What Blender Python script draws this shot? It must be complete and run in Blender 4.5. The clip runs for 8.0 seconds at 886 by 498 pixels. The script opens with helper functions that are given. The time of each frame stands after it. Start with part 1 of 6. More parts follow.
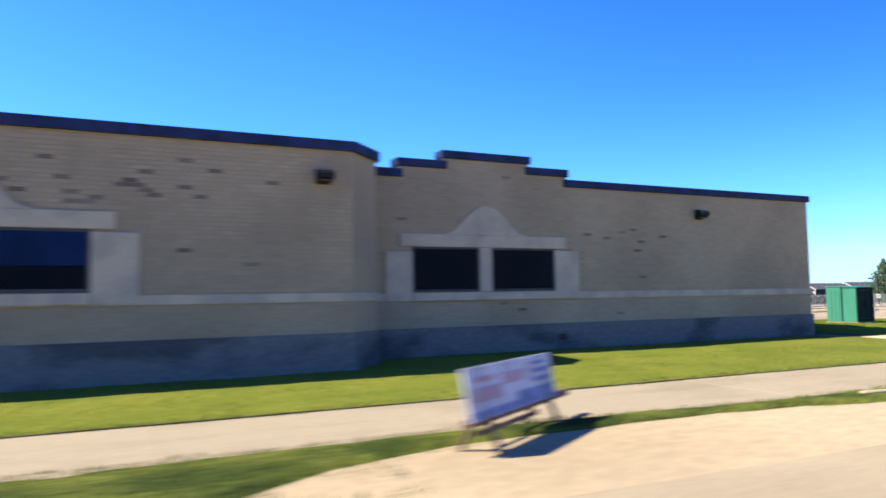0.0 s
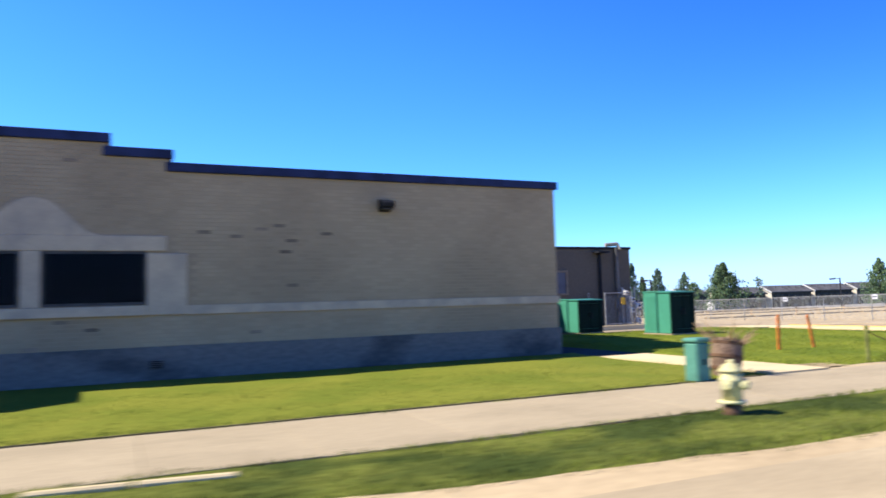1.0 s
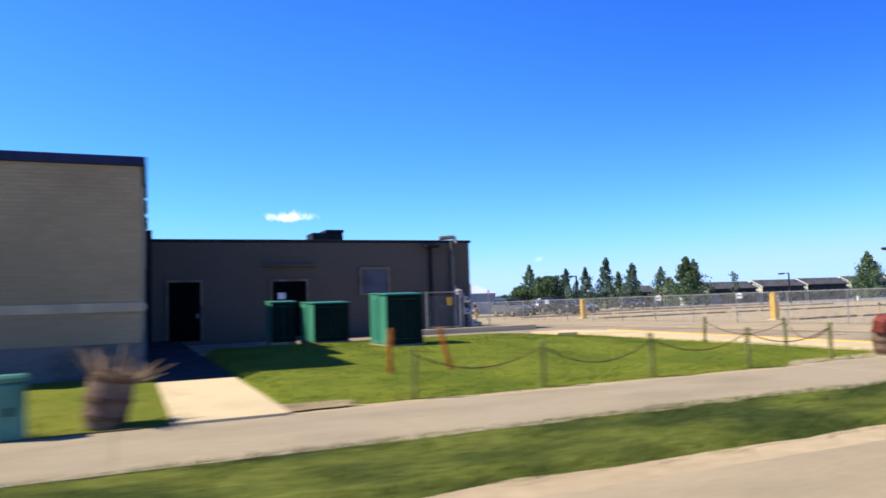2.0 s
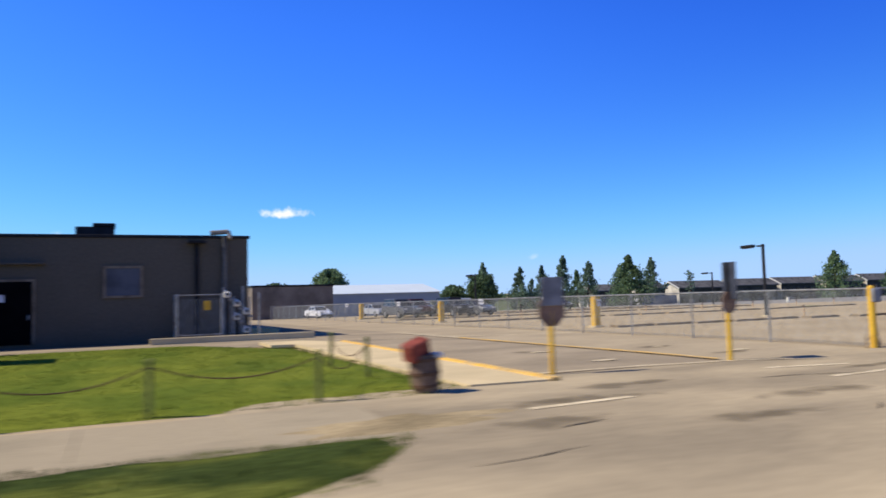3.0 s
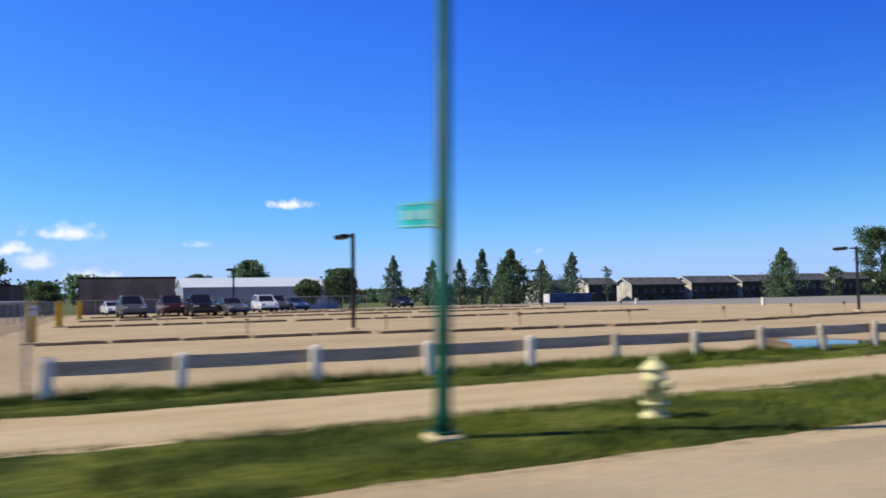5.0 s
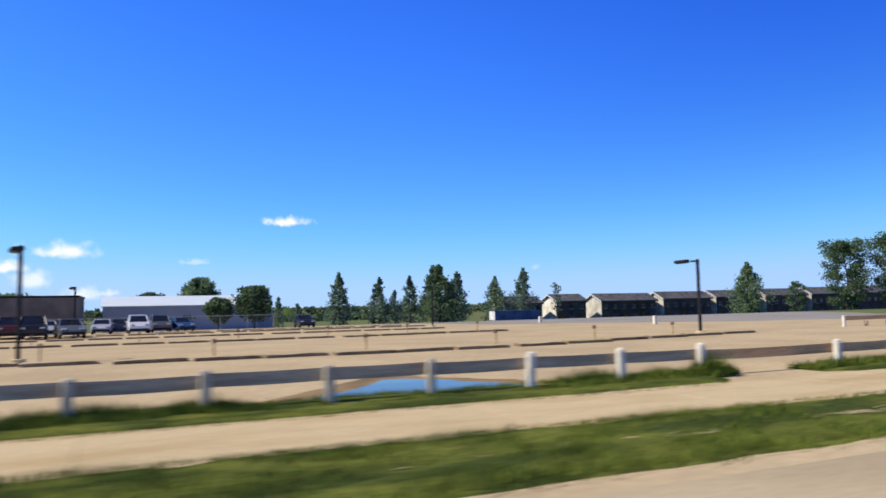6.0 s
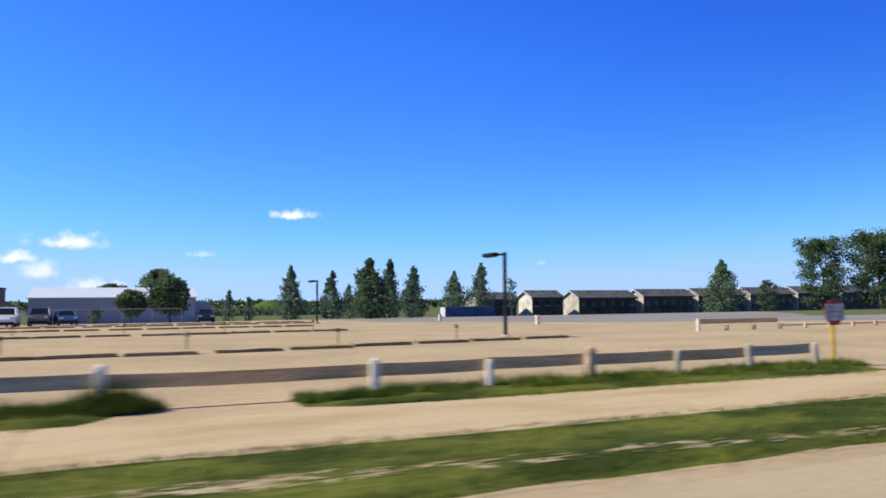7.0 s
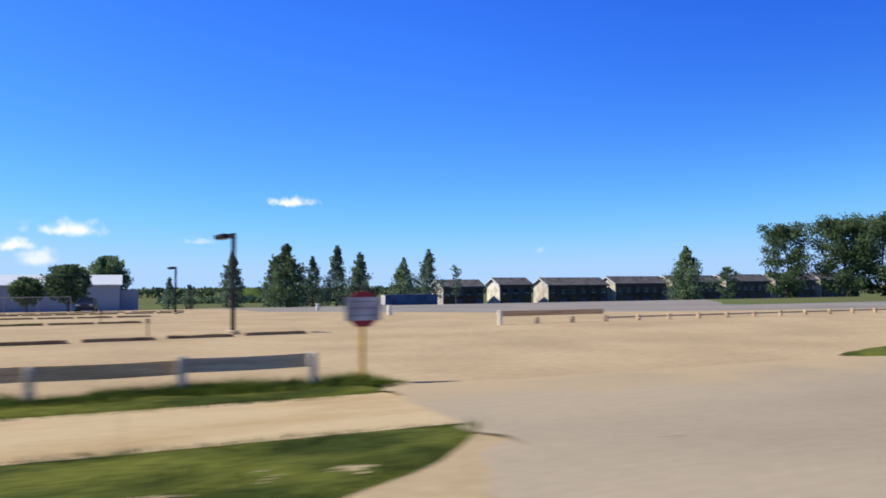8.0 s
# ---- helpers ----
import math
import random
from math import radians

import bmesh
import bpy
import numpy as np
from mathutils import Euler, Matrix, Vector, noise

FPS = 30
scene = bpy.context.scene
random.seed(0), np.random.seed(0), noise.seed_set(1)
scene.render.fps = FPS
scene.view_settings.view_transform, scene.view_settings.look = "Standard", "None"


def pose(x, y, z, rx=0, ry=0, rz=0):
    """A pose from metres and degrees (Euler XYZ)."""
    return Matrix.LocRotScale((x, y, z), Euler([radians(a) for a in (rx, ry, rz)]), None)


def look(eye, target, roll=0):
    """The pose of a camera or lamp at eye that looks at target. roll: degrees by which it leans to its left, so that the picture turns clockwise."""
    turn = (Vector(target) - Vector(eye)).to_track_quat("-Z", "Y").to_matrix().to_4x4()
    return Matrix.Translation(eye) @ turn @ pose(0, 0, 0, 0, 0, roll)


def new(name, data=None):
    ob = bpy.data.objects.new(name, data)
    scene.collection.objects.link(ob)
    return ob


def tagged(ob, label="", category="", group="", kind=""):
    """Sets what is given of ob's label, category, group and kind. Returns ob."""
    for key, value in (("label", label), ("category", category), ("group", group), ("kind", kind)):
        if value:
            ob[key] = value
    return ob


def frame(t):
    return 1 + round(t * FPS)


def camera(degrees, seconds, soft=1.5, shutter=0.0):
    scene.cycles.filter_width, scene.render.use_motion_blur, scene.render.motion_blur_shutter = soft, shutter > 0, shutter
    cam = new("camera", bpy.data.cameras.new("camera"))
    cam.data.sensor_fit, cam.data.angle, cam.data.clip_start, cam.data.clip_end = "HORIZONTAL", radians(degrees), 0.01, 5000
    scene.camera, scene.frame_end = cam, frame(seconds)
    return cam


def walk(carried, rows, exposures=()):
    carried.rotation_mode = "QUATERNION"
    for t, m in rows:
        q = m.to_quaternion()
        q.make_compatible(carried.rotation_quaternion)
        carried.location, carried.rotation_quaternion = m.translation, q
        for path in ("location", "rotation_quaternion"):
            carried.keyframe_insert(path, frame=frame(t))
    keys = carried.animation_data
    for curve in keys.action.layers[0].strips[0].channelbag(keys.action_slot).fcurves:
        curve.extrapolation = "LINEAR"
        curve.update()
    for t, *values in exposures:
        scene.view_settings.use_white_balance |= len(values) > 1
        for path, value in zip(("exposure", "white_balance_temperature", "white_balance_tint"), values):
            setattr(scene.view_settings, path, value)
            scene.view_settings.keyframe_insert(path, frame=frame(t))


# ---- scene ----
cam = camera(63.5, 8.0, soft=1.65, shutter=0.42)
# seconds, x, y, z, yaw, pitch, roll
PATH = [
    (0.0, -45.050, 0.274, 1.600, -25.89, 3.84, -0.94),
    (0.5, -39.092, 0.210, 1.600, -24.76, 3.88, -1.16),
    (0.6, -38.031, 0.198, 1.600, -24.77, 3.65, -1.33),
    (1.0, -33.879, 0.154, 1.600, -24.80, 4.27, -1.64),
    (1.2, -31.794, 0.134, 1.600, -24.47, 4.00, -1.47),
    (2.3, -19.326, 0.050, 1.600, -23.93, 3.79, -1.79),
    (2.5, -17.183, 0.039, 1.600, -24.18, 2.78, -1.59),
    (3.0, -11.537, 0.017, 1.600, -24.39, 3.62, -1.54),
    (3.5, -6.033, 0.004, 1.600, -24.22, 3.29, -1.36),
    (4.0, -0.264, 0.000, 1.600, -24.43, 3.95, -2.05),
    (4.5, 5.740, 0.004, 1.600, -23.87, 3.61, -1.07),
    (4.7, 8.157, 0.008, 1.600, -23.96, 3.32, -0.78),
    (5.8, 21.193, 0.056, 1.600, -24.13, 2.86, -1.00),
    (6.0, 23.436, 0.069, 1.600, -24.26, 4.38, -1.06),
    (6.5, 29.250, 0.107, 1.600, -24.31, 2.92, -0.82),
    (7.0, 34.917, 0.154, 1.600, -23.77, 3.97, -0.38),
    (7.5, 40.752, 0.210, 1.600, -23.34, 3.61, -0.60),
    (8.0, 46.414, 0.274, 1.600, -23.86, 2.95, -0.39),
]


def gaze(x, y, z, yaw, pitch, roll):
    eye = Vector((x, y, z))
    a, b = radians(yaw), radians(pitch)
    way = Vector((-math.sin(a) * math.cos(b), math.cos(a) * math.cos(b), math.sin(b)))
    return look(eye, eye + way * 10.0, roll)


walk(cam, [(r[0], gaze(*r[1:])) for r in PATH],
     exposures=[(0.0, 1.06), (1.2, 0.95), (2.3, 0.46), (3.0, 0.20), (3.5, 0.12), (4.0, 0.02), (4.7, 0.03), (6.0, 0.20), (8.0, 0.18)])

# ---- light ----
SUN = Vector((-0.92, 0.29, 1.0)).normalized()
world = bpy.data.worlds.new("sky")
scene.world = world
world.use_nodes = True
wn, wl = world.node_tree.nodes, world.node_tree.links
sky = wn.new("ShaderNodeTexSky")
sky.sky_type = 'NISHITA'
sky.sun_disc = False
sky.sun_elevation = math.asin(SUN.z)
sky.sun_rotation = math.atan2(SUN.x, SUN.y) % (2 * math.pi)
sky.altitude = 300
sky.air_density = 1.0
sky.dust_density = 0.0
sky.ozone_density = 1.5
split, join = wn.new("ShaderNodeSeparateColor"), wn.new("ShaderNodeCombineColor")
wl.new(sky.outputs[0], split.inputs[0])
for k, (power, gain, most) in enumerate(((1.50, 0.21, 3.9), (1.17, 0.665, 6.0), (0.60, 3.90, 9.8))):
    pw, mu, sm = (wn.new("ShaderNodeMath") for _ in range(3))
    pw.operation, mu.operation, sm.operation = 'POWER', 'MULTIPLY', 'SMOOTH_MIN'
    sm.inputs[1].default_value, sm.inputs[2].default_value = most, 0.4 * most
    pw.inputs[1].default_value, mu.inputs[1].default_value = power, gain
    wl.new(split.outputs[k], pw.inputs[0])
    wl.new(pw.outputs[0], mu.inputs[0])
    wl.new(mu.outputs[0], sm.inputs[0])
    wl.new(sm.outputs[0], join.inputs[k])
sky_colour = join.outputs[0]


def sky_cloud(base, way, wide, high, seed, strength):
    """Mixes a small soft white cloud into the sky, round one direction."""
    D = Vector(way).normalized()
    R = D.cross(Vector((0, 0, 1))).normalized()
    U = R.cross(D)
    tc = wn.new("ShaderNodeTexCoord")

    def node(kind, op, *ins):
        q = wn.new(kind)
        q.operation = op
        for k, v in enumerate(ins):
            if v is None:
                continue
            if isinstance(v, (int, float, tuple, Vector)):
                q.inputs[k].default_value = v
            else:
                wl.new(v, q.inputs[k])
        return q
    u = node("ShaderNodeVectorMath", 'DOT_PRODUCT', tc.outputs["Generated"], R).outputs["Value"]
    v = node("ShaderNodeVectorMath", 'DOT_PRODUCT', tc.outputs["Generated"], U).outputs["Value"]
    w = node("ShaderNodeVectorMath", 'DOT_PRODUCT', tc.outputs["Generated"], D).outputs["Value"]
    u = node("ShaderNodeMath", 'DIVIDE', u, wide).outputs[0]
    v = node("ShaderNodeMath", 'DIVIDE', v, high).outputs[0]
    lower = node("ShaderNodeMath", 'MULTIPLY', node("ShaderNodeMath", 'MINIMUM', v, 0.0).outputs[0], 0.9).outputs[0]
    v = node("ShaderNodeMath", 'ADD', v, lower).outputs[0]
    nz = wn.new("ShaderNodeTexNoise")
    nz.inputs["Scale"].default_value = 0.9 / high
    nz.inputs["Detail"].default_value = 2
    sh = node("ShaderNodeVectorMath", 'ADD', tc.outputs["Generated"], (seed * 1.7, seed * 0.3, seed)).outputs[0]
    wl.new(sh, nz.inputs["Vector"])
    rr = node("ShaderNodeMath", 'ADD', node("ShaderNodeMath", 'MULTIPLY', u, u).outputs[0], node("ShaderNodeMath", 'MULTIPLY', v, v).outputs[0]).outputs[0]
    rr = node("ShaderNodeMath", 'SQRT', rr).outputs[0]
    wob = node("ShaderNodeMath", 'MULTIPLY_ADD', nz.outputs[0], 1.7, -0.85).outputs[0]
    rr = node("ShaderNodeMath", 'ADD', rr, wob).outputs[0]
    mr = wn.new("ShaderNodeMapRange")
    mr.interpolation_type = 'SMOOTHSTEP'
    mr.inputs[1].default_value, mr.inputs[2].default_value = 1.15, -0.05
    mr.inputs[3].default_value, mr.inputs[4].default_value = 0.0, strength
    wl.new(rr, mr.inputs[0])
    front = node("ShaderNodeMath", 'GREATER_THAN', w, 0.5).outputs[0]
    fac = node("ShaderNodeMath", 'MULTIPLY', mr.outputs[0], front).outputs[0]
    mx = wn.new("ShaderNodeMix")
    mx.data_type = 'RGBA'
    wl.new(fac, mx.inputs[0])
    wl.new(base, mx.inputs[6])
    mx.inputs[7].default_value = (9.2, 9.4, 9.8, 1)
    return mx.outputs[2]


for k, (way, wide, high, strength) in enumerate((
        ((0.2053, 0.9720, 0.1142), 0.0355, 0.0099, 1.00),
        ((-0.0641, 0.9954, 0.0719), 0.0454, 0.0148, 1.00),
        ((-0.1244, 0.9909, 0.0516), 0.0257, 0.0118, 1.00),
        ((-0.0964, 0.9947, 0.0349), 0.0217, 0.0168, 0.70),
        ((0.0899, 0.9941, 0.0603), 0.0217, 0.0059, 0.35),
        ((-0.0431, 0.9989, 0.0174), 0.0296, 0.0118, 0.70),
        ((-0.0145, 0.9997, 0.0201), 0.0178, 0.0079, 0.60),
        ((0.5234, 0.8507, 0.0480), 0.0079, 0.0069, 0.25),
)):
    sky_colour = sky_cloud(sky_colour, way, wide, high, k + 1.0, strength)
# added dimming: sky darker and less blue overhead, to weaken fill light in shade
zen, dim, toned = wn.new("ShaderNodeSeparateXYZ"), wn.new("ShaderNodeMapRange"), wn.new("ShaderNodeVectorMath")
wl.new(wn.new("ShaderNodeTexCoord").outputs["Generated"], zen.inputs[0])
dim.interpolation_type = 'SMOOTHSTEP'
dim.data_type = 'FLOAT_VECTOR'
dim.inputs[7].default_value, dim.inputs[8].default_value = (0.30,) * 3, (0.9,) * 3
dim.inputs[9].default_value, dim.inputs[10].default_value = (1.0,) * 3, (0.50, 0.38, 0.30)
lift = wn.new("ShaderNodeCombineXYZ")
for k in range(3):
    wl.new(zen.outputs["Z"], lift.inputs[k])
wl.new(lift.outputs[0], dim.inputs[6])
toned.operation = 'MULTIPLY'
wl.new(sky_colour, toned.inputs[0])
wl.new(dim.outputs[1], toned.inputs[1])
# added dimming of the upper sky away from the sun
away, high = wn.new("ShaderNodeMapRange"), wn.new("ShaderNodeMapRange")
for q, lo, hi in ((away, 0.30, 1.05), (high, -0.08, 0.40)):
    q.interpolation_type = 'SMOOTHSTEP'
    q.inputs[1].default_value, q.inputs[2].default_value = lo, hi
wl.new(zen.outputs["X"], away.inputs[0])
wl.new(zen.outputs["Z"], high.inputs[0])
both, deep = wn.new("ShaderNodeMath"), wn.new("ShaderNodeMix")
both.operation = 'MULTIPLY'
wl.new(away.outputs[0], both.inputs[0])
wl.new(high.outputs[0], both.inputs[1])
deep.data_type, deep.blend_type = 'RGBA', 'MULTIPLY'
wl.new(both.outputs[0], deep.inputs[0])
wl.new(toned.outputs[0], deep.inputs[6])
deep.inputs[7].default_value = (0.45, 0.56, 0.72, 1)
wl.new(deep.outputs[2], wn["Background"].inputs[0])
wn["Background"].inputs[1].default_value = 0.10
sun_data = bpy.data.lights.new("sun", 'SUN')
sun_data.energy = 5.0
sun_data.angle = radians(0.53)
sun_data.color = (1.0, 0.915, 0.775)
sun = new("sun", sun_data)
sun.matrix_basis = look(SUN * 60, (0, 0, 0))


# ---- materials ----
def mat(name, col, rough=0.8, var=0.18, scale=1.2, fine=30.0, fvar=0.12, bump=0.25, metal=0.0, spec=0.12,
        col2=None, island=0.0, objrand=0.0, stretch=(1, 1, 1), patch=(0.42, 0.62)):
    m = bpy.data.materials.new(name)
    m.use_nodes = True
    n, l = m.node_tree.nodes, m.node_tree.links
    b = n["Principled BSDF"]
    b.inputs["Roughness"].default_value = rough
    b.inputs["Metallic"].default_value = metal
    b.inputs["Specular IOR Level"].default_value = spec
    geo = n.new("ShaderNodeNewGeometry")
    mp = n.new("ShaderNodeMapping")
    mp.inputs["Scale"].default_value = stretch
    l.new(geo.outputs["Position"], mp.inputs[0])
    n1 = n.new("ShaderNodeTexNoise")
    n1.inputs["Scale"].default_value = scale
    n1.inputs["Detail"].default_value = 5
    n2 = n.new("ShaderNodeTexNoise")
    n2.inputs["Scale"].default_value = fine
    n2.inputs["Detail"].default_value = 3
    for q in (n1, n2):
        l.new(mp.outputs[0], q.inputs["Vector"])
    r = n.new("ShaderNodeMapRange")
    r.inputs[1].default_value, r.inputs[2].default_value = patch
    l.new(n1.outputs[0], r.inputs[0])
    mix = n.new("ShaderNodeMix")
    mix.data_type = 'RGBA'
    c2 = col2 or tuple(min(1, c * (1 - 2 * var)) for c in col)
    mix.inputs[6].default_value = (*col, 1)
    mix.inputs[7].default_value = (*c2, 1)
    l.new(r.outputs[0], mix.inputs[0])
    val = n.new("ShaderNodeMapRange")
    val.inputs[1].default_value, val.inputs[2].default_value = 0.3, 0.7
    val.inputs[3].default_value, val.inputs[4].default_value = 1 - fvar, 1 + fvar
    l.new(n2.outputs[0], val.inputs[0])
    last = val.outputs[0]
    for amount, kind in ((island, 0), (objrand, 1)):
        if amount:
            src = n.new("ShaderNodeNewGeometry") if kind == 0 else n.new("ShaderNodeObjectInfo")
            rr = n.new("ShaderNodeMapRange")
            rr.inputs[3].default_value, rr.inputs[4].default_value = 1 - amount, 1 + amount
            l.new(src.outputs["Random Per Island" if kind == 0 else "Random"], rr.inputs[0])
            mu = n.new("ShaderNodeMath")
            mu.operation = 'MULTIPLY'
            l.new(last, mu.inputs[0])
            l.new(rr.outputs[0], mu.inputs[1])
            last = mu.outputs[0]
    vm = n.new("ShaderNodeVectorMath")
    vm.operation = 'SCALE'
    l.new(mix.outputs[2], vm.inputs[0])
    l.new(last, vm.inputs["Scale"])
    l.new(vm.outputs[0], b.inputs["Base Color"])
    if bump:
        bp = n.new("ShaderNodeBump")
        bp.inputs["Strength"].default_value = bump
        bp.inputs["Distance"].default_value = 0.02
        l.new(n2.outputs[0], bp.inputs["Height"])
        l.new(bp.outputs[0], b.inputs["Normal"])
    return m


GRAVEL = mat("gravel_lot", (0.455, 0.355, 0.213), 0.95, scale=0.25, fine=5, fvar=0.10, bump=0.35, col2=(0.365, 0.283, 0.169), spec=0.01, patch=(0.35, 0.7))
ROADM = mat("road_surface", (0.42, 0.338, 0.212), 0.92, scale=0.34, fine=11, fvar=0.06, bump=0.15, col2=(0.31, 0.25, 0.158), spec=0.01, stretch=(0.5, 1, 1), patch=(0.40, 0.66))
DRIVEM = mat("worn_asphalt", (0.42, 0.338, 0.214), 0.92, scale=0.42, fine=7, fvar=0.06, bump=0.12, col2=(0.27, 0.22, 0.145), spec=0.01, stretch=(0.45, 1, 1), patch=(0.38, 0.60))
DRIVEBACK = mat("old_grey_asphalt", (0.345, 0.28, 0.188), 0.92, scale=0.5, fine=8, fvar=0.09, bump=0.15, col2=(0.26, 0.212, 0.145), spec=0.01, stretch=(0.5, 1, 1), patch=(0.36, 0.62))
DRIVELANE = mat("dusty_lane_asphalt", (0.405, 0.328, 0.213), 0.92, scale=0.5, fine=8, fvar=0.08, bump=0.15, col2=(0.32, 0.26, 0.172), spec=0.01, stretch=(0.5, 1, 1), patch=(0.36, 0.66))
SEAM = mat("crack_and_shadow_dark", (0.15, 0.12, 0.08), 0.9, scale=2.0, fine=9, fvar=0.2, bump=0.1, spec=0.12)
SLABM = mat("pavement_concrete", (0.485, 0.383, 0.225), 0.92, scale=0.9, fine=18, fvar=0.08, bump=0.2, col2=(0.41, 0.308, 0.163), spec=0.01, objrand=0.02, patch=(0.46, 0.68), stretch=(0.35, 1.2, 1))
SLABCLEAN = mat("swept_pavement_concrete", (0.345, 0.285, 0.187), 0.92, scale=0.9, fine=18, fvar=0.08, bump=0.2, col2=(0.285, 0.237, 0.156), spec=0.01, objrand=0.025, patch=(0.46, 0.68), stretch=(0.45, 1.2, 1))
CONC = mat("pale_concrete", (0.60, 0.48, 0.28), 0.9, scale=0.5, fine=20, fvar=0.07, bump=0.2, col2=(0.50, 0.40, 0.235), spec=0.01)
SHADEASPH = mat("shade_darkened_asphalt", (0.055, 0.052, 0.048), 0.9, scale=0.8, fine=14, fvar=0.15, bump=0.3, col2=(0.038, 0.036, 0.034), spec=0.05)
EDGEBROWN = mat("dark_edge_brown", (0.15, 0.125, 0.06), 0.98, scale=2.0, fine=16, fvar=0.25, bump=0.5, col2=(0.08, 0.07, 0.03), spec=0.01)
APRONM = mat("pale_worn_apron", (0.375, 0.316, 0.222), 0.92, scale=0.3, fine=8, fvar=0.05, bump=0.12, col2=(0.30, 0.256, 0.182), spec=0.01, stretch=(0.5, 1, 1), patch=(0.36, 0.68))
DRYSOIL = mat("dry_trodden_soil", (0.42, 0.34, 0.20), 0.98, scale=1.6, fine=14, fvar=0.2, bump=0.5, col2=(0.26, 0.22, 0.11), spec=0.01, patch=(0.45, 0.6))
KERBM = mat("kerb_concrete", (0.43, 0.335, 0.22), 0.9, scale=1.5, fine=25, bump=0.25, spec=0.01)
SOIL = mat("bare_soil", (0.38, 0.295, 0.165), 0.98, scale=0.8, fine=12, fvar=0.2, bump=0.5, spec=0.01)
WETSOIL = mat("damp_soil", (0.25, 0.175, 0.09), 0.9, scale=0.8, fine=12, fvar=0.15, bump=0.3, spec=0.05)
LAWN = mat("lawn_ground", (0.162, 0.174, 0.027), 1.0, scale=0.5, fine=16, fvar=0.2, bump=0.5, col2=(0.125, 0.15, 0.022), spec=0.02)
LAWNEAST = mat("shorn_lawn_ground", (0.158, 0.182, 0.023), 1.0, scale=0.5, fine=16, fvar=0.2, bump=0.5, col2=(0.105, 0.138, 0.018), spec=0.02)
VERGE = mat("verge_ground", (0.115, 0.128, 0.026), 1.0, scale=0.9, fine=14, fvar=0.3, bump=0.6, col2=(0.045, 0.062, 0.015), spec=0.02, patch=(0.42, 0.58), stretch=(0.6, 1, 1))
FIELD = mat("field_grass", (0.115, 0.125, 0.055), 1.0, scale=0.02, fine=0.6, fvar=0.15, bump=0.0, col2=(0.12, 0.15, 0.05), spec=0.02)
FARROAD = mat("far_asphalt", (0.27, 0.25, 0.215), 0.95, scale=0.1, fine=2, fvar=0.1, bump=0.0, col2=(0.225, 0.21, 0.185), spec=0.05)
BLADE = mat("grass_blade", (0.162, 0.180, 0.027), 0.8, scale=0.4, fine=6, fvar=0.2, bump=0.0, col2=(0.13, 0.165, 0.022), island=0.3, spec=0.1)
BLADEEAST = mat("shorn_grass_blade", (0.158, 0.186, 0.023), 0.8, scale=0.4, fine=6, fvar=0.2, bump=0.0, col2=(0.108, 0.146, 0.018), island=0.3, spec=0.1)
BLADE2 = mat("verge_blade", (0.138, 0.172, 0.024), 0.8, scale=0.9, fine=6, fvar=0.25, bump=0.0, col2=(0.050, 0.070, 0.015), island=0.35, spec=0.1, patch=(0.42, 0.58), stretch=(0.6, 1, 1))
WEED = mat("weed_blade", (0.130, 0.165, 0.022), 0.8, scale=0.8, fine=6, fvar=0.2, bump=0.0, col2=(0.062, 0.098, 0.016), island=0.35, spec=0.1)
BRICKM = mat("tan_brick", (0.365, 0.278, 0.165), 0.9, scale=0.35, fine=30, fvar=0.06, bump=0.2, col2=(0.295, 0.223, 0.133), island=0.06, spec=0.15)
BRICKPIECE = mat("tan_brick_piece", (0.365, 0.278, 0.165), 0.9, scale=0.35, fine=30, fvar=0.06, bump=0.2, col2=(0.295, 0.223, 0.133), objrand=0.06, spec=0.15)
DARKBRICK = mat("dark_brick", (0.225, 0.172, 0.115), 0.9, scale=2, fine=30, bump=0.2, objrand=0.25, spec=0.15)
MORTAR = mat("mortar", (0.34, 0.26, 0.157), 0.95, scale=0.5, fine=20, fvar=0.06, bump=0.2, spec=0.1, col2=(0.29, 0.222, 0.137))
# brown taken darker to deepen the shade on the rear building
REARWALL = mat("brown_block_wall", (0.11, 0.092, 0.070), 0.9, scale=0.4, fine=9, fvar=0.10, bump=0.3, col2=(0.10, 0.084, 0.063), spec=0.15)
FARWALL = mat("far_brown_wall", (0.20, 0.168, 0.138), 0.9, scale=0.3, fine=6, fvar=0.08, bump=0.1, spec=0.1)
BANDM = mat("stone_band", (0.47, 0.372, 0.245), 0.85, scale=1.5, fine=25, fvar=0.06, bump=0.1, col2=(0.37, 0.30, 0.21))
PLINTHM = mat("blue_grey_plinth", (0.15, 0.138, 0.122), 0.85, scale=0.7, fine=9, fvar=0.14, bump=0.2, col2=(0.075, 0.072, 0.068), patch=(0.48, 0.62), stretch=(0.6, 1, 1.5))
CAPM = mat("navy_metal_cap", (0.022, 0.031, 0.080), 0.6, scale=2, fine=20, fvar=0.1, bump=0.05)
DARKMETAL = mat("dark_metal", (0.022, 0.022, 0.025), 0.6, scale=3, fine=30, bump=0.05)
ROOFMEM = mat("roof_gravel", (0.30, 0.28, 0.25), 0.95, scale=1, fine=20, bump=0.2)
FADERED = mat("faded_red_print", (0.44, 0.30, 0.34), 0.6, scale=3, fine=20, fvar=0.05, bump=0.0)
FADEBLUE = mat("faded_blue_print", (0.20, 0.25, 0.42), 0.6, scale=3, fine=20, fvar=0.05, bump=0.0)
GREENBOX = mat("green_painted_steel", (0.05, 0.23, 0.15), 0.45, scale=1.2, fine=18, fvar=0.08, bump=0.06, col2=(0.055, 0.25, 0.165), spec=0.4)
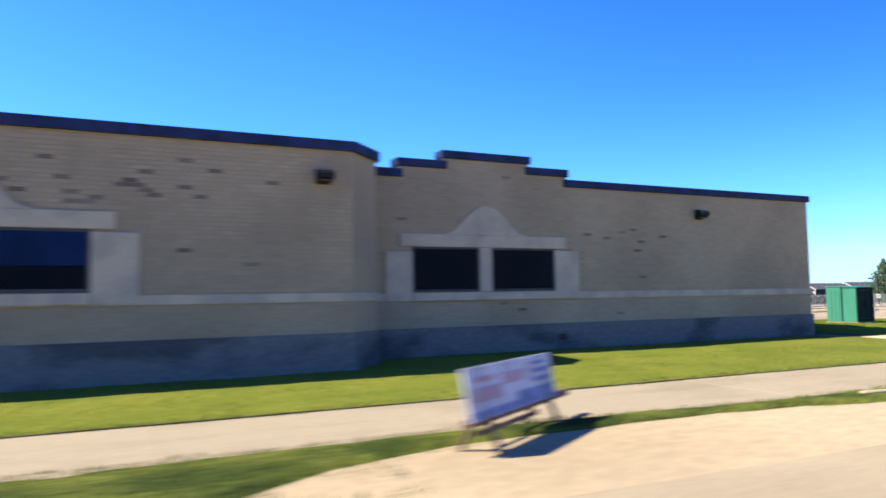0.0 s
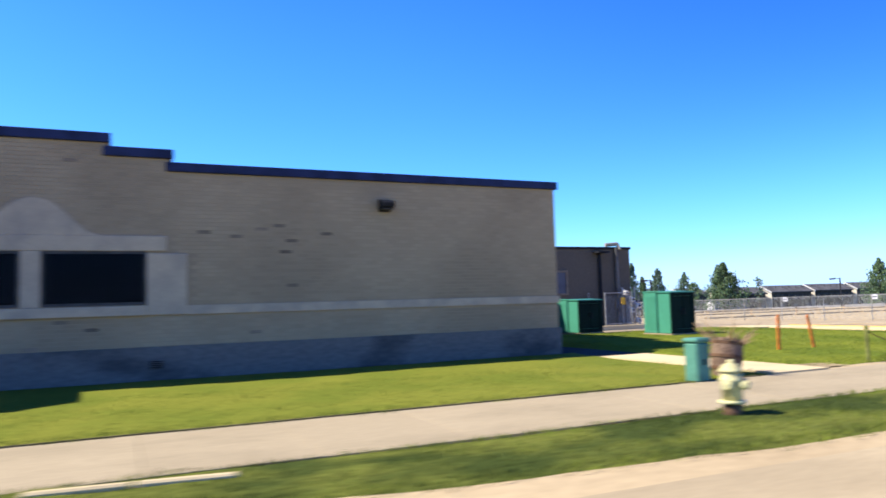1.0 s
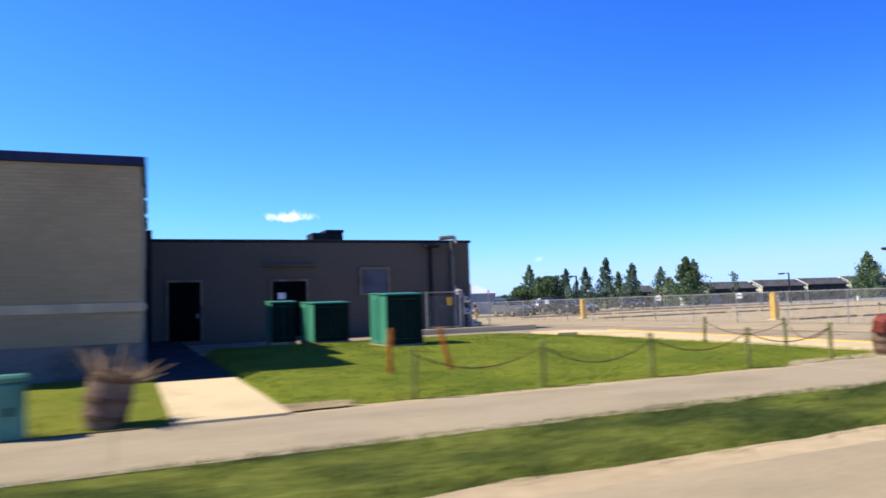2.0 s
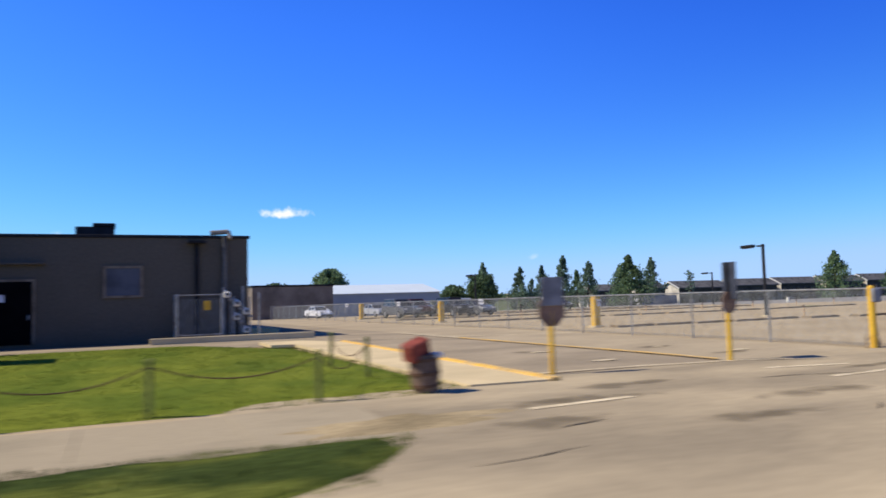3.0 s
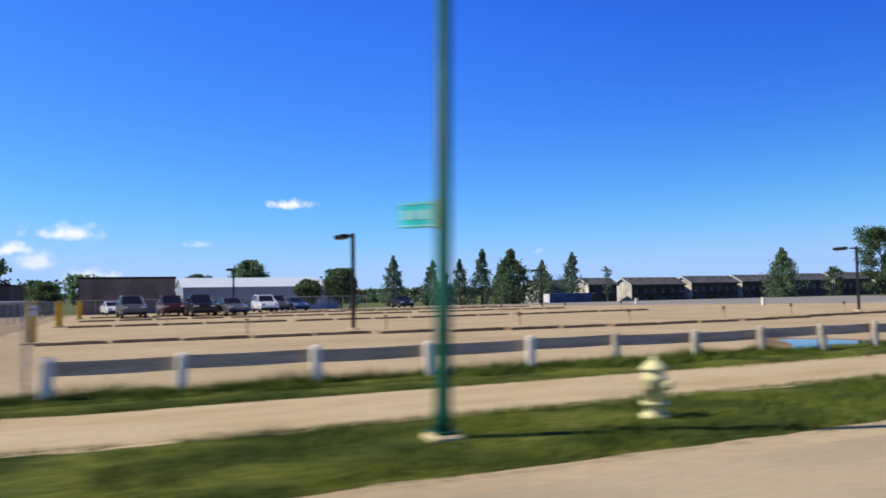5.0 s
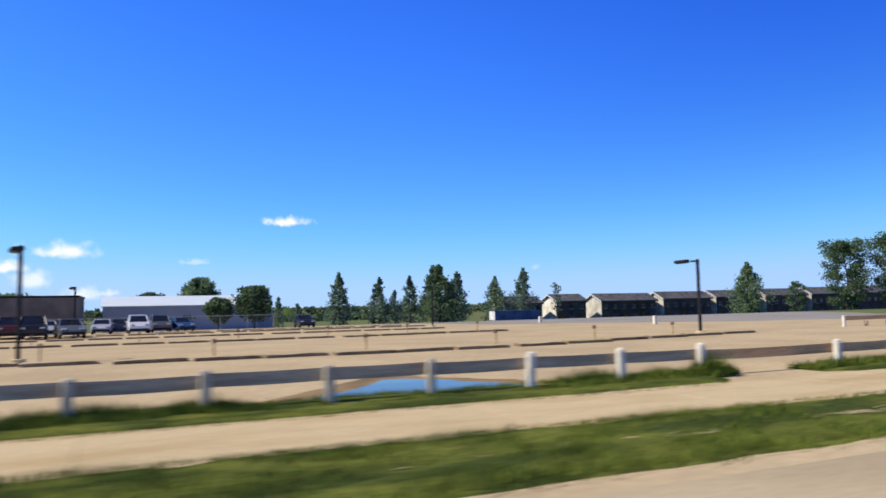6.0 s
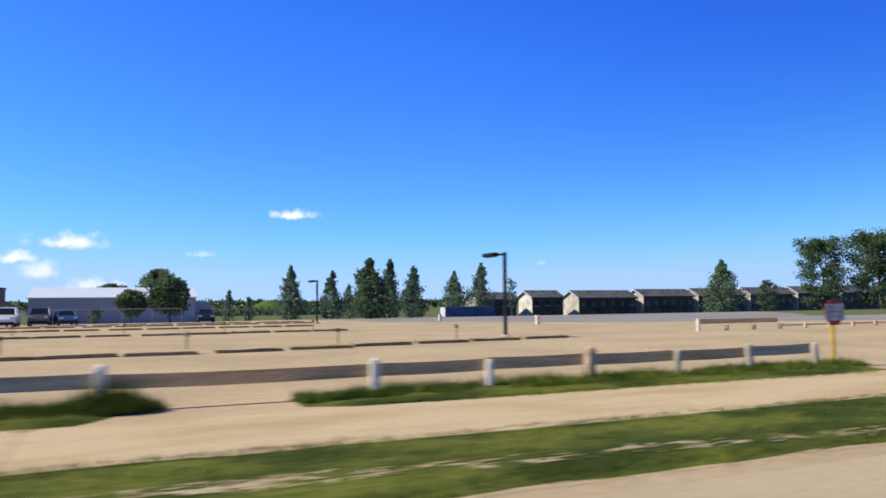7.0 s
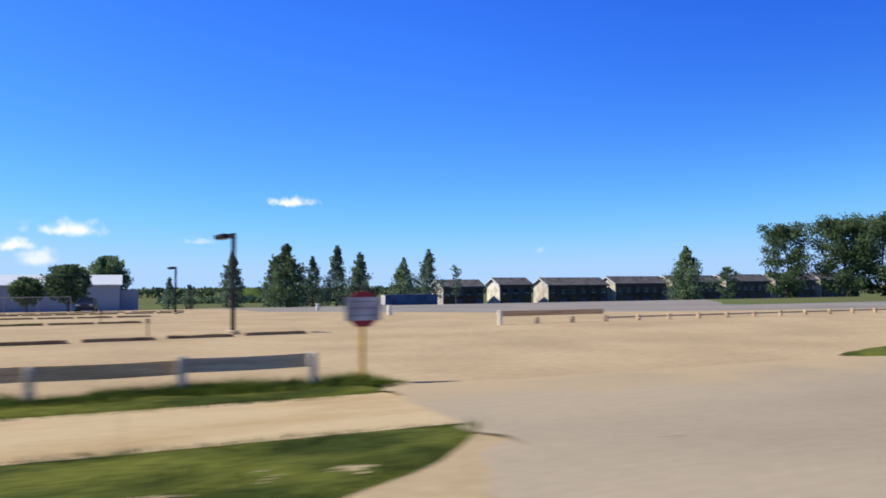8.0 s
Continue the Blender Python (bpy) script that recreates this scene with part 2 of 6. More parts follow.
GREENPED = mat("grey_green_plastic", (0.085, 0.23, 0.17), 0.55, scale=1.5, fine=18, fvar=0.06, bump=0.05)
POLEG = mat("green_pole_paint", (0.017, 0.11, 0.058), 0.4, scale=2, fine=20, fvar=0.08, bump=0.04)
YELLOW = mat("yellow_paint", (0.66, 0.40, 0.045), 0.6, scale=2.5, fine=20, fvar=0.1, bump=0.1, col2=(0.56, 0.32, 0.04))
YLINE = mat("yellow_line_paint", (0.72, 0.43, 0.09), 0.8, scale=1.2, fine=9, fvar=0.15, bump=0.05, col2=(0.54, 0.37, 0.15), patch=(0.45, 0.60))
WLINE = mat("white_line_paint", (0.70, 0.58, 0.37), 0.8, scale=1.6, fine=9, fvar=0.15, bump=0.05, col2=(0.52, 0.42, 0.26), patch=(0.42, 0.62))
HYDR = mat("pale_yellow_paint", (0.72, 0.66, 0.33), 0.5, scale=4, fine=25, fvar=0.1, bump=0.08)
RUST = mat("rusty_iron", (0.13, 0.075, 0.045), 0.85, scale=6, fine=40, fvar=0.2, bump=0.3)
WHITEP = mat("weathered_white_paint", (0.72, 0.66, 0.54), 0.75, scale=5, fine=35, fvar=0.1, bump=0.2, col2=(0.58, 0.52, 0.43), patch=(0.52, 0.7))
GREYWOOD = mat("grey_weathered_board", (0.52, 0.395, 0.26), 0.85, scale=2.5, fine=25, fvar=0.15, bump=0.3, stretch=(0.25, 1, 3), col2=(0.38, 0.285, 0.185))
BROWNWOOD = mat("brown_weathered_board", (0.60, 0.39, 0.20), 0.85, scale=2.5, fine=25, fvar=0.2, bump=0.3, stretch=(0.25, 1, 3), col2=(0.46, 0.29, 0.145))
POSTWOOD = mat("grey_green_post", (0.17, 0.18, 0.055), 0.9, scale=4, fine=30, fvar=0.2, bump=0.3)
BARK = mat("bark", (0.11, 0.085, 0.065), 0.95, scale=3, fine=12, fvar=0.3, bump=0.5)
ORANGE = mat("orange_lath", (0.92, 0.24, 0.04), 0.7, scale=5, fine=25, fvar=0.1, bump=0.1)
REDP = mat("faded_red_board", (0.26, 0.065, 0.045), 0.7, scale=4, fine=20, fvar=0.15, bump=0.1)
BARRELM = mat("dark_barrel_wood", (0.13, 0.085, 0.06), 0.85, scale=4, fine=25, fvar=0.25, bump=0.3, col2=(0.19, 0.13, 0.09))
TWIG = mat("dry_twig", (0.36, 0.25, 0.14), 0.9, scale=4, fine=20, fvar=0.2, bump=0.1)
GALV = mat("galvanised_steel", (0.36, 0.355, 0.34), 0.5, scale=4, fine=30, fvar=0.1, bump=0.05, metal=0.5)
WIREM = mat("fence_wire", (0.30, 0.31, 0.31), 0.6, scale=4, fine=30, fvar=0.1, bump=0.0, metal=0.3)
SIGNGREY = mat("sign_back_grey", (0.24, 0.24, 0.245), 0.5, scale=3, fine=20, fvar=0.08, bump=0.03)
SIGNDARK = mat("dark_blue_grey_plate", (0.05, 0.055, 0.075), 0.5, scale=3, fine=20, fvar=0.08, bump=0.03)
BOARDWHITE = mat("faded_board_white", (0.50, 0.50, 0.54), 0.6, scale=3, fine=20, fvar=0.05, bump=0.0)
SIGNBROWN = mat("sign_brown", (0.24, 0.15, 0.10), 0.6, scale=3, fine=20, fvar=0.1, bump=0.03)
SIGNWHITE = mat("sign_white", (0.72, 0.72, 0.74), 0.4, scale=3, fine=20, fvar=0.03, bump=0.0)
SIGNRED = mat("sign_red", (0.30, 0.035, 0.045), 0.5, scale=3, fine=20, fvar=0.05, bump=0.0)
FADEINK = mat("faded_ink", (0.34, 0.32, 0.34), 0.6, scale=3, fine=20, fvar=0.08, bump=0.0)
INKM = mat("sign_ink", (0.10, 0.10, 0.13), 0.6, scale=3, fine=20, fvar=0.05, bump=0.0)
PALETEAL = mat("pale_teal_print", (0.40, 0.80, 0.76), 0.4, scale=3, fine=20, fvar=0.03, bump=0.0)
TEAL = mat("teal_sign", (0.05, 0.62, 0.57), 0.4, scale=3, fine=20, fvar=0.05, bump=0.0)
# parking stop fronts, toned darker than their tops to hold the shade
LOGM = mat("shade_dark_stop", (0.26, 0.19, 0.11), 0.95, scale=1.5, fine=10, fvar=0.15, bump=0.3, col2=(0.17, 0.125, 0.075), objrand=0.15)
GREYPOST = mat("dull_grey_post", (0.50, 0.44, 0.34), 0.85, scale=5, fine=35, fvar=0.15, bump=0.3, col2=(0.38, 0.33, 0.25))
TANPOST = mat("worn_tan_post", (0.60, 0.46, 0.31), 0.85, scale=5, fine=35, fvar=0.15, bump=0.3, col2=(0.33, 0.23, 0.14))
DULLWHITE = mat("dull_white_board", (0.46, 0.44, 0.44), 0.6, scale=3, fine=20, fvar=0.06, bump=0.0)
WEEDSTOP = mat("weedy_stop", (0.33, 0.30, 0.10), 0.95, scale=1.5, fine=10, fvar=0.25, bump=0.4, objrand=0.15)
METALROOF = mat("pale_metal_roof", (0.52, 0.58, 0.61), 0.85, var=0.02, scale=0.3, fine=8, fvar=0.02, bump=0.0)
SHEDWALL = mat("grey_metal_siding", (0.235, 0.28, 0.33), 0.7, var=0.03, scale=0.3, fine=6, fvar=0.03, bump=0.02)
# house siding: sunlit gable, shadowed gables and shaded fronts set by colour
SIDING = mat("sunlit_beige_siding", (0.84, 0.79, 0.66), 0.8, scale=0.4, fine=6, fvar=0.05, bump=0.1, objrand=0.08)
OLIVESIDING = mat("shaded_gable_siding", (0.60, 0.55, 0.46), 0.8, scale=0.4, fine=6, fvar=0.05, bump=0.1, objrand=0.12)
DARKSIDING = mat("darkened_siding", (0.085, 0.075, 0.068), 0.8, scale=0.4, fine=6, fvar=0.06, bump=0.1, objrand=0.1)
SHINGLE = mat("grey_brown_shingle", (0.115, 0.112, 0.112), 0.9, scale=0.5, fine=5, fvar=0.12, bump=0.2)
TRIMW = mat("white_trim", (0.72, 0.70, 0.66), 0.6, scale=2, fine=20, fvar=0.03, bump=0.0)
CONTAINER = mat("blue_container", (0.045, 0.09, 0.17), 0.5, scale=0.6, fine=8, fvar=0.08, bump=0.05)
TYRE = mat("tyre_rubber", (0.02, 0.02, 0.02), 0.85, scale=6, fine=30, bump=0.1)
RIM = mat("alloy_rim", (0.45, 0.45, 0.46), 0.35, scale=6, fine=30, bump=0.0, metal=0.8)
CARGLASS = mat("car_glass", (0.015, 0.018, 0.022), 0.08, scale=2, fine=10, fvar=0.02, bump=0.0, spec=0.6)
DIMLENS = mat("unlit_lamp_lens", (0.09, 0.09, 0.10), 0.4, scale=5, fine=20, bump=0.0)
LIGHTLENS = mat("lamp_lens", (0.55, 0.55, 0.52), 0.2, scale=5, fine=20, bump=0.0)
TAILRED = mat("tail_lens", (0.35, 0.02, 0.02), 0.3, scale=5, fine=20, bump=0.0)
SKYSHEETM = mat("sky_reflection_blue", (0.06, 0.085, 0.20), 0.8, scale=1, fine=20, fvar=0.05, bump=0.05)
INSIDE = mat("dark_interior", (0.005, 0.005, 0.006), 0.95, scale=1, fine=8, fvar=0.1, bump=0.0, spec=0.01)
FRAMEM = mat("dark_window_frame", (0.07, 0.065, 0.06), 0.5, scale=3, fine=20, bump=0.0)
PIPEM = mat("grey_lagging", (0.30, 0.27, 0.23), 0.8, scale=3, fine=20, bump=0.1)
METERM = mat("meter_paint", (0.34, 0.33, 0.31), 0.5, scale=3, fine=20, bump=0.05)
MOUNDM = mat("mound_grass", (0.10, 0.15, 0.03), 1.0, scale=0.3, fine=2, fvar=0.2, bump=0.0)


def car_paint(name, col):
    m = mat(name, col, 0.3, scale=1, fine=10, fvar=0.03, bump=0.0, var=0.03)
    m.node_tree.nodes["Principled BSDF"].inputs["Coat Weight"].default_value = 0.6
    return m


def glass(name, tint=0.9):
    m = bpy.data.materials.new(name)
    m.use_nodes = True
    n, l = m.node_tree.nodes, m.node_tree.links
    n.remove(n["Principled BSDF"])
    tr, gl, fr, mx = (n.new(k) for k in ("ShaderNodeBsdfTransparent", "ShaderNodeBsdfGlossy", "ShaderNodeFresnel", "ShaderNodeMixShader"))
    tr.inputs[0].default_value = (tint * 0.8, tint * 0.85, tint, 1)
    gl.inputs["Roughness"].default_value = 0.02
    fr.inputs[0].default_value = 1.13
    l.new(fr.outputs[0], mx.inputs[0])
    l.new(tr.outputs[0], mx.inputs[1])
    l.new(gl.outputs[0], mx.inputs[2])
    l.new(mx.outputs[0], n["Material Output"].inputs[0])
    return m


def drift(m, col, near, far):
    """Sand of one colour drifting over a surface, thicker away from the road."""
    n, l = m.node_tree.nodes, m.node_tree.links
    into = n["Principled BSDF"].inputs["Base Color"]
    geo, cut, nz, add, sand, mx = (n.new("ShaderNode" + k) for k in ("NewGeometry", "SeparateXYZ", "TexNoise", "Math", "MapRange", "Mix"))
    l.new(geo.outputs["Position"], cut.inputs[0])
    l.new(geo.outputs["Position"], nz.inputs["Vector"])
    nz.inputs["Scale"].default_value = 0.6
    nz.inputs["Detail"].default_value = 4
    add.operation = 'MULTIPLY_ADD'
    add.inputs[1].default_value = 5.0
    l.new(nz.outputs[0], add.inputs[0])
    l.new(cut.outputs["Y"], add.inputs[2])
    sand.interpolation_type = 'SMOOTHSTEP'
    sand.inputs[1].default_value, sand.inputs[2].default_value = near + 2.5, far + 2.5
    l.new(add.outputs[0], sand.inputs[0])
    mx.data_type = 'RGBA'
    l.new(sand.outputs[0], mx.inputs[0])
    l.new(into.links[0].from_socket, mx.inputs[6])
    mx.inputs[7].default_value = (*col, 1)
    l.new(mx.outputs[2], into)


drift(APRONM, (0.42, 0.33, 0.20), 7.8, 11.2)
GLASS = glass("window_glass", 0.7)


def water(name):
    m = bpy.data.materials.new(name)
    m.use_nodes = True
    n, l = m.node_tree.nodes, m.node_tree.links
    b = n["Principled BSDF"]
    b.inputs["Base Color"].default_value = (0.10, 0.085, 0.06, 1)
    b.inputs["Roughness"].default_value = 0.03
    b.inputs["IOR"].default_value = 1.33
    nz, bp = n.new("ShaderNodeTexNoise"), n.new("ShaderNodeBump")
    nz.inputs["Scale"].default_value = 2.5
    bp.inputs["Strength"].default_value = 0.03
    l.new(nz.outputs[0], bp.inputs["Height"])
    l.new(bp.outputs[0], b.inputs["Normal"])
    return m


WATER = water("puddle_water")


def stain_mat(name, col):
    """Dirt that thins out towards the rim of its patch and in blotches."""
    m = mat(name, col, 0.9, scale=2.2, fine=9, fvar=0.12, bump=0.05, spec=0.01)
    n, l = m.node_tree.nodes, m.node_tree.links
    tc, off, ln, nz, add, fade, mx, tr = (n.new("ShaderNode" + k) for k in ("TexCoord", "VectorMath", "VectorMath", "TexNoise", "Math", "MapRange", "MixShader", "BsdfTransparent"))
    off.operation, ln.operation, add.operation = 'SUBTRACT', 'LENGTH', 'MULTIPLY_ADD'
    off.inputs[1].default_value = (0.5, 0.5, 0.5)
    l.new(tc.outputs["Generated"], off.inputs[0])
    l.new(off.outputs[0], ln.inputs[0])
    nz.inputs["Scale"].default_value = 1.8
    nz.inputs["Detail"].default_value = 4
    l.new(tc.outputs["Object"], nz.inputs["Vector"])
    l.new(nz.outputs[0], add.inputs[0])
    add.inputs[1].default_value = 0.8
    l.new(ln.outputs["Value"], add.inputs[2])
    fade.interpolation_type = 'SMOOTHSTEP'
    fade.inputs[1].default_value, fade.inputs[2].default_value = 0.80, 0.45
    fade.inputs[3].default_value, fade.inputs[4].default_value = 0.0, 0.5
    l.new(add.outputs[0], fade.inputs[0])
    l.new(fade.outputs[0], mx.inputs[0])
    l.new(tr.outputs[0], mx.inputs[1])
    l.new(n["Principled BSDF"].outputs[0], mx.inputs[2])
    l.new(mx.outputs[0], n["Material Output"].inputs[0])
    return m


STAIN = stain_mat("oil_stain", (0.215, 0.175, 0.118))


def leafy(name, col, island=0.4, through_light=0.4):
    """A leaf: diffuse, with light shining through."""
    m = mat(name, col, 0.65, scale=0.5, fine=3, fvar=0.2, bump=0.0, island=island, spec=0.2)
    n, l = m.node_tree.nodes, m.node_tree.links
    t, x = n.new("ShaderNodeBsdfTranslucent"), n.new("ShaderNodeMixShader")
    src = n["Principled BSDF"].inputs["Base Color"].links[0].from_socket
    l.new(src, t.inputs[0])
    x.inputs[0].default_value = through_light
    l.new(n["Principled BSDF"].outputs[0], x.inputs[1])
    l.new(t.outputs[0], x.inputs[2])
    l.new(x.outputs[0], n["Material Output"].inputs[0])
    return m


LEAF_A = leafy("poplar_leaf", (0.175, 0.255, 0.165), through_light=0.5)
LEAF_B = leafy("broad_leaf", (0.21, 0.30, 0.15), through_light=0.5)
LEAF_C = leafy("dark_leaf", (0.125, 0.19, 0.09), through_light=0.4)
# opaque grey-blue for a window pane and garage doors
PANEGREY = mat("grey_blue_panel", (0.10, 0.105, 0.125), 0.6, scale=1.2, fine=18, fvar=0.06, bump=0.02)
# cabinet green darkened to hold the shade of the fronts
SHADEGREEN = mat("shade_dark_green", (0.004, 0.016, 0.011), 0.7, scale=1.2, fine=18, fvar=0.1, bump=0.05)
DOORTRIM = mat("tan_door_trim", (0.21, 0.165, 0.12), 0.8, scale=2, fine=20, fvar=0.08, bump=0.05)


# ---- building blocks ----
def gz(y):
    """Height of the ground, which falls gently away from the road."""
    ys = (-5000, 14, 28, 45, 63, 80, 105, 145, 205, 320, 600, 5000)
    zs = (0, 0, -0.12, -0.30, -0.50, -0.78, -1.38, -2.5, -4.5, -5.4, -6.0, -6.0)
    return float(np.interp(y, ys, zs))


def mesh_of(name, bm, material, smooth=False):
    me = bpy.data.meshes.new(name)
    bm.normal_update()
    bm.to_mesh(me)
    bm.free()
    if material:
        me.materials.append(material)
    if smooth:
        for p in me.polygons:
            p.use_smooth = True
    return me


def part(name, bm, material, parent=None, label="", smooth=False):
    ob = new(name, mesh_of(name, bm, material, smooth))
    if parent:
        ob.parent = parent
    if label:
        tagged(ob, label)
    return ob


def thing(name, m, label, category, group="", kind=""):
    ob = new(name)
    ob.matrix_basis = m
    return tagged(ob, label, category, group, kind)


def structure(name, bm, material, label, category, kind="structure", smooth=False):
    return tagged(part(name, bm, material, smooth=smooth), label, category, kind=kind)


def box(bm, x0, x1, y0, y1, z0, z1, bevel=0.0, m=None):
    r = bmesh.ops.create_cube(bm, size=1.0, matrix=Matrix.Translation(((x0 + x1) / 2, (y0 + y1) / 2, (z0 + z1) / 2)) @ Matrix.Diagonal((x1 - x0, y1 - y0, z1 - z0, 1)))
    vs = r["verts"]
    if bevel:
        es = list({e for v in vs for e in v.link_edges})
        r2 = bmesh.ops.bevel(bm, geom=es, offset=bevel, segments=1, affect='EDGES', profile=0.5)
        vs = list({v for f in r2["faces"] for v in f.verts} | {v for v in vs if v.is_valid})
    if m is not None:
        bmesh.ops.transform(bm, matrix=m, verts=vs)
    return bm


def B(*a, **k):
    return box(bmesh.new(), *a, **k)


def tube(bm, p0, p1, r0, r1=None, seg=12, caps=True):
    p0, p1 = Vector(p0), Vector(p1)
    d = p1 - p0
    q = d.to_track_quat("Z", "Y").to_matrix().to_4x4()
    bmesh.ops.create_cone(bm, cap_ends=caps, segments=seg, radius1=r0, radius2=r0 if r1 is None else r1, depth=d.length,
                          matrix=Matrix.Translation((p0 + p1) / 2) @ q)
    return bm


def lathe(bm, profile, seg=16, centre=(0, 0)):
    rings = []
    for r, z in profile:
        rings.append([bm.verts.new((centre[0] + r * math.cos(2 * math.pi * i / seg), centre[1] + r * math.sin(2 * math.pi * i / seg), z)) for i in range(seg)])
    for a, b in zip(rings, rings[1:]):
        for i in range(seg):
            bm.faces.new((a[i], a[(i + 1) % seg], b[(i + 1) % seg], b[i]))
    bm.faces.new(list(reversed(rings[0])))
    bm.faces.new(rings[-1])
    return bm


def prism(bm, pts, lo, hi, axis="z"):
    """A polygon pushed along an axis."""
    def at(p, h):
        return {"z": (p[0], p[1], h), "y": (p[0], h, p[1]), "x": (h, p[0], p[1])}[axis]
    a = [bm.verts.new(at(p, lo)) for p in pts]
    b = [bm.verts.new(at(p, hi)) for p in pts]
    k = len(pts)
    fs = [bm.faces.new(a), bm.faces.new(b)]
    for i in range(k):
        fs.append(bm.faces.new((a[i], a[(i + 1) % k], b[(i + 1) % k], b[i])))
    bmesh.ops.recalc_face_normals(bm, faces=fs)
    return bm


def lawn_rise(x, y):
    """Extra height of the lawn beside the driveway, which swells gently away from the pavement."""
    return min(0.21, max(0.0, 0.022 * (y - 10.9))) * max(0.0, min(1.0, (-6.8 - x) / 3.0)) + (0.03 * min(1.0, max(0.0, (y - 14) / 14)))


def sheet(name, x0, x1, y0, y1, lift, material, label, category, step=1.0, rough=0.0, edge=0.0, seed=1, kind="structure"):
    """A piece of ground with a wavering edge that follows the slope, with its rim turned down."""
    nx, ny = max(2, int((x1 - x0) / step)), max(2, int((y1 - y0) / step))
    bm = bmesh.new()
    g = []
    for i in range(nx + 1):
        col = []
        for j in range(ny + 1):
            x, y = x0 + (x1 - x0) * i / nx, y0 + (y1 - y0) * j / ny
            w = noise.noise(Vector((x * 0.6, y * 0.6, seed * 7.3))) + 0.6 * noise.noise(Vector((x * 2.1, y * 2.1, seed * 3.1)))
            rim = i in (0, nx) or j in (0, ny)
            xx = x + (edge * w if i in (0, nx) else 0)
            yy = y + (edge * w if j in (0, ny) else 0)
            z = gz(y) + lift + rough * noise.noise(Vector((x * 1.3, y * 1.3, seed)))
            col.append(bm.verts.new((xx, yy, gz(y) - 0.012 if rim else z)))
        g.append(col)
    for i in range(nx):
        for j in range(ny):
            bm.faces.new((g[i][j], g[i + 1][j], g[i + 1][j + 1], g[i][j + 1]))
    return structure(name, bm, material, label, category, kind, smooth=rough > 0)


def blades(name, spots, height, width, material, label, seed=3, lean=0.4):
    """Many grass blades in one mesh: spots is an array of x, y, z, scale."""
    rng = np.random.default_rng(seed)
    k = len(spots)
    a = rng.uniform(0, 2 * math.pi, k)
    h = height * spots[:, 3] * rng.uniform(0.5, 1.2, k)
    w = width * rng.uniform(0.6, 1.3, k)
    tilt = rng.uniform(0, lean, k) * h
    b = rng.uniform(0, 2 * math.pi, k)
    v = np.empty((k, 3, 3))
    v[:, 0] = np.stack([spots[:, 0] - np.cos(a) * w, spots[:, 1] - np.sin(a) * w, spots[:, 2]], 1)
    v[:, 1] = np.stack([spots[:, 0] + np.cos(a) * w, spots[:, 1] + np.sin(a) * w, spots[:, 2]], 1)
    v[:, 2] = np.stack([spots[:, 0] + np.cos(b) * tilt, spots[:, 1] + np.sin(b) * tilt, spots[:, 2] + h], 1)
    me = bpy.data.meshes.new(name)
    me.vertices.add(3 * k)
    me.vertices.foreach_set("co", v.reshape(-1))
    me.loops.add(3 * k)
    me.loops.foreach_set("vertex_index", np.arange(3 * k, dtype=np.int32))
    me.polygons.add(k)
    me.polygons.foreach_set("loop_start", np.arange(0, 3 * k, 3, dtype=np.int32))
    me.update()
    me.validate()
    me.materials.append(material)
    return tagged(new(name, me), label, "grass", kind="stuff")


def strew(x0, x1, y0, y1, per, seed, keep=None):
    rng = np.random.default_rng(seed)
    k = int((x1 - x0) * (y1 - y0) * per)
    s = np.stack([rng.uniform(x0, x1, k), rng.uniform(y0, y1, k), np.zeros(k), rng.uniform(0.6, 1.1, k)], 1)
    s[:, 2] = np.interp(s[:, 1], (0, 14, 28, 45), (0, 0, -0.12, -0.30)) + 0.01
    if keep is not None:
        s = s[keep(s[:, 0], s[:, 1])]
    return s


# ---- ground ----
def ground_sheet():
    xs = [-5000, -1500, -500, -200, -100, -60, -30, 0, 30, 60, 100, 200, 350, 600, 1500, 5000]
    ys = [-5000, -800, -100, -20, 0, 6, 14, 20, 28, 36, 45, 54, 63, 72, 80, 92, 105, 125, 145, 175, 205, 260, 320, 450, 600, 1200, 2500, 5000]
    bm = bmesh.new()
    g = [[bm.verts.new((x, y, gz(y) - 0.02)) for y in ys] for x in xs]
    for i in range(len(xs) - 1):
        for j in range(len(ys) - 1):
            bm.faces.new((g[i][j], g[i + 1][j], g[i + 1][j + 1], g[i][j + 1]))
    return structure("ground", bm, GRAVEL, "dry tan gravel ground sloping gently away from the road", "ground")


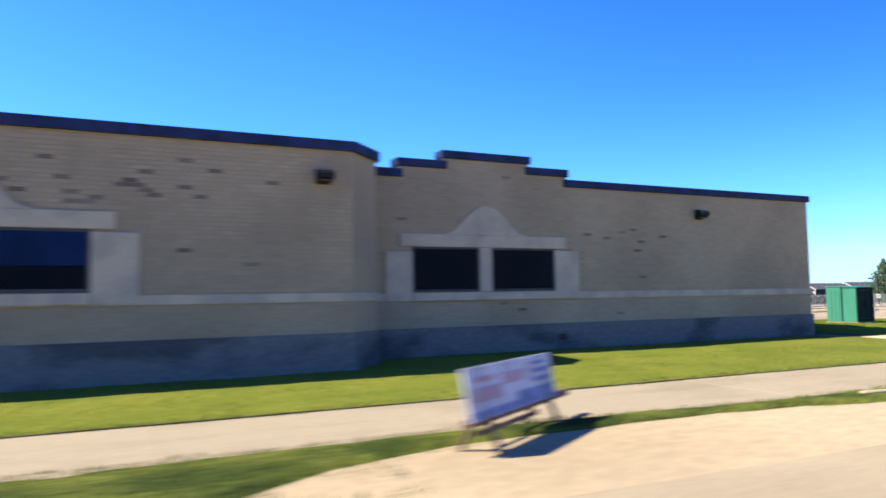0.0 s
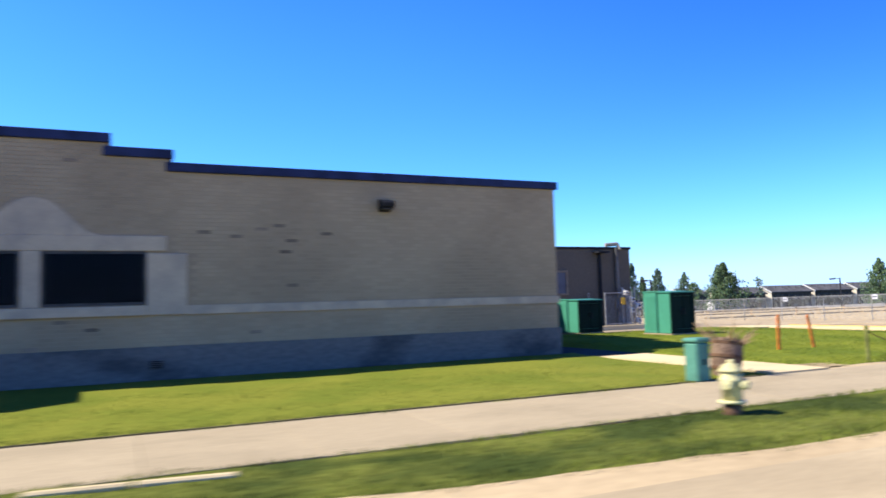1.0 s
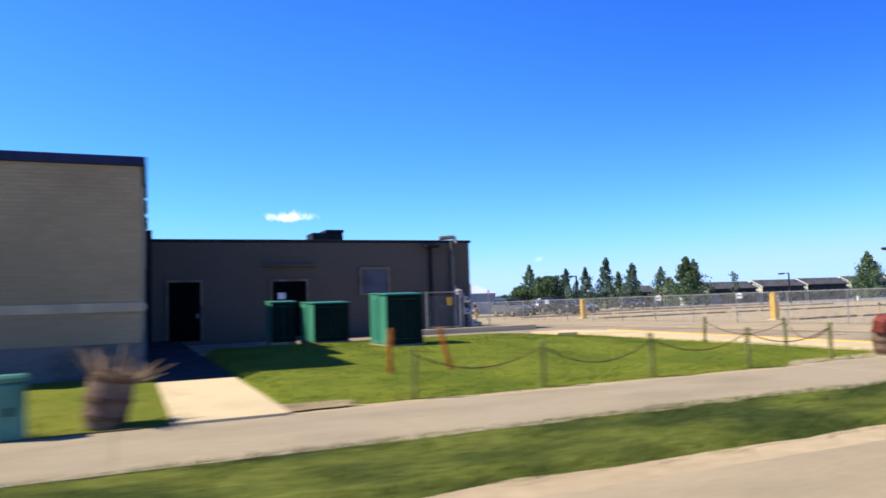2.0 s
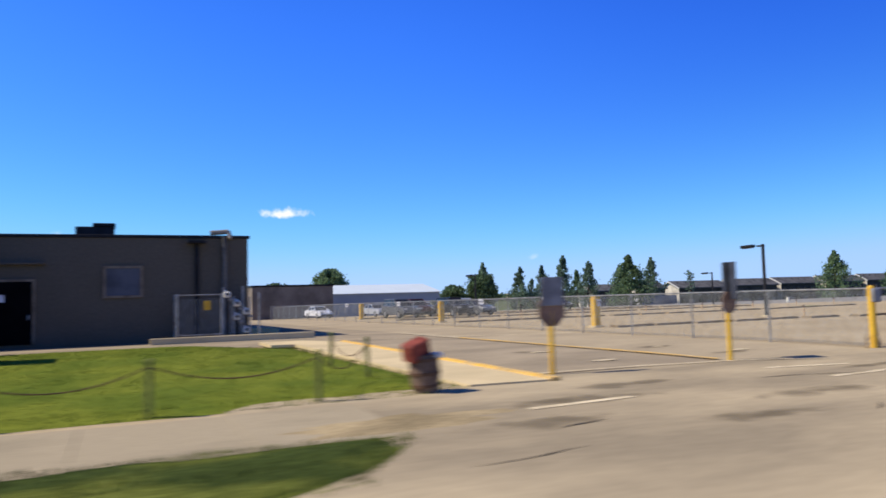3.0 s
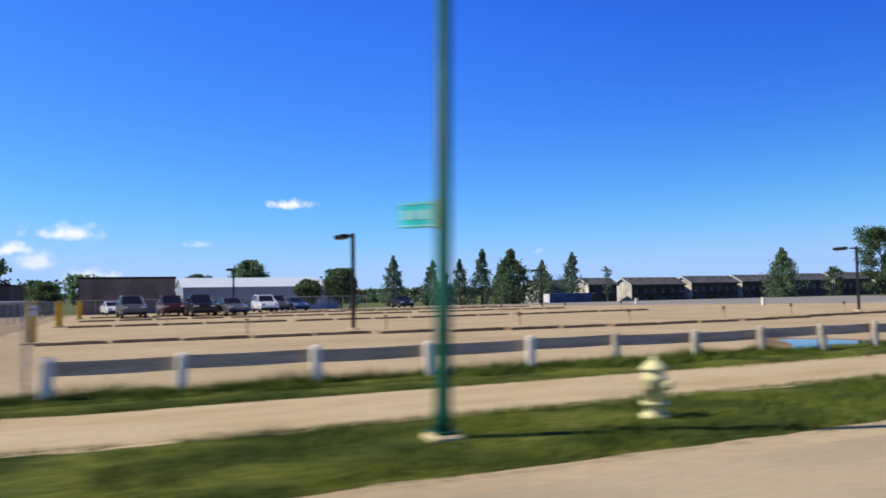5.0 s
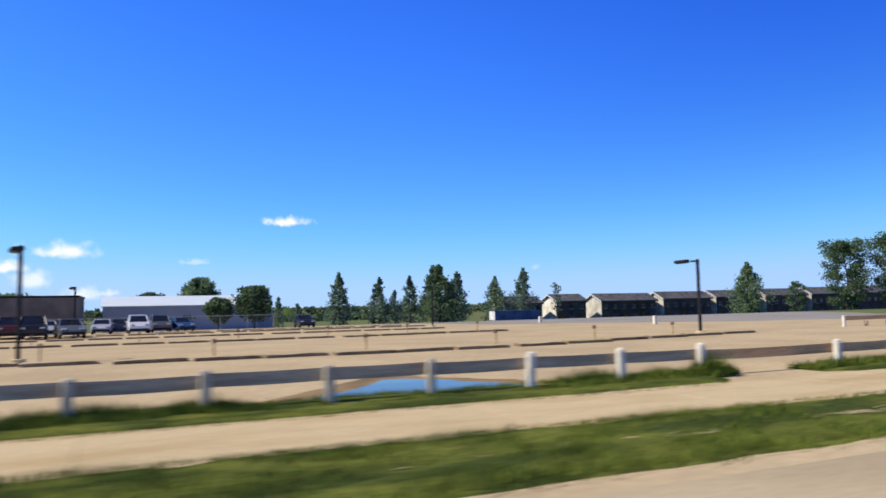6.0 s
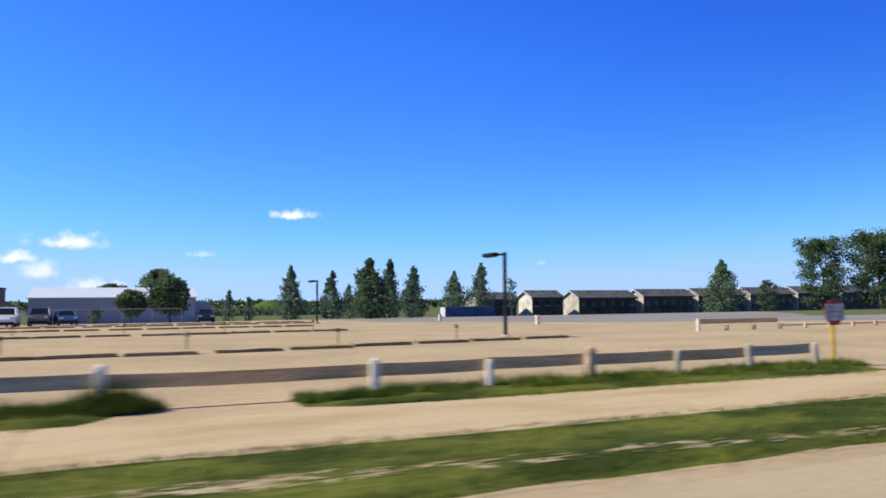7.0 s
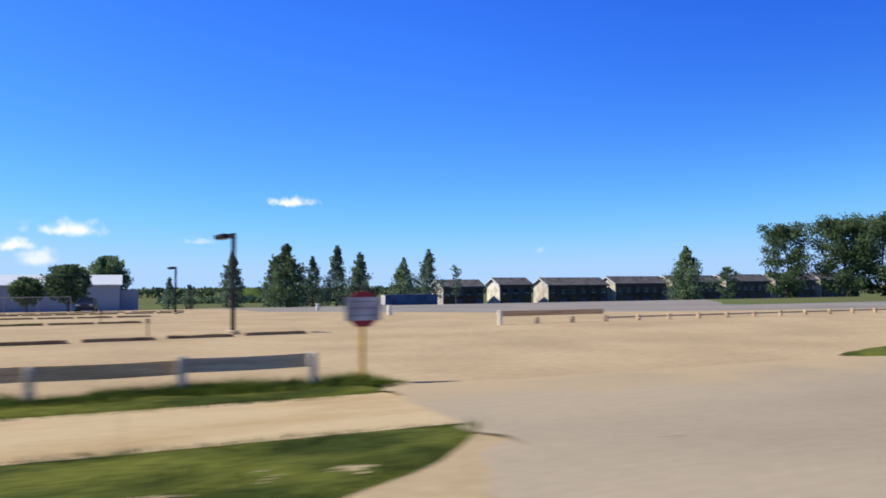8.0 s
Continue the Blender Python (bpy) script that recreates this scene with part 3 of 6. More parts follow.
def strip(name, x0, x1, near, far, lift, material, label, category, kind="structure", step=0.5, seed=1, wob=0.08, rough=0.0, rows=6, ends=0.0, rise=0.0):
    """A strip along the road between two wavering edges."""
    n = int((x1 - x0) / step)
    bm = bmesh.new()
    g = []
    for i in range(n + 1):
        x = x0 + (x1 - x0) * i / n
        a = near(x) + wob * (noise.noise(Vector((x * 0.9, seed, 0))) + 0.7 * noise.noise(Vector((x * 3.1, seed, 5))))
        b = far(x) + wob * 0.6 * (noise.noise(Vector((x * 0.9, seed + 9, 0))) + 0.7 * noise.noise(Vector((x * 3.1, seed + 9, 5))))
        col = []
        for j in range(rows + 1):
            y = a + (b - a) * j / rows
            up = lift + rough * noise.noise(Vector((x * 1.7, y * 1.7, seed))) + rise * max(0.0, y - 14.5) + (lawn_rise(x, y) if name == "lawn_east" else 0.0)
            xe = x + (ends * (noise.noise(Vector((0.7 * y, seed, x))) + 0.4 * noise.noise(Vector((2.3 * y, seed, x)))) if ends and i in (0, n) else 0)
            col.append(bm.verts.new((xe, y, gz(y) + (0.004 if j == rows and name.startswith("verge") else -0.012 if name.startswith("apron") and (j in (0, rows) or i in (0, n)) else -0.03 if j in (0, rows) or i in (0, n) else up))))
        g.append(col)
    for i in range(n):
        for j in range(rows):
            bm.faces.new((g[i][j], g[i + 1][j], g[i + 1][j + 1], g[i][j + 1]))
    return structure(name, bm, material, label, category, kind, smooth=rough > 0)


def line(pts):
    px, py = zip(*pts)
    return lambda x: float(np.interp(x, px, py))


ground_sheet()
sheet("field", -900, 1500, 152, 900, 0.10, FIELD, "dry green field stretching to the horizon", "field", step=40, seed=2)
strip("road", -160, 160, lambda x: -8.0, lambda x: 5.62, 0.006, ROADM, "sandy worn asphalt road", "road", step=4, wob=0.0, rows=8)
strip("apron", -10.2, 9.6, lambda x: -3.0, lambda x: 12.0, 0.012, DRIVEM, "cracked tan asphalt driveway apron", "driveway", wob=0.10, seed=4, ends=1.2, rows=24)
sheet("driveway", -4.32, 0.47, 11.9, 95, 0.010, DRIVEBACK, "worn grey-brown asphalt driveway", "driveway", step=1.6, seed=5)
sheet("driveway_lane", 0.48, 5.35, 11.9, 95, 0.010, DRIVELANE, "dusty tan asphalt lane beside the chain-link fence", "driveway", step=1.6, seed=6)
sheet("back_lot", -40, -4.3, 26.5, 34.2, 0.005, DRIVEBACK, "worn asphalt lot behind the lawn", "driveway", step=2, edge=0.1, seed=6)
strip("apron_east", 49.6, 61.5, lambda x: -3.0, lambda x: 11.2, 0.012, APRONM, "pale worn asphalt lot entrance", "driveway", wob=0.3, seed=7, ends=1.2, rows=24)
far_near = line([(57, 62), (65.5, 52.5), (71, 45.5), (77.5, 41), (84.4, 37.5), (92.4, 35), (110, 32.5), (420, 31)])
strip("far_road", 57, 420, far_near, lambda x: 150, 0.05, FARROAD, "grey paved road running past the lot towards the houses", "road", seed=8, step=2, rows=24)

# verges, lawns and weeds
near_l = line([(-70, 5.9), (-47, 5.7), (-44.6, 6.0), (-43.6, 6.6), (-42.8, 7.0), (-41.5, 7.33), (-38.3, 7.5), (-36.9, 7.36), (-35.9, 7.15), (-34.3, 6.9), (-33.2, 6.5), (-32.2, 6.08), (-31.2, 5.9), (-29.4, 5.82), (-28, 5.6), (-11, 5.62), (-9.6, 6.0), (-8.5, 7.4)])
far_l = line([(-70, 8.0), (-40, 8.0), (-37, 7.72), (-33.5, 7.72), (-30, 7.6), (-14, 7.95), (-8.5, 7.8)])
strip("verge", -70, -8.5, near_l, far_l, 0.035, VERGE, "green grass verge between road and pavement", "grass verge", seed=11, wob=0.12, rough=0.03)
near_r = line([(8.2, 7.9), (9.0, 6.1), (10.0, 5.62), (47.6, 5.5), (48.4, 5.8), (49.3, 6.6), (50.1, 7.5)])
far_r = line([(8.2, 8.45), (12, 8.2), (50.1, 7.88)])
strip("verge_east", 8.2, 50.1, near_r, far_r, 0.035, VERGE, "patchy green grass verge beside the road", "grass verge", seed=12, wob=0.12, rough=0.03)
near_f = line([(8.0, 11.1), (12, 10.55), (20, 10.4), (33.6, 10.25), (34.8, 10.9)])
strip("fence_grass", 7.9, 34.8, near_f, lambda x: 12.3, 0.04, VERGE, "weedy grass strip under the white fence", "grass verge", seed=13, wob=0.15, rough=0.03)
near_g = line([(37.3, 11.1), (38.6, 10.5), (49, 10.3), (50.3, 10.8)])
strip("fence_grass_east", 37.3, 50.3, near_g, lambda x: 12.2, 0.04, VERGE, "weedy grass strip under the white fence", "grass verge", seed=14, wob=0.15, rough=0.03)
strip("corner_grass", 61.0, 90, line([(61, 11.0), (64, 10.2), (90, 10.2)]), line([(61, 11.6), (64, 12.6), (90, 12.6)]), 0.04, VERGE, "grass corner beside the lot entrance", "grass verge", seed=15, rough=0.03)
strip("lawn", -70, -21.7, lambda x: 10.25, lambda x: 17.6, 0.03, LAWN, "sunlit yellow-green mown lawn before the brick building", "lawn", seed=16, rough=0.02, rise=0.035, rows=12)
strip("lawn_edging", -70, -22.1, lambda x: 10.25, lambda x: 10.33, 0.035, EDGEBROWN, "thin dark brown edge between lawn and pavement", "soil", seed=19, wob=0.03, rows=4)
strip("lawn_east", -20.55, -6.1, line([(-20.5, 11.3), (-19.4, 10.75), (-7, 10.6)]), line([(-20.5, 25.2), (-9, 25.6), (-6.2, 24.2)]), 0.03, LAWNEAST, "mown lawn with chained posts beside the driveway", "lawn", seed=17, rough=0.02, rows=14)
strip("far_grass_edge", 97, 420, line([(97, 50), (104, 49), (420, 46)]), line([(97, 50.6), (104, 58), (160, 122), (185, 149.5), (420, 149.5)]), 0.09, FIELD, "mown grass strip before the far houses", "lawn", seed=18, step=2, rows=24)


def inside(near, far):
    n, f = np.vectorize(near), np.vectorize(far)
    return lambda x, y: (y > n(x) + 0.05) & (y < f(x) - 0.04)


def clumpy(s, seed, lo=-0.25):
    """Thins the spots to clumps, and lets tall ones stand together."""
    w = np.array([noise.noise(Vector((x * 0.8, y * 1.6, seed))) for x, y in s[:, :2]])
    s = s[w > lo].copy()
    s[:, 3] *= 0.8 + 0.9 * np.clip(w[w > lo] + 0.1, 0, 1)
    return s


bare_mid = line([(18, 6.75), (24, 6.85), (31, 6.9), (33, 6.85), (36, 6.6), (40, 6.35), (42.5, 6.05), (45, 5.95), (46.2, 6.12), (47.5, 6.3), (49, 6.5)])


def bareness(x, y):
    """Above zero where the verge is trodden bare: a broken band of ragged streaks along its middle."""
    d = abs(y - bare_mid(x) + 0.10 - 0.14 * noise.noise(Vector((x * 0.4, 3.0, 0.0)))) / 0.33
    streak = 0.75 * noise.noise(Vector((x * 0.6, y * 4.0, 2.0))) + 0.6 * noise.noise(Vector((x * 2.6, y * 8.0, 4.0))) + 0.65 * noise.noise(Vector((x * 9.0, y * 17.0, 6.0)))
    return streak + 0.0 - 0.8 * d * d - float(np.interp(x, (27, 31, 35, 42, 45, 48, 49), (0.6, 0.3, 0.0, 0.05, 0.2, 0.2, 0.8)))


def worn(x, y):
    return bareness(x, y) > 0.0


bm = bmesh.new()
held = {}


def bare_vert(i, j):
    if (i, j) not in held:
        x = 17.5 + 0.07 * i
        y = bare_mid(x) - 0.45 + 0.035 * j
        held[i, j] = bm.verts.new((x, y, 0.040 + 0.028 * noise.noise(Vector((x * 1.7, y * 1.7, 12)))))
    return held[i, j]


for i in range(450):
    for j in range(24):
        x = 17.535 + 0.07 * i
        if worn(x, bare_mid(x) - 0.4325 + 0.035 * j):
            bm.faces.new((bare_vert(i, j), bare_vert(i + 1, j), bare_vert(i + 1, j + 1), bare_vert(i, j + 1)))
structure("bare_strip", bm, DRYSOIL, "dry sandy streaks worn bare in the verge", "soil")


def unworn(s):
    rng = random.Random(77)
    return s[np.array([rng.random() < 0.6 or not worn(x, y) for x, y in s[:, :2]])]


blades("sparse_grass", clumpy(strew(-46.0, -42.5, 5.55, 6.7, 170, 29), 9.0, -0.05), 0.06, 0.012, BLADE2, "sparse olive grass on the sandy shoulder", 40, 0.8)
blades("grass_verge_west", strew(-52, -8.5, 5.6, 8.1, 420, 21, inside(near_l, far_l)), 0.075, 0.010, BLADE2, "short green verge grass", 31)
blades("grass_verge_east", unworn(clumpy(strew(8.2, 50.1, 5.6, 8.4, 420, 22, inside(near_r, far_r)), 3.0)), 0.075, 0.010, BLADE2, "patchy green verge grass", 32)
blades("grass_verge_tall", clumpy(strew(11.5, 32.0, 5.7, 8.2, 560, 30, inside(near_r, far_r)), 7.0), 0.11, 0.009, WEED, "longer dark green verge grass", 41, 0.7)
blades("grass_lawn", strew(-52, -21.75, 10.3, 17.3, 200, 23), 0.05, 0.012, BLADE, "mown yellow-green lawn grass", 33)
east_spots = strew(-20.5, -6.15, 10.85, 24.4, 200, 24)
east_spots[:, 2] += [lawn_rise(x, y) + 0.01 for x, y in east_spots[:, :2]]
blades("grass_lawn_east", east_spots, 0.05, 0.012, BLADEEAST, "mown lawn grass", 34)
blades("fence_mown", np.concatenate([strew(8.6, 34.4, 10.4, 11.0, 420, 27, inside(near_f, lambda x: 11.05)), strew(38.0, 50.0, 10.3, 10.95, 420, 28, inside(near_g, lambda x: 11.0))]), 0.06, 0.011, BLADE2, "low olive-green grass before the fence weeds", 39)
weed_spots = clumpy(strew(8.0, 34.7, 11.2, 12.25, 800, 25, inside(near_f, lambda x: 12.3)), 5.0)
weed_spots[:, 3] *= np.interp(weed_spots[:, 0], (24.8, 25.8, 30.2, 31.5), (1.0, 0.5, 0.5, 1.0))
blades("fence_weeds", weed_spots, 0.19, 0.012, WEED, "ragged green weeds along the fence", 35, 0.8)
blades("fence_weeds_east", clumpy(strew(37.4, 50.2, 11.15, 12.2, 800, 26, inside(near_g, lambda x: 12.2)), 6.0), 0.19, 0.012, WEED, "ragged green weeds along the fence", 36, 0.8)


# ragged fringe of grass creeping over the edges
def fringe(x0, x1, edge, out, seed, per=40):
    rng = np.random.default_rng(seed)
    k = int((x1 - x0) * per)
    x = rng.uniform(x0, x1, k)
    d = np.abs(rng.normal(0, 0.09, k)) * np.array([max(0.0, 0.6 + 1.6 * noise.noise(Vector((a * 1.3, seed, 1.0)))) for a in x])
    y = np.array([edge(a) for a in x]) + out * d
    return np.stack([x, y, np.full(k, 0.008), rng.uniform(0.5, 1.1, k)], 1)


blades("edge_grass", np.concatenate([fringe(-52, -9.5, near_l, -1, 61), fringe(-52, -9.5, far_l, 1, 62), fringe(10, 48, near_r, -1, 63), fringe(9, 49.5, far_r, 1, 64),
                                     fringe(9, 34, near_f, -1, 65), fringe(38, 50, near_g, -1, 66), fringe(-52, -23.4, lambda x: 10.3, -1, 67), fringe(-19.6, -7, lambda x: 10.75, -1, 68)]),
       0.06, 0.012, BLADE2, "ragged grass creeping over pavement edges", 38, 0.7)


def tuft(seed, x, y, r, h, k):
    rng = np.random.default_rng(seed)
    d, a = r * np.sqrt(rng.uniform(0, 1, k)), rng.uniform(0, 2 * math.pi, k)
    return np.stack([x + 1.8 * d * np.cos(a), y + 0.6 * d * np.sin(a), np.full(k, 0.01), (1.15 - d / r) * h / 0.3], 1)


blades("tall_weeds", np.concatenate([tuft(41, 34.7, 11.6, 0.45, 0.52, 1500), tuft(42, 33.4, 11.7, 0.6, 0.28, 900), tuft(43, 38.3, 11.3, 0.5, 0.25, 900),
                                    tuft(44, 24.6, 11.7, 0.6, 0.30, 1000), tuft(45, 22.3, 11.6, 0.6, 0.28, 900), tuft(46, 13.2, 11.7, 0.7, 0.26, 900),
                                    tuft(47, 8.6, 11.6, 0.6, 0.25, 900), tuft(48, 49.8, 11.5, 0.5, 0.25, 800), tuft(49, 47.4, 11.6, 0.6, 0.22, 900),
                                    tuft(50, 19.6, 11.8, 0.8, 0.24, 900), tuft(51, 43.2, 11.5, 0.5, 0.24, 700)]),
       0.3, 0.016, WEED, "tall ragged weeds at the foot of fence posts", 37, 0.9)


def patch(name, x, y, rx, ry, lift, material, label, category, seed, n=28, kind="structure", drop=0.0, rag=0.4):
    bm = bmesh.new()
    c = bm.verts.new((x, y, gz(y) + lift))
    ring = []
    for i in range(n):
        a = 2 * math.pi * i / n
        k = 1 + rag * (noise.noise(Vector((math.cos(a) * 1.6, math.sin(a) * 1.6, seed))) + 0.6 * noise.noise(Vector((math.cos(a) * 5, math.sin(a) * 5, seed))))
        yy = y + ry * k * math.sin(a)
        ring.append(bm.verts.new((x + rx * k * math.cos(a), yy, gz(yy) + lift - drop)))
    for i in range(n):
        bm.faces.new((c, ring[i], ring[(i + 1) % n]))
    return structure(name, bm, material, label, category, kind)


# puddle in a damp hollow behind the fence
def pool(name, corners, lift, material, label, category, seed, rag):
    """A flat pool with a wandering shore through a few corners."""
    bm = bmesh.new()
    ring = []
    for (xa, ya), (xb, yb) in zip(corners, corners[1:] + corners[:1]):
        n = max(3, int(math.hypot(xb - xa, yb - ya) / 0.15))
        for k in range(n):
            u = k / n
            x, y = xa + (xb - xa) * u, ya + (yb - ya) * u
            w = rag * (noise.noise(Vector((x * 1.4, y * 1.4, seed))) + 0.5 * noise.noise(Vector((x * 4.5, y * 4.5, seed))))
            ring.append(bm.verts.new((x + w, y + 0.7 * w, gz(y + w) + lift)))
    bmesh.ops.triangulate(bm, faces=[bm.faces.new(ring)])
    return structure(name, bm, material, label, category)


pool("damp_ground", [(25.3, 12.2), (27.0, 13.9), (28.4, 15.4), (29.4, 15.3), (30.6, 13.6), (31.8, 12.1)], 0.004, WETSOIL, "dark damp soil round a puddle", "soil", 3.0, 0.25)
pool("puddle", [(25.9, 11.9), (27.5, 13.3), (28.6, 14.75), (29.1, 14.7), (29.95, 13.3), (30.9, 11.9)], 0.010, WATER, "shallow puddle reflecting blue sky", "water", 5.0, 0.18)
for i, (x, y, rx, ry) in enumerate([(47.5, 6.55, 0.30, 0.06), (-8.2, 8.6, 1.3, 0.5), (8.6, 9.7, 1.0, 0.6), (-20.4, 11.1, 1.1, 0.4)]):
    patch("bare_patch", x, y, rx, ry, 0.05 if y < 7.5 and x > 9 else 0.058, SOIL if y > 7 else DRYSOIL, "bare sandy patch in worn ground", "soil", i * 2.7, n=60, drop=0.05, rag=0.8)

# pad and walkway of pale concrete
bm = bmesh.new()
prism(bm, [(-6.1, 11.1), (-4.55, 10.95), (-4.42, 24.6), (-5.4, 26.3), (-6.9, 26.6), (-6.9, 24.5), (-6.1, 24.3)], -0.05, 0.045)
structure("concrete_pad", bm, CONC, "pale concrete pad beside the driveway", "pavement")
bm = bmesh.new()
prism(bm, [(-4.55, 10.93), (-4.36, 10.93), (-4.24, 24.6), (-4.42, 24.6)], -0.05, 0.075)
structure("pad_kerb", bm, YLINE, "yellow painted concrete kerb edge", "kerb")
structure("walkway", B(-22.1, -20.55, 10.3, 15.9, -0.05, 0.05), CONC, "pale concrete walkway leading off the pavement", "pavement")
# starts near the shadow's edge; its dark tone holds the building's shade
structure("side_path", B(-22.28, -20.55, 15.904, 33.9, -0.05, 0.045), SHADEASPH, "asphalt path along the building's side, darkened for its shadow", "pavement")


def paint(name, pts, width, material, label):
    bm = bmesh.new()
    fine = [pts[0]]
    for (xa, ya), (xb, yb) in zip(pts, pts[1:]):
        n = max(1, int(math.hypot(xb - xa, yb - ya) / 1.0))
        fine += [(xa + (xb - xa) * k / n, ya + (yb - ya) * k / n) for k in range(1, n + 1)]
    for (xa, ya), (xb, yb) in zip(fine, fine[1:]):
        d = Vector((xb - xa, yb - ya)).normalized()
        nx, ny = -d.y * width / 2, d.x * width / 2
        q = [(xa - nx, ya - ny), (xb - nx, yb - ny), (xb + nx, yb + ny), (xa + nx, ya + ny)]
        bm.faces.new([bm.verts.new((x, y, gz(y) + 0.019)) for x, y in q])
    return structure(name, bm, material, label, "road marking")


for pts in ([(-6.45, 8.51), (-4.6, 8.66)], [(-0.15, 10.2), (1.65, 9.78)], [(-0.3, 8.62), (1.5, 8.72)], [(5.65, 10.6), (7.5, 10.2)], [(5.5, 8.93), (6.8, 8.7)]):
    paint("white_line", pts, 0.15, WLINE, "worn white painted line on asphalt")
paint("stop_line", [(-4.2, 12.1), (-1.8, 12.0), (0.6, 11.58), (1.6, 11.2)], 0.09, WLINE, "worn pale painted line across the driveway")
paint("yellow_line", [(0.56, 12.1), (0.40, 25.0)], 0.20, YLINE, "yellow painted line along the driveway")
paint("faded_line", [(0.40, 25.1), (0.33, 31.0)], 0.16, WLINE, "faded painted line along the driveway")
paint("cross_line", [(-4.2, 28.2), (0.2, 26.2), (5.0, 24.2)], 0.12, WLINE, "faded line across the driveway")


def crack(seed, x, y, length, heading, width=0.04):
    rng = random.Random(seed)
    pts = [(x, y)]
    a = heading
    for i in range(int(length / 0.3)):
        a += rng.uniform(-0.5, 0.5) * 0.5
        a = heading + (a - heading) * 0.8
        pts.append((pts[-1][0] + 0.3 * math.cos(a), pts[-1][1] + 0.3 * math.sin(a)))
    bm = bmesh.new()
    prev = None
    for i, (px, py) in enumerate(pts):
        w = width * rng.uniform(0.3, 1.0) * (0.2 if i in (0, len(pts) - 1) else 1)
        cur = (bm.verts.new((px, py - w, gz(py) + 0.022)), bm.verts.new((px, py + w, gz(py) + 0.022)))
        if prev:
            bm.faces.new((prev[0], cur[0], cur[1], prev[1]))
        prev = cur
    return structure("crack", bm, SEAM, "dark crack or painted shadow line on worn asphalt", "crack")


# the one from (0.7, 11.4) paints in the gate sign's cast shadow
for seed, (x, y, l, h, w) in enumerate([(-1.5, 9.2, 2.4, -0.30, 0.03), (0.8, 8.75, 3.6, -0.10, 0.022), (2.75, 8.66, 1.3, 0.0, 0.05), (3.0, 7.3, 1.1, -0.25, 0.035), (4.3, 6.4, 0.6, -0.3, 0.02),
                                        (-2.8, 6.1, 0.6, 0.5, 0.03), (3.3, 9.05, 1.0, 0.05, 0.04), (-6.9, 7.15, 0.9, 0.35, 0.035), (0.7, 11.4, 1.9, -0.45, 0.05), (7.0, 6.55, 0.8, -0.2, 0.02),
                                        (7.7, 9.2, 0.9, -0.5, 0.03), (51.5, 6.25, 0.4, -0.1, 0.02), (-1.05, 4.87, 0.5, 0.1, 0.02),
                                        (-8.6, 6.0, 1.5, 0.1, 0.02), (51.3, 12.85, 0.9, 0.0, 0.03), (8.2, 7.3, 1.0, -0.6, 0.035)]):
    crack(seed, x, y, l, h, w)
for k, (x, y, rx, ry) in enumerate([(-1.4, 13.7, 1.0, 0.4), (2.2, 13.2, 1.1, 0.35), (-1.4, 16.7, 1.0, 0.7), (2.1, 15.9, 1.0, 0.6), (-36.2, 4.7, 1.2, 0.35),
                                    (0.9, 7.2, 1.6, 0.45), (-1.9, 7.6, 1.8, 0.40), (2.9, 6.2, 1.5, 0.35), (-5.4, 8.8, 1.8, 0.5), (-3.9, 9.8, 1.6, 0.4), (5.9, 6.9, 1.4, 0.35),
                                    (-6.9, 7.6, 1.3, 0.5), (-4.4, 6.6, 1.6, 0.4), (4.7, 8.1, 1.3, 0.3), (1.8, 9.4, 1.5, 0.3), (8.0, 8.3, 1.2, 0.5)]):
    patch("stain", x, y, rx, ry, 0.0175 if -12 < x < 10 or x > 49 else 0.011, STAIN, "dark dirty stain on worn asphalt", "stain", 40 + k * 1.9, n=40, rag=0.3)
for k, (x, y, rx, ry) in enumerate([(-1.3, 16.5, 0.25, 0.16), (-1.5, 13.4, 0.35, 0.12), (2.1, 15.8, 0.22, 0.12), (2.7, 13.5, 0.3, 0.1)]):
    patch("pale_mend", x, y, rx, ry, 0.0215, WLINE, "pale mended spot in the driveway", "mend", 80 + k * 1.3, n=24, rag=0.6)

# ---- brick building ----
brick_building = thing("brick_building", pose(0, 0, 0), "long single-storey tan brick building with navy roof edge", "building")
WX0, WX1, FY = -39.1, -22.35, 17.4      # main front
WINGY = 15.25


def parapet_top(x):
    return 5.33 if -36.7 < x < -34.0 else 5.04 if -38.0 < x < -32.7 else 4.75


bm = bmesh.new()
prism(bm, [(-39.3, 0.0), (-22.35, 0.0), (-22.35, 4.75), (-32.7, 4.75), (-32.7, 5.04), (-34.0, 5.04), (-34.0, 5.33), (-36.7, 5.33), (-36.7, 5.04), (-38.0, 5.04), (-38.0, 4.75), (-39.3, 4.75)], FY, FY + 0.3, "y")
front_wall = part("wall", bm, MORTAR, brick_building, "tan brick front with stepped parapet")
bm = bmesh.new()
prism(bm, [(FY + 0.3, 0.0), (34.0, 0.0), (34.0, 4.95), (31.0, 4.95), (31.0, 5.3), (28.6, 5.3), (28.6, 5.62), (22.8, 5.62), (22.8, 5.3), (20.4, 5.3), (20.4, 4.75), (FY + 0.3, 4.75)], -22.65, -22.35, "x")
side_wall = part("wall", bm, BRICKM, brick_building, "tan brick side with stepped parapet")
part("flat_roof", B(-60, -22.65, FY + 0.3, 34, 4.35, 4.45), ROOFMEM, brick_building)
bm = bmesh.new()
prism(bm, [(-62, 15.25), (-39.97, 15.25), (-39.12, 16.1), (-39.12, 18.2), (-62, 18.2)], 0, 4.84)
wing_wall = part("wall", bm, MORTAR, brick_building, "tan brick projecting wing with chamfered corner")
bm = bmesh.new()
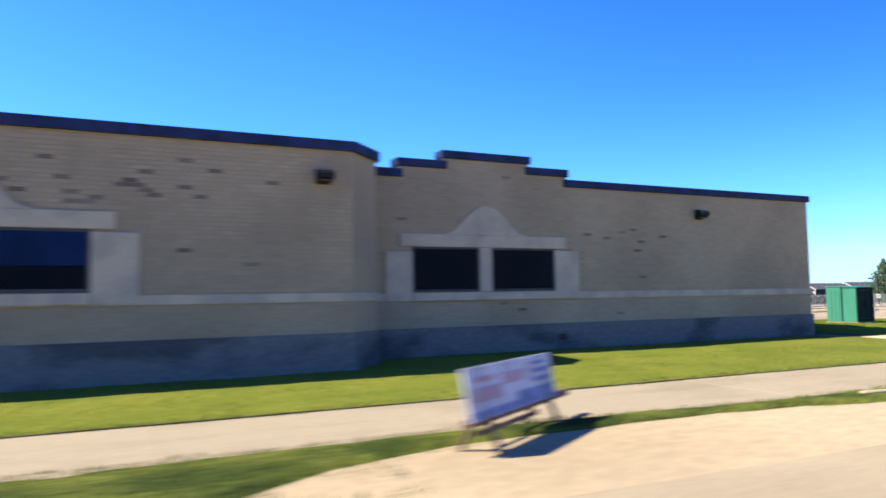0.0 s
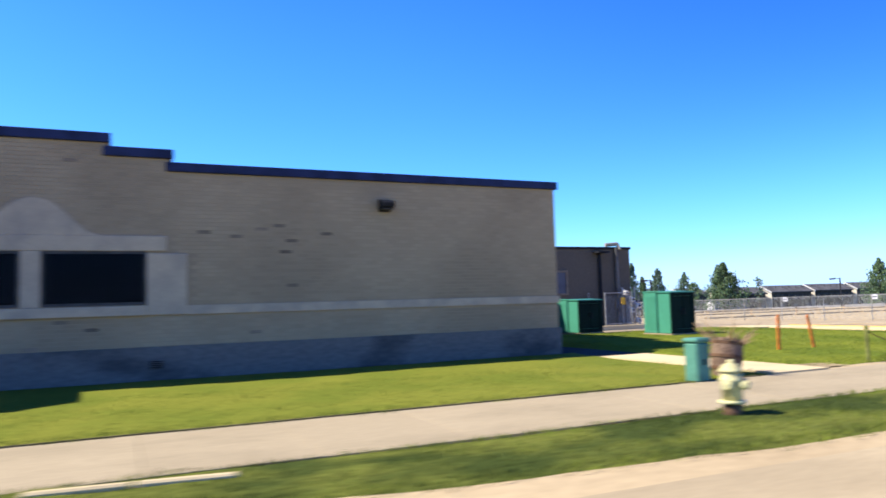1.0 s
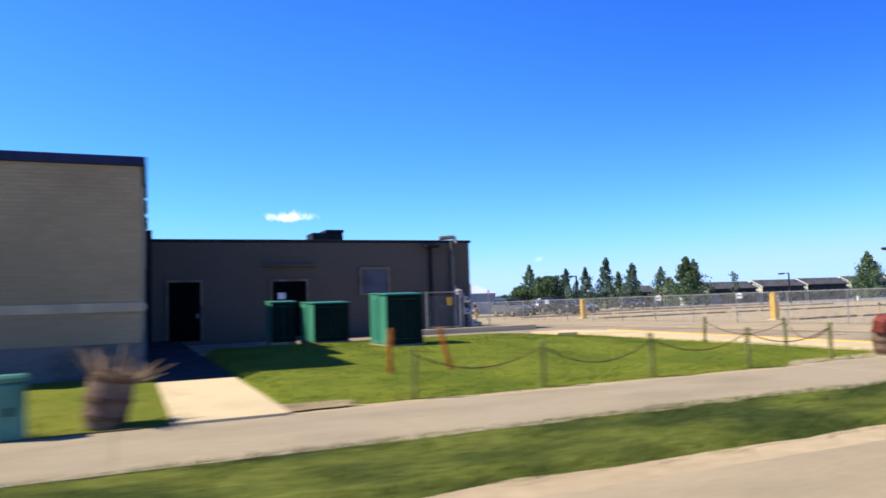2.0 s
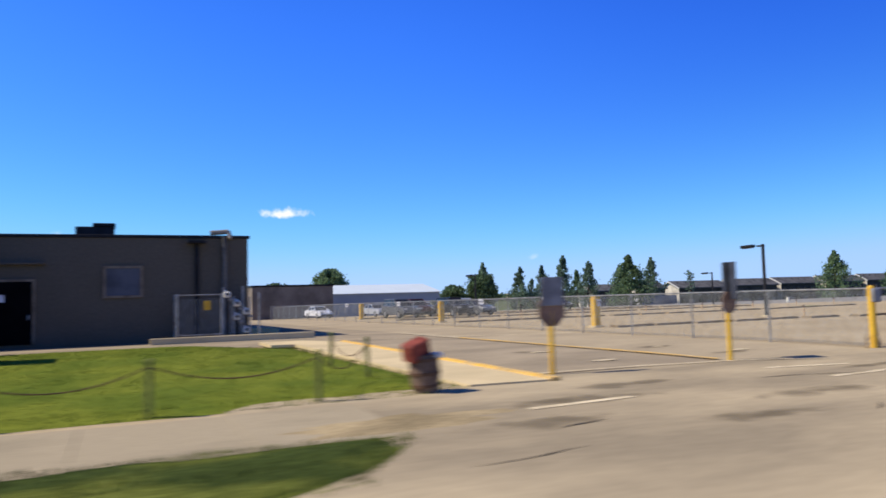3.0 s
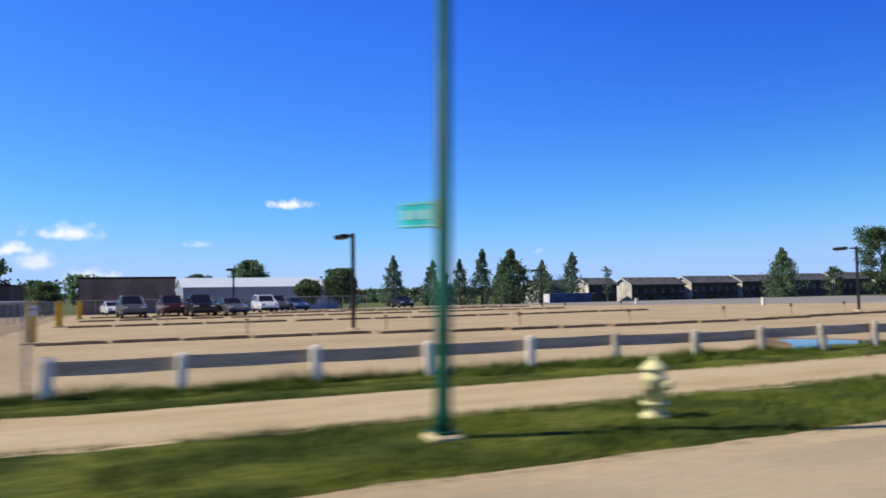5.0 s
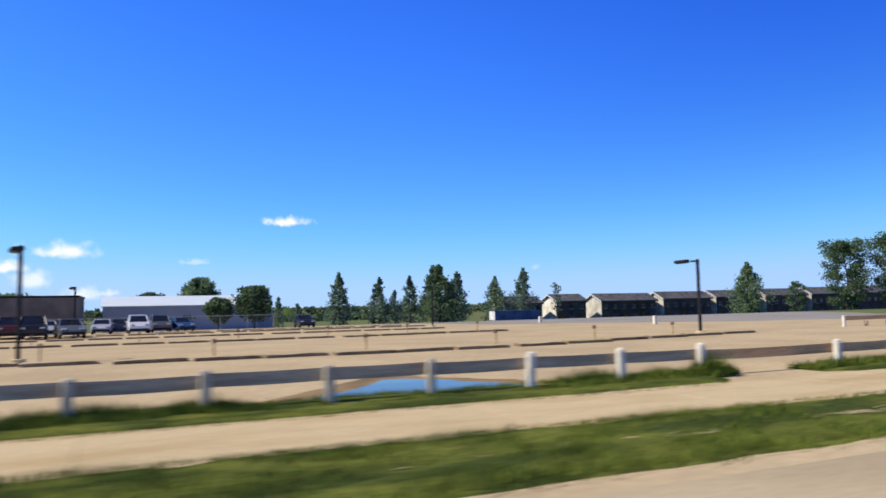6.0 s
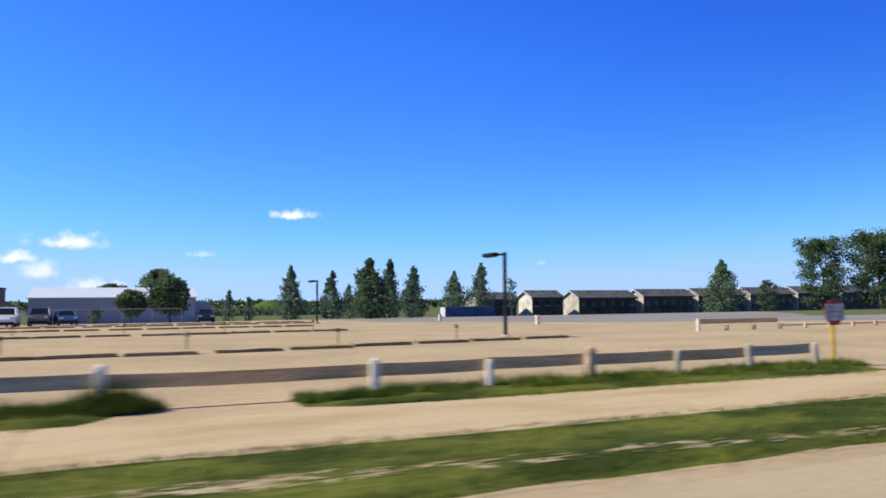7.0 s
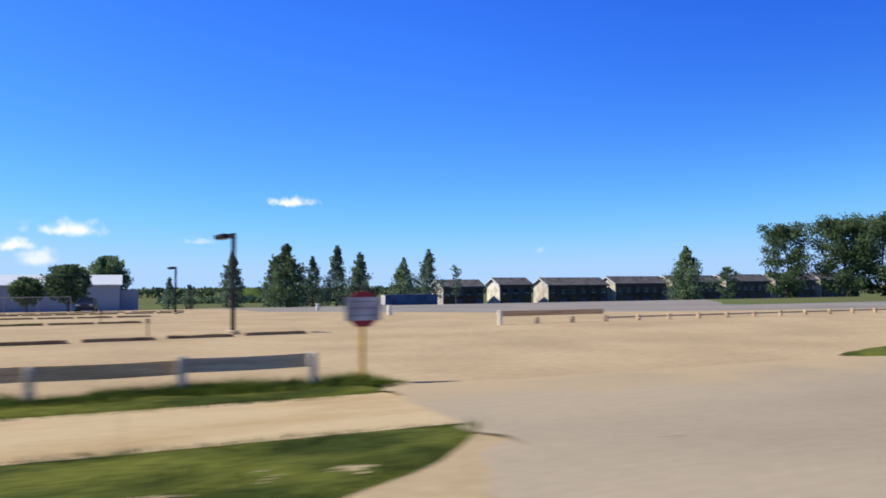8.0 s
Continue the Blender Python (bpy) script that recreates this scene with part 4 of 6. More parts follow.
prism(bm, [(-62.2, 15.15), (-39.92, 15.15), (-39.02, 16.05), (-39.02, 18.3), (-62.2, 18.3)], 4.842, 5.06)
part("roof_cap", bm, CAPM, brick_building, "navy metal roof edge")
for x0, x1, z in ((-39.0, -37.9, 4.75), (-38.06, -36.6, 5.04), (-36.76, -33.94, 5.33), (-34.1, -32.64, 5.04), (-32.8, -22.25, 4.75)):
    part("roof_cap", B(x0, x1, FY - 0.08, FY + 0.4, z + 0.002, z + 0.215, bevel=0.015), CAPM, brick_building)
for y0, y1, z in ((17.85, 20.5, 4.75), (20.34, 22.9, 5.3), (22.74, 28.66, 5.62), (28.5, 31.06, 5.3), (30.9, 33.9, 4.95)):
    part("roof_cap", B(-22.72, -22.27, y0, y1, z + 0.002, z + 0.215, bevel=0.015), CAPM, brick_building)
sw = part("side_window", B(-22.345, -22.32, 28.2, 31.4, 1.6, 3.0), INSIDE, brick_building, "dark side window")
part("window_frame", B(-22.347, -22.30, 28.1, 31.5, 1.51, 1.595), BANDM, sw)
part("downpipe", B(-22.348, -22.1, 33.5, 33.85, 0.0, 4.9, bevel=0.02), DARKMETAL, brick_building, "dark corner downpipe")
# plinth and band
part("plinth", B(-39.06, -22.30, FY - 0.05, FY, -0.1, 0.80), PLINTHM, brick_building, "blue-grey painted concrete plinth")
part("plinth", B(-22.35, -22.30, FY, 34, -0.1, 0.80), PLINTHM, brick_building)
bm = bmesh.new()
prism(bm, [(-62, 15.2), (-39.95, 15.2), (-39.07, 16.08), (-39.07, 17.36), (-39.12, 17.36), (-39.12, 16.1), (-39.97, 15.25), (-62, 15.25)], -0.1, 0.86)
part("plinth", bm, PLINTHM, brick_building, "blue-grey painted concrete plinth")
part("stone_band", B(-39.05, -22.31, FY - 0.045, FY, 1.50, 1.70), BANDM, brick_building, "pale stone band")
part("stone_band", B(-22.35, -22.31, FY, 34, 1.50, 1.70), BANDM, brick_building)
bm = bmesh.new()
prism(bm, [(-62, 15.21), (-39.96, 15.21), (-39.08, 16.08), (-39.08, 17.36), (-39.12, 17.36), (-39.12, 16.1), (-39.97, 15.25), (-62, 15.25)], 1.54, 1.73)
part("stone_band", bm, BANDM, brick_building, "pale stone band")


def facade_window(cx, y, dz, blind=False):
    """A pair of dark windows in a pale stone surround with a small pediment."""
    zs, zt = 1.74 + dz, 2.93 + dz
    f = y - 0.055
    w = thing("window_pair", pose(cx, 0, 0), "pair of dark windows in pale stone surround with pediment", "window")
    w.parent = brick_building
    del w["label"], w["category"]
    for a, b, lo, hi in ((-2.95, -2.2, 1.50, 2.80), (2.25, 3.1, 1.50, 2.88), (-0.2, 0.18, 1.72, 2.93)):
        part("stone_jamb", B(a, b, f, y - 0.002, lo + dz, hi + dz - 0.002, bevel=0.012), BANDM, w)
    part("window_sill", B(-2.2, 2.25, f - 0.04, y - 0.002, 1.50 + dz, 1.72 + dz, bevel=0.012), BANDM, w, "pale stone sill")
    part("lintel", B(-2.55, 2.66, f, y - 0.002, 2.93 + dz, 3.27 + dz, bevel=0.012), BANDM, w, "pale stone lintel")
    pts = [(-1.25, 3.27 + dz), (1.35, 3.27 + dz)]
    for i in range(9):
        u = i / 8
        pts.append((1.2 - 1.1 * u, 3.30 + dz + 0.76 * (0.5 - 0.5 * math.cos(math.pi * u)) ** 0.8))
    for i in range(9):
        u = 1 - i / 8
        pts.append((0.0 - 1.1 * (1 - u) - 0.05, 3.30 + dz + 0.76 * (0.5 - 0.5 * math.cos(math.pi * u)) ** 0.8))
    bm = bmesh.new()
    prism(bm, pts, f + 0.006, y - 0.002, "y")
    part("pediment", bm, BANDM, w, "pale stone pediment")
    for a, b in ((-2.2, -0.2), (0.18, 2.25)):
        fr = bmesh.new()
        for q in ((a, a + 0.06, zs, zt), (b - 0.06, b, zs, zt), (a + 0.06, b - 0.06, zs, zs + 0.06), (a + 0.06, b - 0.06, zt - 0.06, zt)):
            box(fr, q[0], q[1], y - 0.03, y - 0.003, q[2], q[3])
        part("window_frame", fr, FRAMEM, w)
        p = part("pane", B(a + 0.06, b - 0.06, y - 0.018, y - 0.012, zs + 0.06, zt - 0.06), GLASS, w, "dark window glass")
        p.visible_shadow = False
        # black sheet just behind the glass stands for the unlit room
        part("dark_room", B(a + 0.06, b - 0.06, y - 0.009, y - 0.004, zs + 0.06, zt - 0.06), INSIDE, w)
        # blue sheet behind the wing glass, painting in the sky's reflection
        if blind:
            part("blind", B(a + 0.06, b - 0.06, y - 0.0115, y - 0.0092, zs + 0.5, zt - 0.06), SKYSHEETM, w, "blue sheet painting the sky's reflection")
    return w


facade_window(-35.45, FY, 0.0)
facade_window(-47.4, WINGY, 0.06, True)
facade_window(-56.4, WINGY, 0.06, True)


def wall_lamp(x, y, z):
    t = thing("wall_lamp", pose(x, y, z), "small dark metal wall lamp high on brick", "lamp", "wall lamps of the brick building")
    part("backplate", B(-0.16, 0.16, -0.03, 0.0, -0.17, 0.15, bevel=0.008), DARKMETAL, t)
    bm = bmesh.new()
    prism(bm, [(-0.32, -0.06), (-0.03, -0.13), (-0.03, 0.14), (-0.28, 0.10), (-0.34, 0.04)], -0.17, 0.17, "x")
    part("hood", bm, DARKMETAL, t)
    part("lens", B(-0.14, 0.14, -0.29, -0.05, -0.125, -0.098), FRAMEM, t)


wall_lamp(-27.55, FY - 0.012, 4.13)
wall_lamp(-40.65, WINGY - 0.012, 4.25)
hv = thing("wall_vent", pose(-33.0, FY - 0.05, 0.42), "small dark vent in the plinth", "vent")
part("frame", B(-0.16, 0.16, -0.02, 0, -0.10, 0.10, bevel=0.006), PLINTHM, hv)
for k in range(4):
    part("slat", B(-0.13, 0.13, -0.035, -0.021, -0.08 + k * 0.042, -0.055 + k * 0.042), DARKMETAL, hv)

# the side wall runs slightly off the square
SKEW = Matrix.Translation((-22.35, 17.4, 0)) @ pose(0, 0, 0, 0, 0, -1.7) @ Matrix.Translation((22.35, -17.4, 0))
for ob in brick_building.children:
    if ob.type == 'MESH' and min(c[0] for c in ob.bound_box) > -22.75:
        ob.matrix_basis = SKEW
# ---- rear building ----
rear = thing("rear_building", pose(0, 0, 0), "low brown block building in shade with flat roof", "building")
part("wall", B(-40, -6.1, 34, 61, -0.6, 4.42), REARWALL, rear, "brown block wall, darkened for its shade")
part("roof_cap", B(-40.1, -6.0, 33.93, 61.1, 4.422, 4.56, bevel=0.02), DARKMETAL, rear)
for x0, x1, top in ((-20.95, -19.6, 2.62), (-16.4, -14.8, 2.58)):
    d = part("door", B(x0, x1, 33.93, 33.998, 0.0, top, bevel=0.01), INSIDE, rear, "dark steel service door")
    fr = bmesh.new()
    for q in ((x0 - 0.1, x0, 0.0, top + 0.1), (x1, x1 + 0.1, 0.0, top + 0.1), (x0, x1, top, top + 0.1)):
        box(fr, q[0], q[1], 33.91, 33.999, q[2], q[3])
    part("door_frame", fr, DOORTRIM, d)
    part("door_handle", B(x1 - 0.16, x1 - 0.11, 33.87, 33.93, 1.0, 1.2), GALV, d)
part("notice", B(-16.15, -15.8, 33.905, 33.93, 1.75, 2.05), SIGNWHITE, rear, "white notice on a door")
w = part("window", B(-12.05, -10.7, 33.95, 33.998, 1.92, 3.1), PANEGREY, rear, "flat grey-blue window pane")
fr = bmesh.new()
for q in ((-12.17, -12.05, 1.82, 3.2), (-10.7, -10.58, 1.82, 3.2), (-12.05, -10.7, 3.1, 3.2), (-12.05, -10.7, 1.82, 1.92)):
    box(fr, q[0], q[1], 33.9, 33.999, q[2], q[3])
part("window_frame", fr, DOORTRIM, w)
part("door_canopy", B(-16.8, -14.35, 33.75, 33.998, 3.28, 3.36, bevel=0.01), REARWALL, rear, "thin canopy over a door")
bm = tube(bmesh.new(), (-8.35, 33.88, 0), (-8.35, 33.88, 4.3), 0.09)
box(bm, -8.75, -8.0, 33.4, 33.95, 4.18, 4.28)
part("downpipe", bm, DARKMETAL, rear, "dark downpipe with lamp arm")
bm = tube(bmesh.new(), (-7.15, 33.85, 0), (-7.15, 33.85, 4.5), 0.11)
part("downpipe", bm, PLINTHM, rear, "grey downpipe")
bm = tube(bmesh.new(), (-7.75, 34.1, 4.68), (-6.95, 34.0, 4.74), 0.11)
tube(bm, (-6.95, 34.0, 4.74), (-6.9, 33.85, 4.4), 0.10)
part("lagged_pipe", bm, PIPEM, rear, "grey lagged pipe over the roof edge")
rt = thing("roof_unit", pose(-12.6, 38.8, 4.45), "dark boxy roof ventilation unit", "roof unit")
part("casing", B(-0.85, 0.85, -0.7, 0.7, 0, 0.85, bevel=0.03), DARKMETAL, rt)
part("cowl", B(-0.1, 0.9, -0.75, 0.75, 0.852, 1.02, bevel=0.03), DARKMETAL, rt)
part("back_block", B(-14, -3.0, 90, 104, -2.0, 3.5), REARWALL, thing("back_building", pose(0, 0, 0), "distant brown block building at the driveway's end", "building"))
bb = bpy.data.objects["back_building"]
bm = bmesh.new()
prism(bm, [(-14.2, 3.502), (-2.8, 3.502), (-2.8, 3.62), (-6.2, 4.4), (-10.5, 4.4), (-14.2, 3.62)], 89.8, 104.2, "y")
part("roof", bm, DARKMETAL, bb, "dark low-pitched roof")
part("lean_to", B(-2.98, 0.3, 92, 103, -1.9, 2.4), DARKSIDING, bb, "dark lean-to")
part("lean_to_roof", B(-2.98, 0.5, 91.8, 103.2, 2.402, 2.55), DARKMETAL, bb)

# gas meters in a chain-link cage
cage = thing("meter_cage", pose(0, 0, 0), "chain-link cage round gas meters by the wall", "cage")
for x, y in ((-9.3, 32.3), (-7.5, 32.3), (-9.3, 33.8), (-5.9, 32.3)):
    part("post", tube(bmesh.new(), (x, y, -0.1), (x, y, 1.9), 0.04), GALV, cage)
for z in (0.15, 1.85):
    part("rail", tube(bmesh.new(), (-9.3, 32.3, z), (-7.5, 32.3, z), 0.025, seg=8), GALV, cage)


def wires(bm, p0, p1, z0, z1, pitch, half=0.0035):
    p0, p1 = Vector((*p0, 0)), Vector((*p1, 0))
    d = (p1 - p0)
    L = d.length
    d.normalize()
    h = z1 - z0
    s = -h
    while s < L:
        for sg in (1, -1):
            a, b = (s, s + h) if sg == 1 else (s + h, s)
            za, zb = 0.0, h
            ta = [(a, za), (b, zb)]
            # cut to the panel
            (s0, q0), (s1, q1) = ta
            lo, hi = 0.0, 1.0
            if s1 != s0:
                u, v = (0 - s0) / (s1 - s0), (L - s0) / (s1 - s0)
                lo, hi = max(lo, min(u, v)), min(hi, max(u, v))
            if hi - lo > 1e-3:
                A = p0 + d * (s0 + (s1 - s0) * lo)
                C = p0 + d * (s0 + (s1 - s0) * hi)
                A.z, C.z = z0 + h * lo, z0 + h * hi
                A.z += gz(A.y)
                C.z += gz(C.y)
                k = Vector((0, 0, half * 1.4))
                bm.faces.new([bm.verts.new(p) for p in (A - k, C - k, C + k, A + k)])
        s += pitch
    return bm


part("mesh", wires(bmesh.new(), (-9.3, 32.3), (-7.5, 32.3), 0.1, 1.85, 0.09), WIREM, cage)
part("warning_plate", B(-8.22, -7.95, 32.24, 32.27, 1.2, 1.6, bevel=0.006), YELLOW, cage, "yellow warning plate")
for x, h, meters in ((-7.15, 2.35, (2.02,)), (-6.72, 1.95, (1.62, 1.02)), (-6.3, 2.4, (0.42, 1.25))):
    g = thing("gas_meter", pose(x, 33.2, gz(33.2)), "white gas meter with grey pipes by the wall", "gas meter", "gas meters by the wall")
    part("pipe", tube(bmesh.new(), (-0.14, 0.1, -0.05), (-0.14, 0.1, h), 0.055, seg=8), METERM, g)
    part("pipe", tube(bmesh.new(), (0.16, 0.12, -0.05), (0.16, 0.12, h * 0.8), 0.035, seg=8), METERM, g)
    for z in meters:
        mt = part("meter", B(-0.17, 0.15, -0.14, 0.08, z - 0.14, z + 0.13, bevel=0.05), WHITEP, g, "white meter casing")
        part("dial", lathe(bmesh.new(), [(0.07, -0.012), (0.07, 0.012), (0.05, 0.018)], 14), DARKMETAL, mt).matrix_basis = pose(0, -0.15, z + 0.02, 90)
        part("regulator", lathe(bmesh.new(), [(0.04, z - 0.30), (0.10, z - 0.26), (0.11, z - 0.20), (0.04, z - 0.16)], 12, (0.16, 0.02)), METERM, g)
        part("elbow", tube(bmesh.new(), (-0.14, 0.1, z + 0.2), (0.06, 0.02, z + 0.12), 0.035, seg=8), WHITEP, g)
structure("meter_kerb", B(-10.4, -3.6, 31.6, 31.8, -0.2, 0.10, bevel=0.02), CONC, "low pale concrete kerb", "kerb")
structure("side_steps", B(-6.05, -4.2, 36.5, 38.4, -0.3, 0.16, bevel=0.02), CONC, "low pale concrete step by the wall", "step")


# ---- things on the lawn and pavement ----
def cabinet(x, y, w, d, h, label, turn=0):
    """A steel transformer cabinet: a tank behind, a door compartment before it, both under an overhanging lid."""
    t = thing("utility_cabinet", pose(x, y, gz(y) + lawn_rise(x, y) + 0.03, 0, 0, turn), label, "utility cabinet", "green utility cabinets")
    part("base", B(-w / 2 - 0.03, w / 2 + 0.03, -d / 2 - 0.03, d / 2 + 0.03, -0.06, 0.04, bevel=0.01), KERBM, t, "concrete base")
    tank = part("tank", B(-w / 2, w / 2, 0.02, d / 2, 0.042, h - 0.05, bevel=0.02), GREENBOX, t)
    for k in range(3):
        part("fin", B(-w / 2 - 0.018, -w / 2 - 0.001, 0.10 + k * 0.18, 0.13 + k * 0.18, 0.15, h - 0.2), GREENBOX, tank)
    part("compartment", B(-w / 2 + 0.02, w / 2 - 0.02, -d / 2 + 0.05, -0.03, 0.042, h - 0.07, bevel=0.02), GREENBOX, t)
    fr = bmesh.new()
    for x0, x1, z0, z1 in ((-w / 2 + 0.01, -w / 2 + 0.16, 0.05, h - 0.08), (w / 2 - 0.16, w / 2 - 0.01, 0.05, h - 0.08), (-w / 2 + 0.16, w / 2 - 0.16, 0.05, 0.20), (-w / 2 + 0.16, w / 2 - 0.16, h - 0.2, h - 0.08)):
        box(fr, x0, x1, -d / 2, -d / 2 + 0.048, z0, z1)
    part("door_frame", fr, SHADEGREEN, t, "front frame in green darkened for shade")
    for a, b in ((-w / 2 + 0.17, -0.008), (0.008, w / 2 - 0.17)):
        dr = part("door", B(a, b, -d / 2 + 0.02, -d / 2 + 0.048, 0.21, h - 0.21, bevel=0.006), SHADEGREEN, t, "recessed door in green darkened for shade")
        part("door_handle", B((b if a < 0 else a) - 0.02 + (-0.06 if a < 0 else 0.06), (b if a < 0 else a) + 0.02 + (-0.06 if a < 0 else 0.06), -d / 2 - 0.01, -d / 2 + 0.02, h * 0.45, h * 0.6), DARKMETAL, dr)
    bm = bmesh.new()
    prism(bm, [(-d / 2 - 0.03, h - 0.075), (-d / 2 - 0.03, h - 0.04), (-0.02, h - 0.012), (-0.02, h - 0.06)], -w / 2 - 0.02, w / 2 + 0.02, "x")
    part("lid", bm, GREENBOX, t)
    part("tank_lid", B(-w / 2 - 0.02, w / 2 + 0.02, 0.0, d / 2 + 0.02, h - 0.048, h, bevel=0.012), GREENBOX, t)
    return t


cabinet(-15.02, 21.02, 1.18, 1.42, 1.60, "tall dark green steel utility cabinet on the lawn", 2)
cabinet(-16.25, 24.95, 1.30, 1.35, 1.42, "dark green steel cabinet at the lawn's back edge", 6)
cabinet(-17.6, 26.0, 0.84, 1.2, 1.50, "narrow dark green steel cabinet in shade")

ped = thing("pedestal_box", pose(-24.0, 10.40, 0.02, 0, 0, 8), "grey-green plastic utility pedestal beside the pavement", "pedestal")
part("body", B(-0.19, 0.19, -0.15, 0.15, -0.02, 0.70, bevel=0.03), GREENPED, ped)
part("cap", B(-0.21, 0.21, -0.17, 0.17, 0.702, 0.79, bevel=0.03), GREENPED, ped)
part("lock", B(-0.03, 0.03, -0.17, -0.151, 0.30, 0.40), DARKMETAL, ped)


def barrel(x, y, tilt, label, size=1.0):
    t = thing("half_barrel", pose(x, y, 0.03, 0, tilt, 10) @ Matrix.Scale(size, 4), label, "barrel")
    body = bmesh.new()
    lathe(body, [(0.20, -0.03), (0.235, 0.12), (0.255, 0.30), (0.25, 0.48), (0.225, 0.60), (0.19, 0.60), (0.18, 0.50)], 18)
    part("barrel_body", body, BARRELM, t)
    for z, r in ((0.1, 0.238), (0.30, 0.262), (0.52, 0.248)):
        part("hoop", lathe(bmesh.new(), [(r - 0.01, z - 0.025), (r + 0.006, z - 0.025), (r + 0.006, z + 0.025), (r - 0.01, z + 0.025)], 18), RUST, t)
    return t


b1 = barrel(-22.95, 10.75, 10, "tilted dark wooden barrel filled with dry brush", 1.18)
rng = random.Random(5)
bm = bmesh.new()
for k in range(60):
    a, l = rng.uniform(0, 6.28), rng.uniform(0.25, 0.55)
    s = Vector((0.15 * math.cos(a), 0.15 * math.sin(a), 0.45))
    tube(bm, s, s + Vector((math.cos(a) * l * rng.uniform(0.2, 1.0), math.sin(a) * l * 0.8, l * rng.uniform(0.4, 0.9))), 0.012, 0.004, 4)
part("brush", bm, TWIG, b1, "dry brown brush")
b2 = barrel(-6.95, 10.95, -4, "dark wooden barrel with a red board and pale stone")
part("red_board", B(-0.26, 0.16, -0.12, 0.14, 0.0, 0.30, bevel=0.02, m=pose(-0.07, 0.0, 0.56, 12, -14, 8)), REDP, b2, "faded red board")
bm = bmesh.new()
bmesh.ops.create_icosphere(bm, subdivisions=2, radius=0.11, matrix=pose(0.17, -0.12, 0.56) @ Matrix.Diagonal((1.2, 0.9, 0.6, 1)))
part("stone", bm, WHITEP, b2, "pale stone", smooth=True)


def hydrant(x, y, label, stub=False):
    t = thing("fire_hydrant", pose(x, y, 0.02, 0, 0, 25) @ Matrix.Diagonal((1.0, 1.0, 0.94, 1.0)), label, "fire hydrant", "fire hydrants")
    if stub:
        part("stub", lathe(bmesh.new(), [(0.13, -0.06), (0.12, 0.06), (0.12, 0.168)], 16), RUST, t, "rusty brown riser", True)
        part("base", lathe(bmesh.new(), [(0.17, 0.17), (0.17, 0.21), (0.1, 0.215)], 16), HYDR, t, "pale yellow flange", True)
    else:
        part("base", lathe(bmesh.new(), [(0.17, -0.03), (0.17, 0.05), (0.11, 0.06), (0.11, 0.16), (0.16, 0.17), (0.16, 0.21), (0.1, 0.215)], 16), HYDR, t, "weathered flanged base", True)
    part("barrel", lathe(bmesh.new(), [(0.13, 0.216), (0.13, 0.46), (0.145, 0.47), (0.145, 0.51), (0.13, 0.52), (0.13, 0.60)], 16), HYDR, t, smooth=True)
    part("bonnet", lathe(bmesh.new(), [(0.15, 0.601), (0.15, 0.63), (0.12, 0.66), (0.08, 0.71), (0.035, 0.725), (0.035, 0.77), (0.01, 0.775)], 16), HYDR, t, "pale domed bonnet", True)
    for d in ((1, 0), (-1, 0), (0, -1)):
        bm = tube(bmesh.new(), (d[0] * 0.10, d[1] * 0.10, 0.43), (d[0] * 0.19, d[1] * 0.19, 0.43), 0.062)
        tube(bm, (d[0] * 0.19, d[1] * 0.19, 0.43), (d[0] * 0.22, d[1] * 0.22, 0.43), 0.075, 0.06, 6)
        part("outlet", bm, HYDR, t)


hydrant(-26.5, 7.22, "pale yellow fire hydrant on a rusty riser in the verge", True)
hydrant(17.55, 6.85, "pale yellow fire hydrant on the grass verge")

for x, y, lean, tw in ((-17.8, 13.85, 1.5, 0), (-16.46, 13.85, 14, 5)):
    t = thing("survey_stake", pose(x, y, 0.02 + lawn_rise(x, y), 0, lean if lean < 5 else -lean, tw), "bright orange wooden survey stake in the lawn", "stake", "survey stakes")
    bm = bmesh.new()
    prism(bm, [(-0.05, -0.03), (0.05, -0.03), (0.05, 0.90), (0.0, 0.94), (-0.05, 0.90)], -0.012, 0.012, "y")
    part("lath", bm, ORANGE, t)

# chained posts round the lawn
chain_line = [(-16.0 + 2.42 * k, 10.95) for k in (-1, 0, 1, 2, 3)] + [(-7.1, 13.5), (-7.05, 16.4)]


def chained_posts(pts, label, r=0.042, link=0.011, chain_mat=RUST):
    t = thing("chain_fence", pose(0, 0, 0), label, "chain fence")
    for i, (x, y) in enumerate(pts):
        a = 0.04 * math.sin(i * 2.3)
        bm = bmesh.new()
        lathe(bm, [(r, -0.05), (r, 0.72), (r * 1.15, 0.73), (r * 1.15, 0.76), (r * 0.7, 0.79)], 10)
        bmesh.ops.transform(bm, matrix=pose(x, y, gz(y) + lawn_rise(x, y) * 0.5 + 0.02, a * 40, a * 30), verts=bm.verts)
        part("post", bm, POSTWOOD, t)
    for i, ((xa, ya), (xb, yb)) in enumerate(zip(pts, pts[1:])):
        cu = bpy.data.curves.new("chain", 'CURVE')
        cu.dimensions = '3D'
        cu.bevel_depth = link
        cu.bevel_resolution = 1
        sp = cu.splines.new('POLY')
        n = 14
        sp.points.add(n)
        sag = 0.30 + 0.06 * math.sin(i * 1.7)
        for k in range(n + 1):
            u = k / n
            y = ya + (yb - ya) * u
            sp.points[k].co = (xa + (xb - xa) * u, y, gz(y) + 0.70 - sag * 4 * u * (1 - u), 1)
        ob = new("chain", cu)
        cu.materials.append(chain_mat)
        ob.parent = t


chained_posts(chain_line, "low wooden posts joined by sagging rusty chain round the lawn")

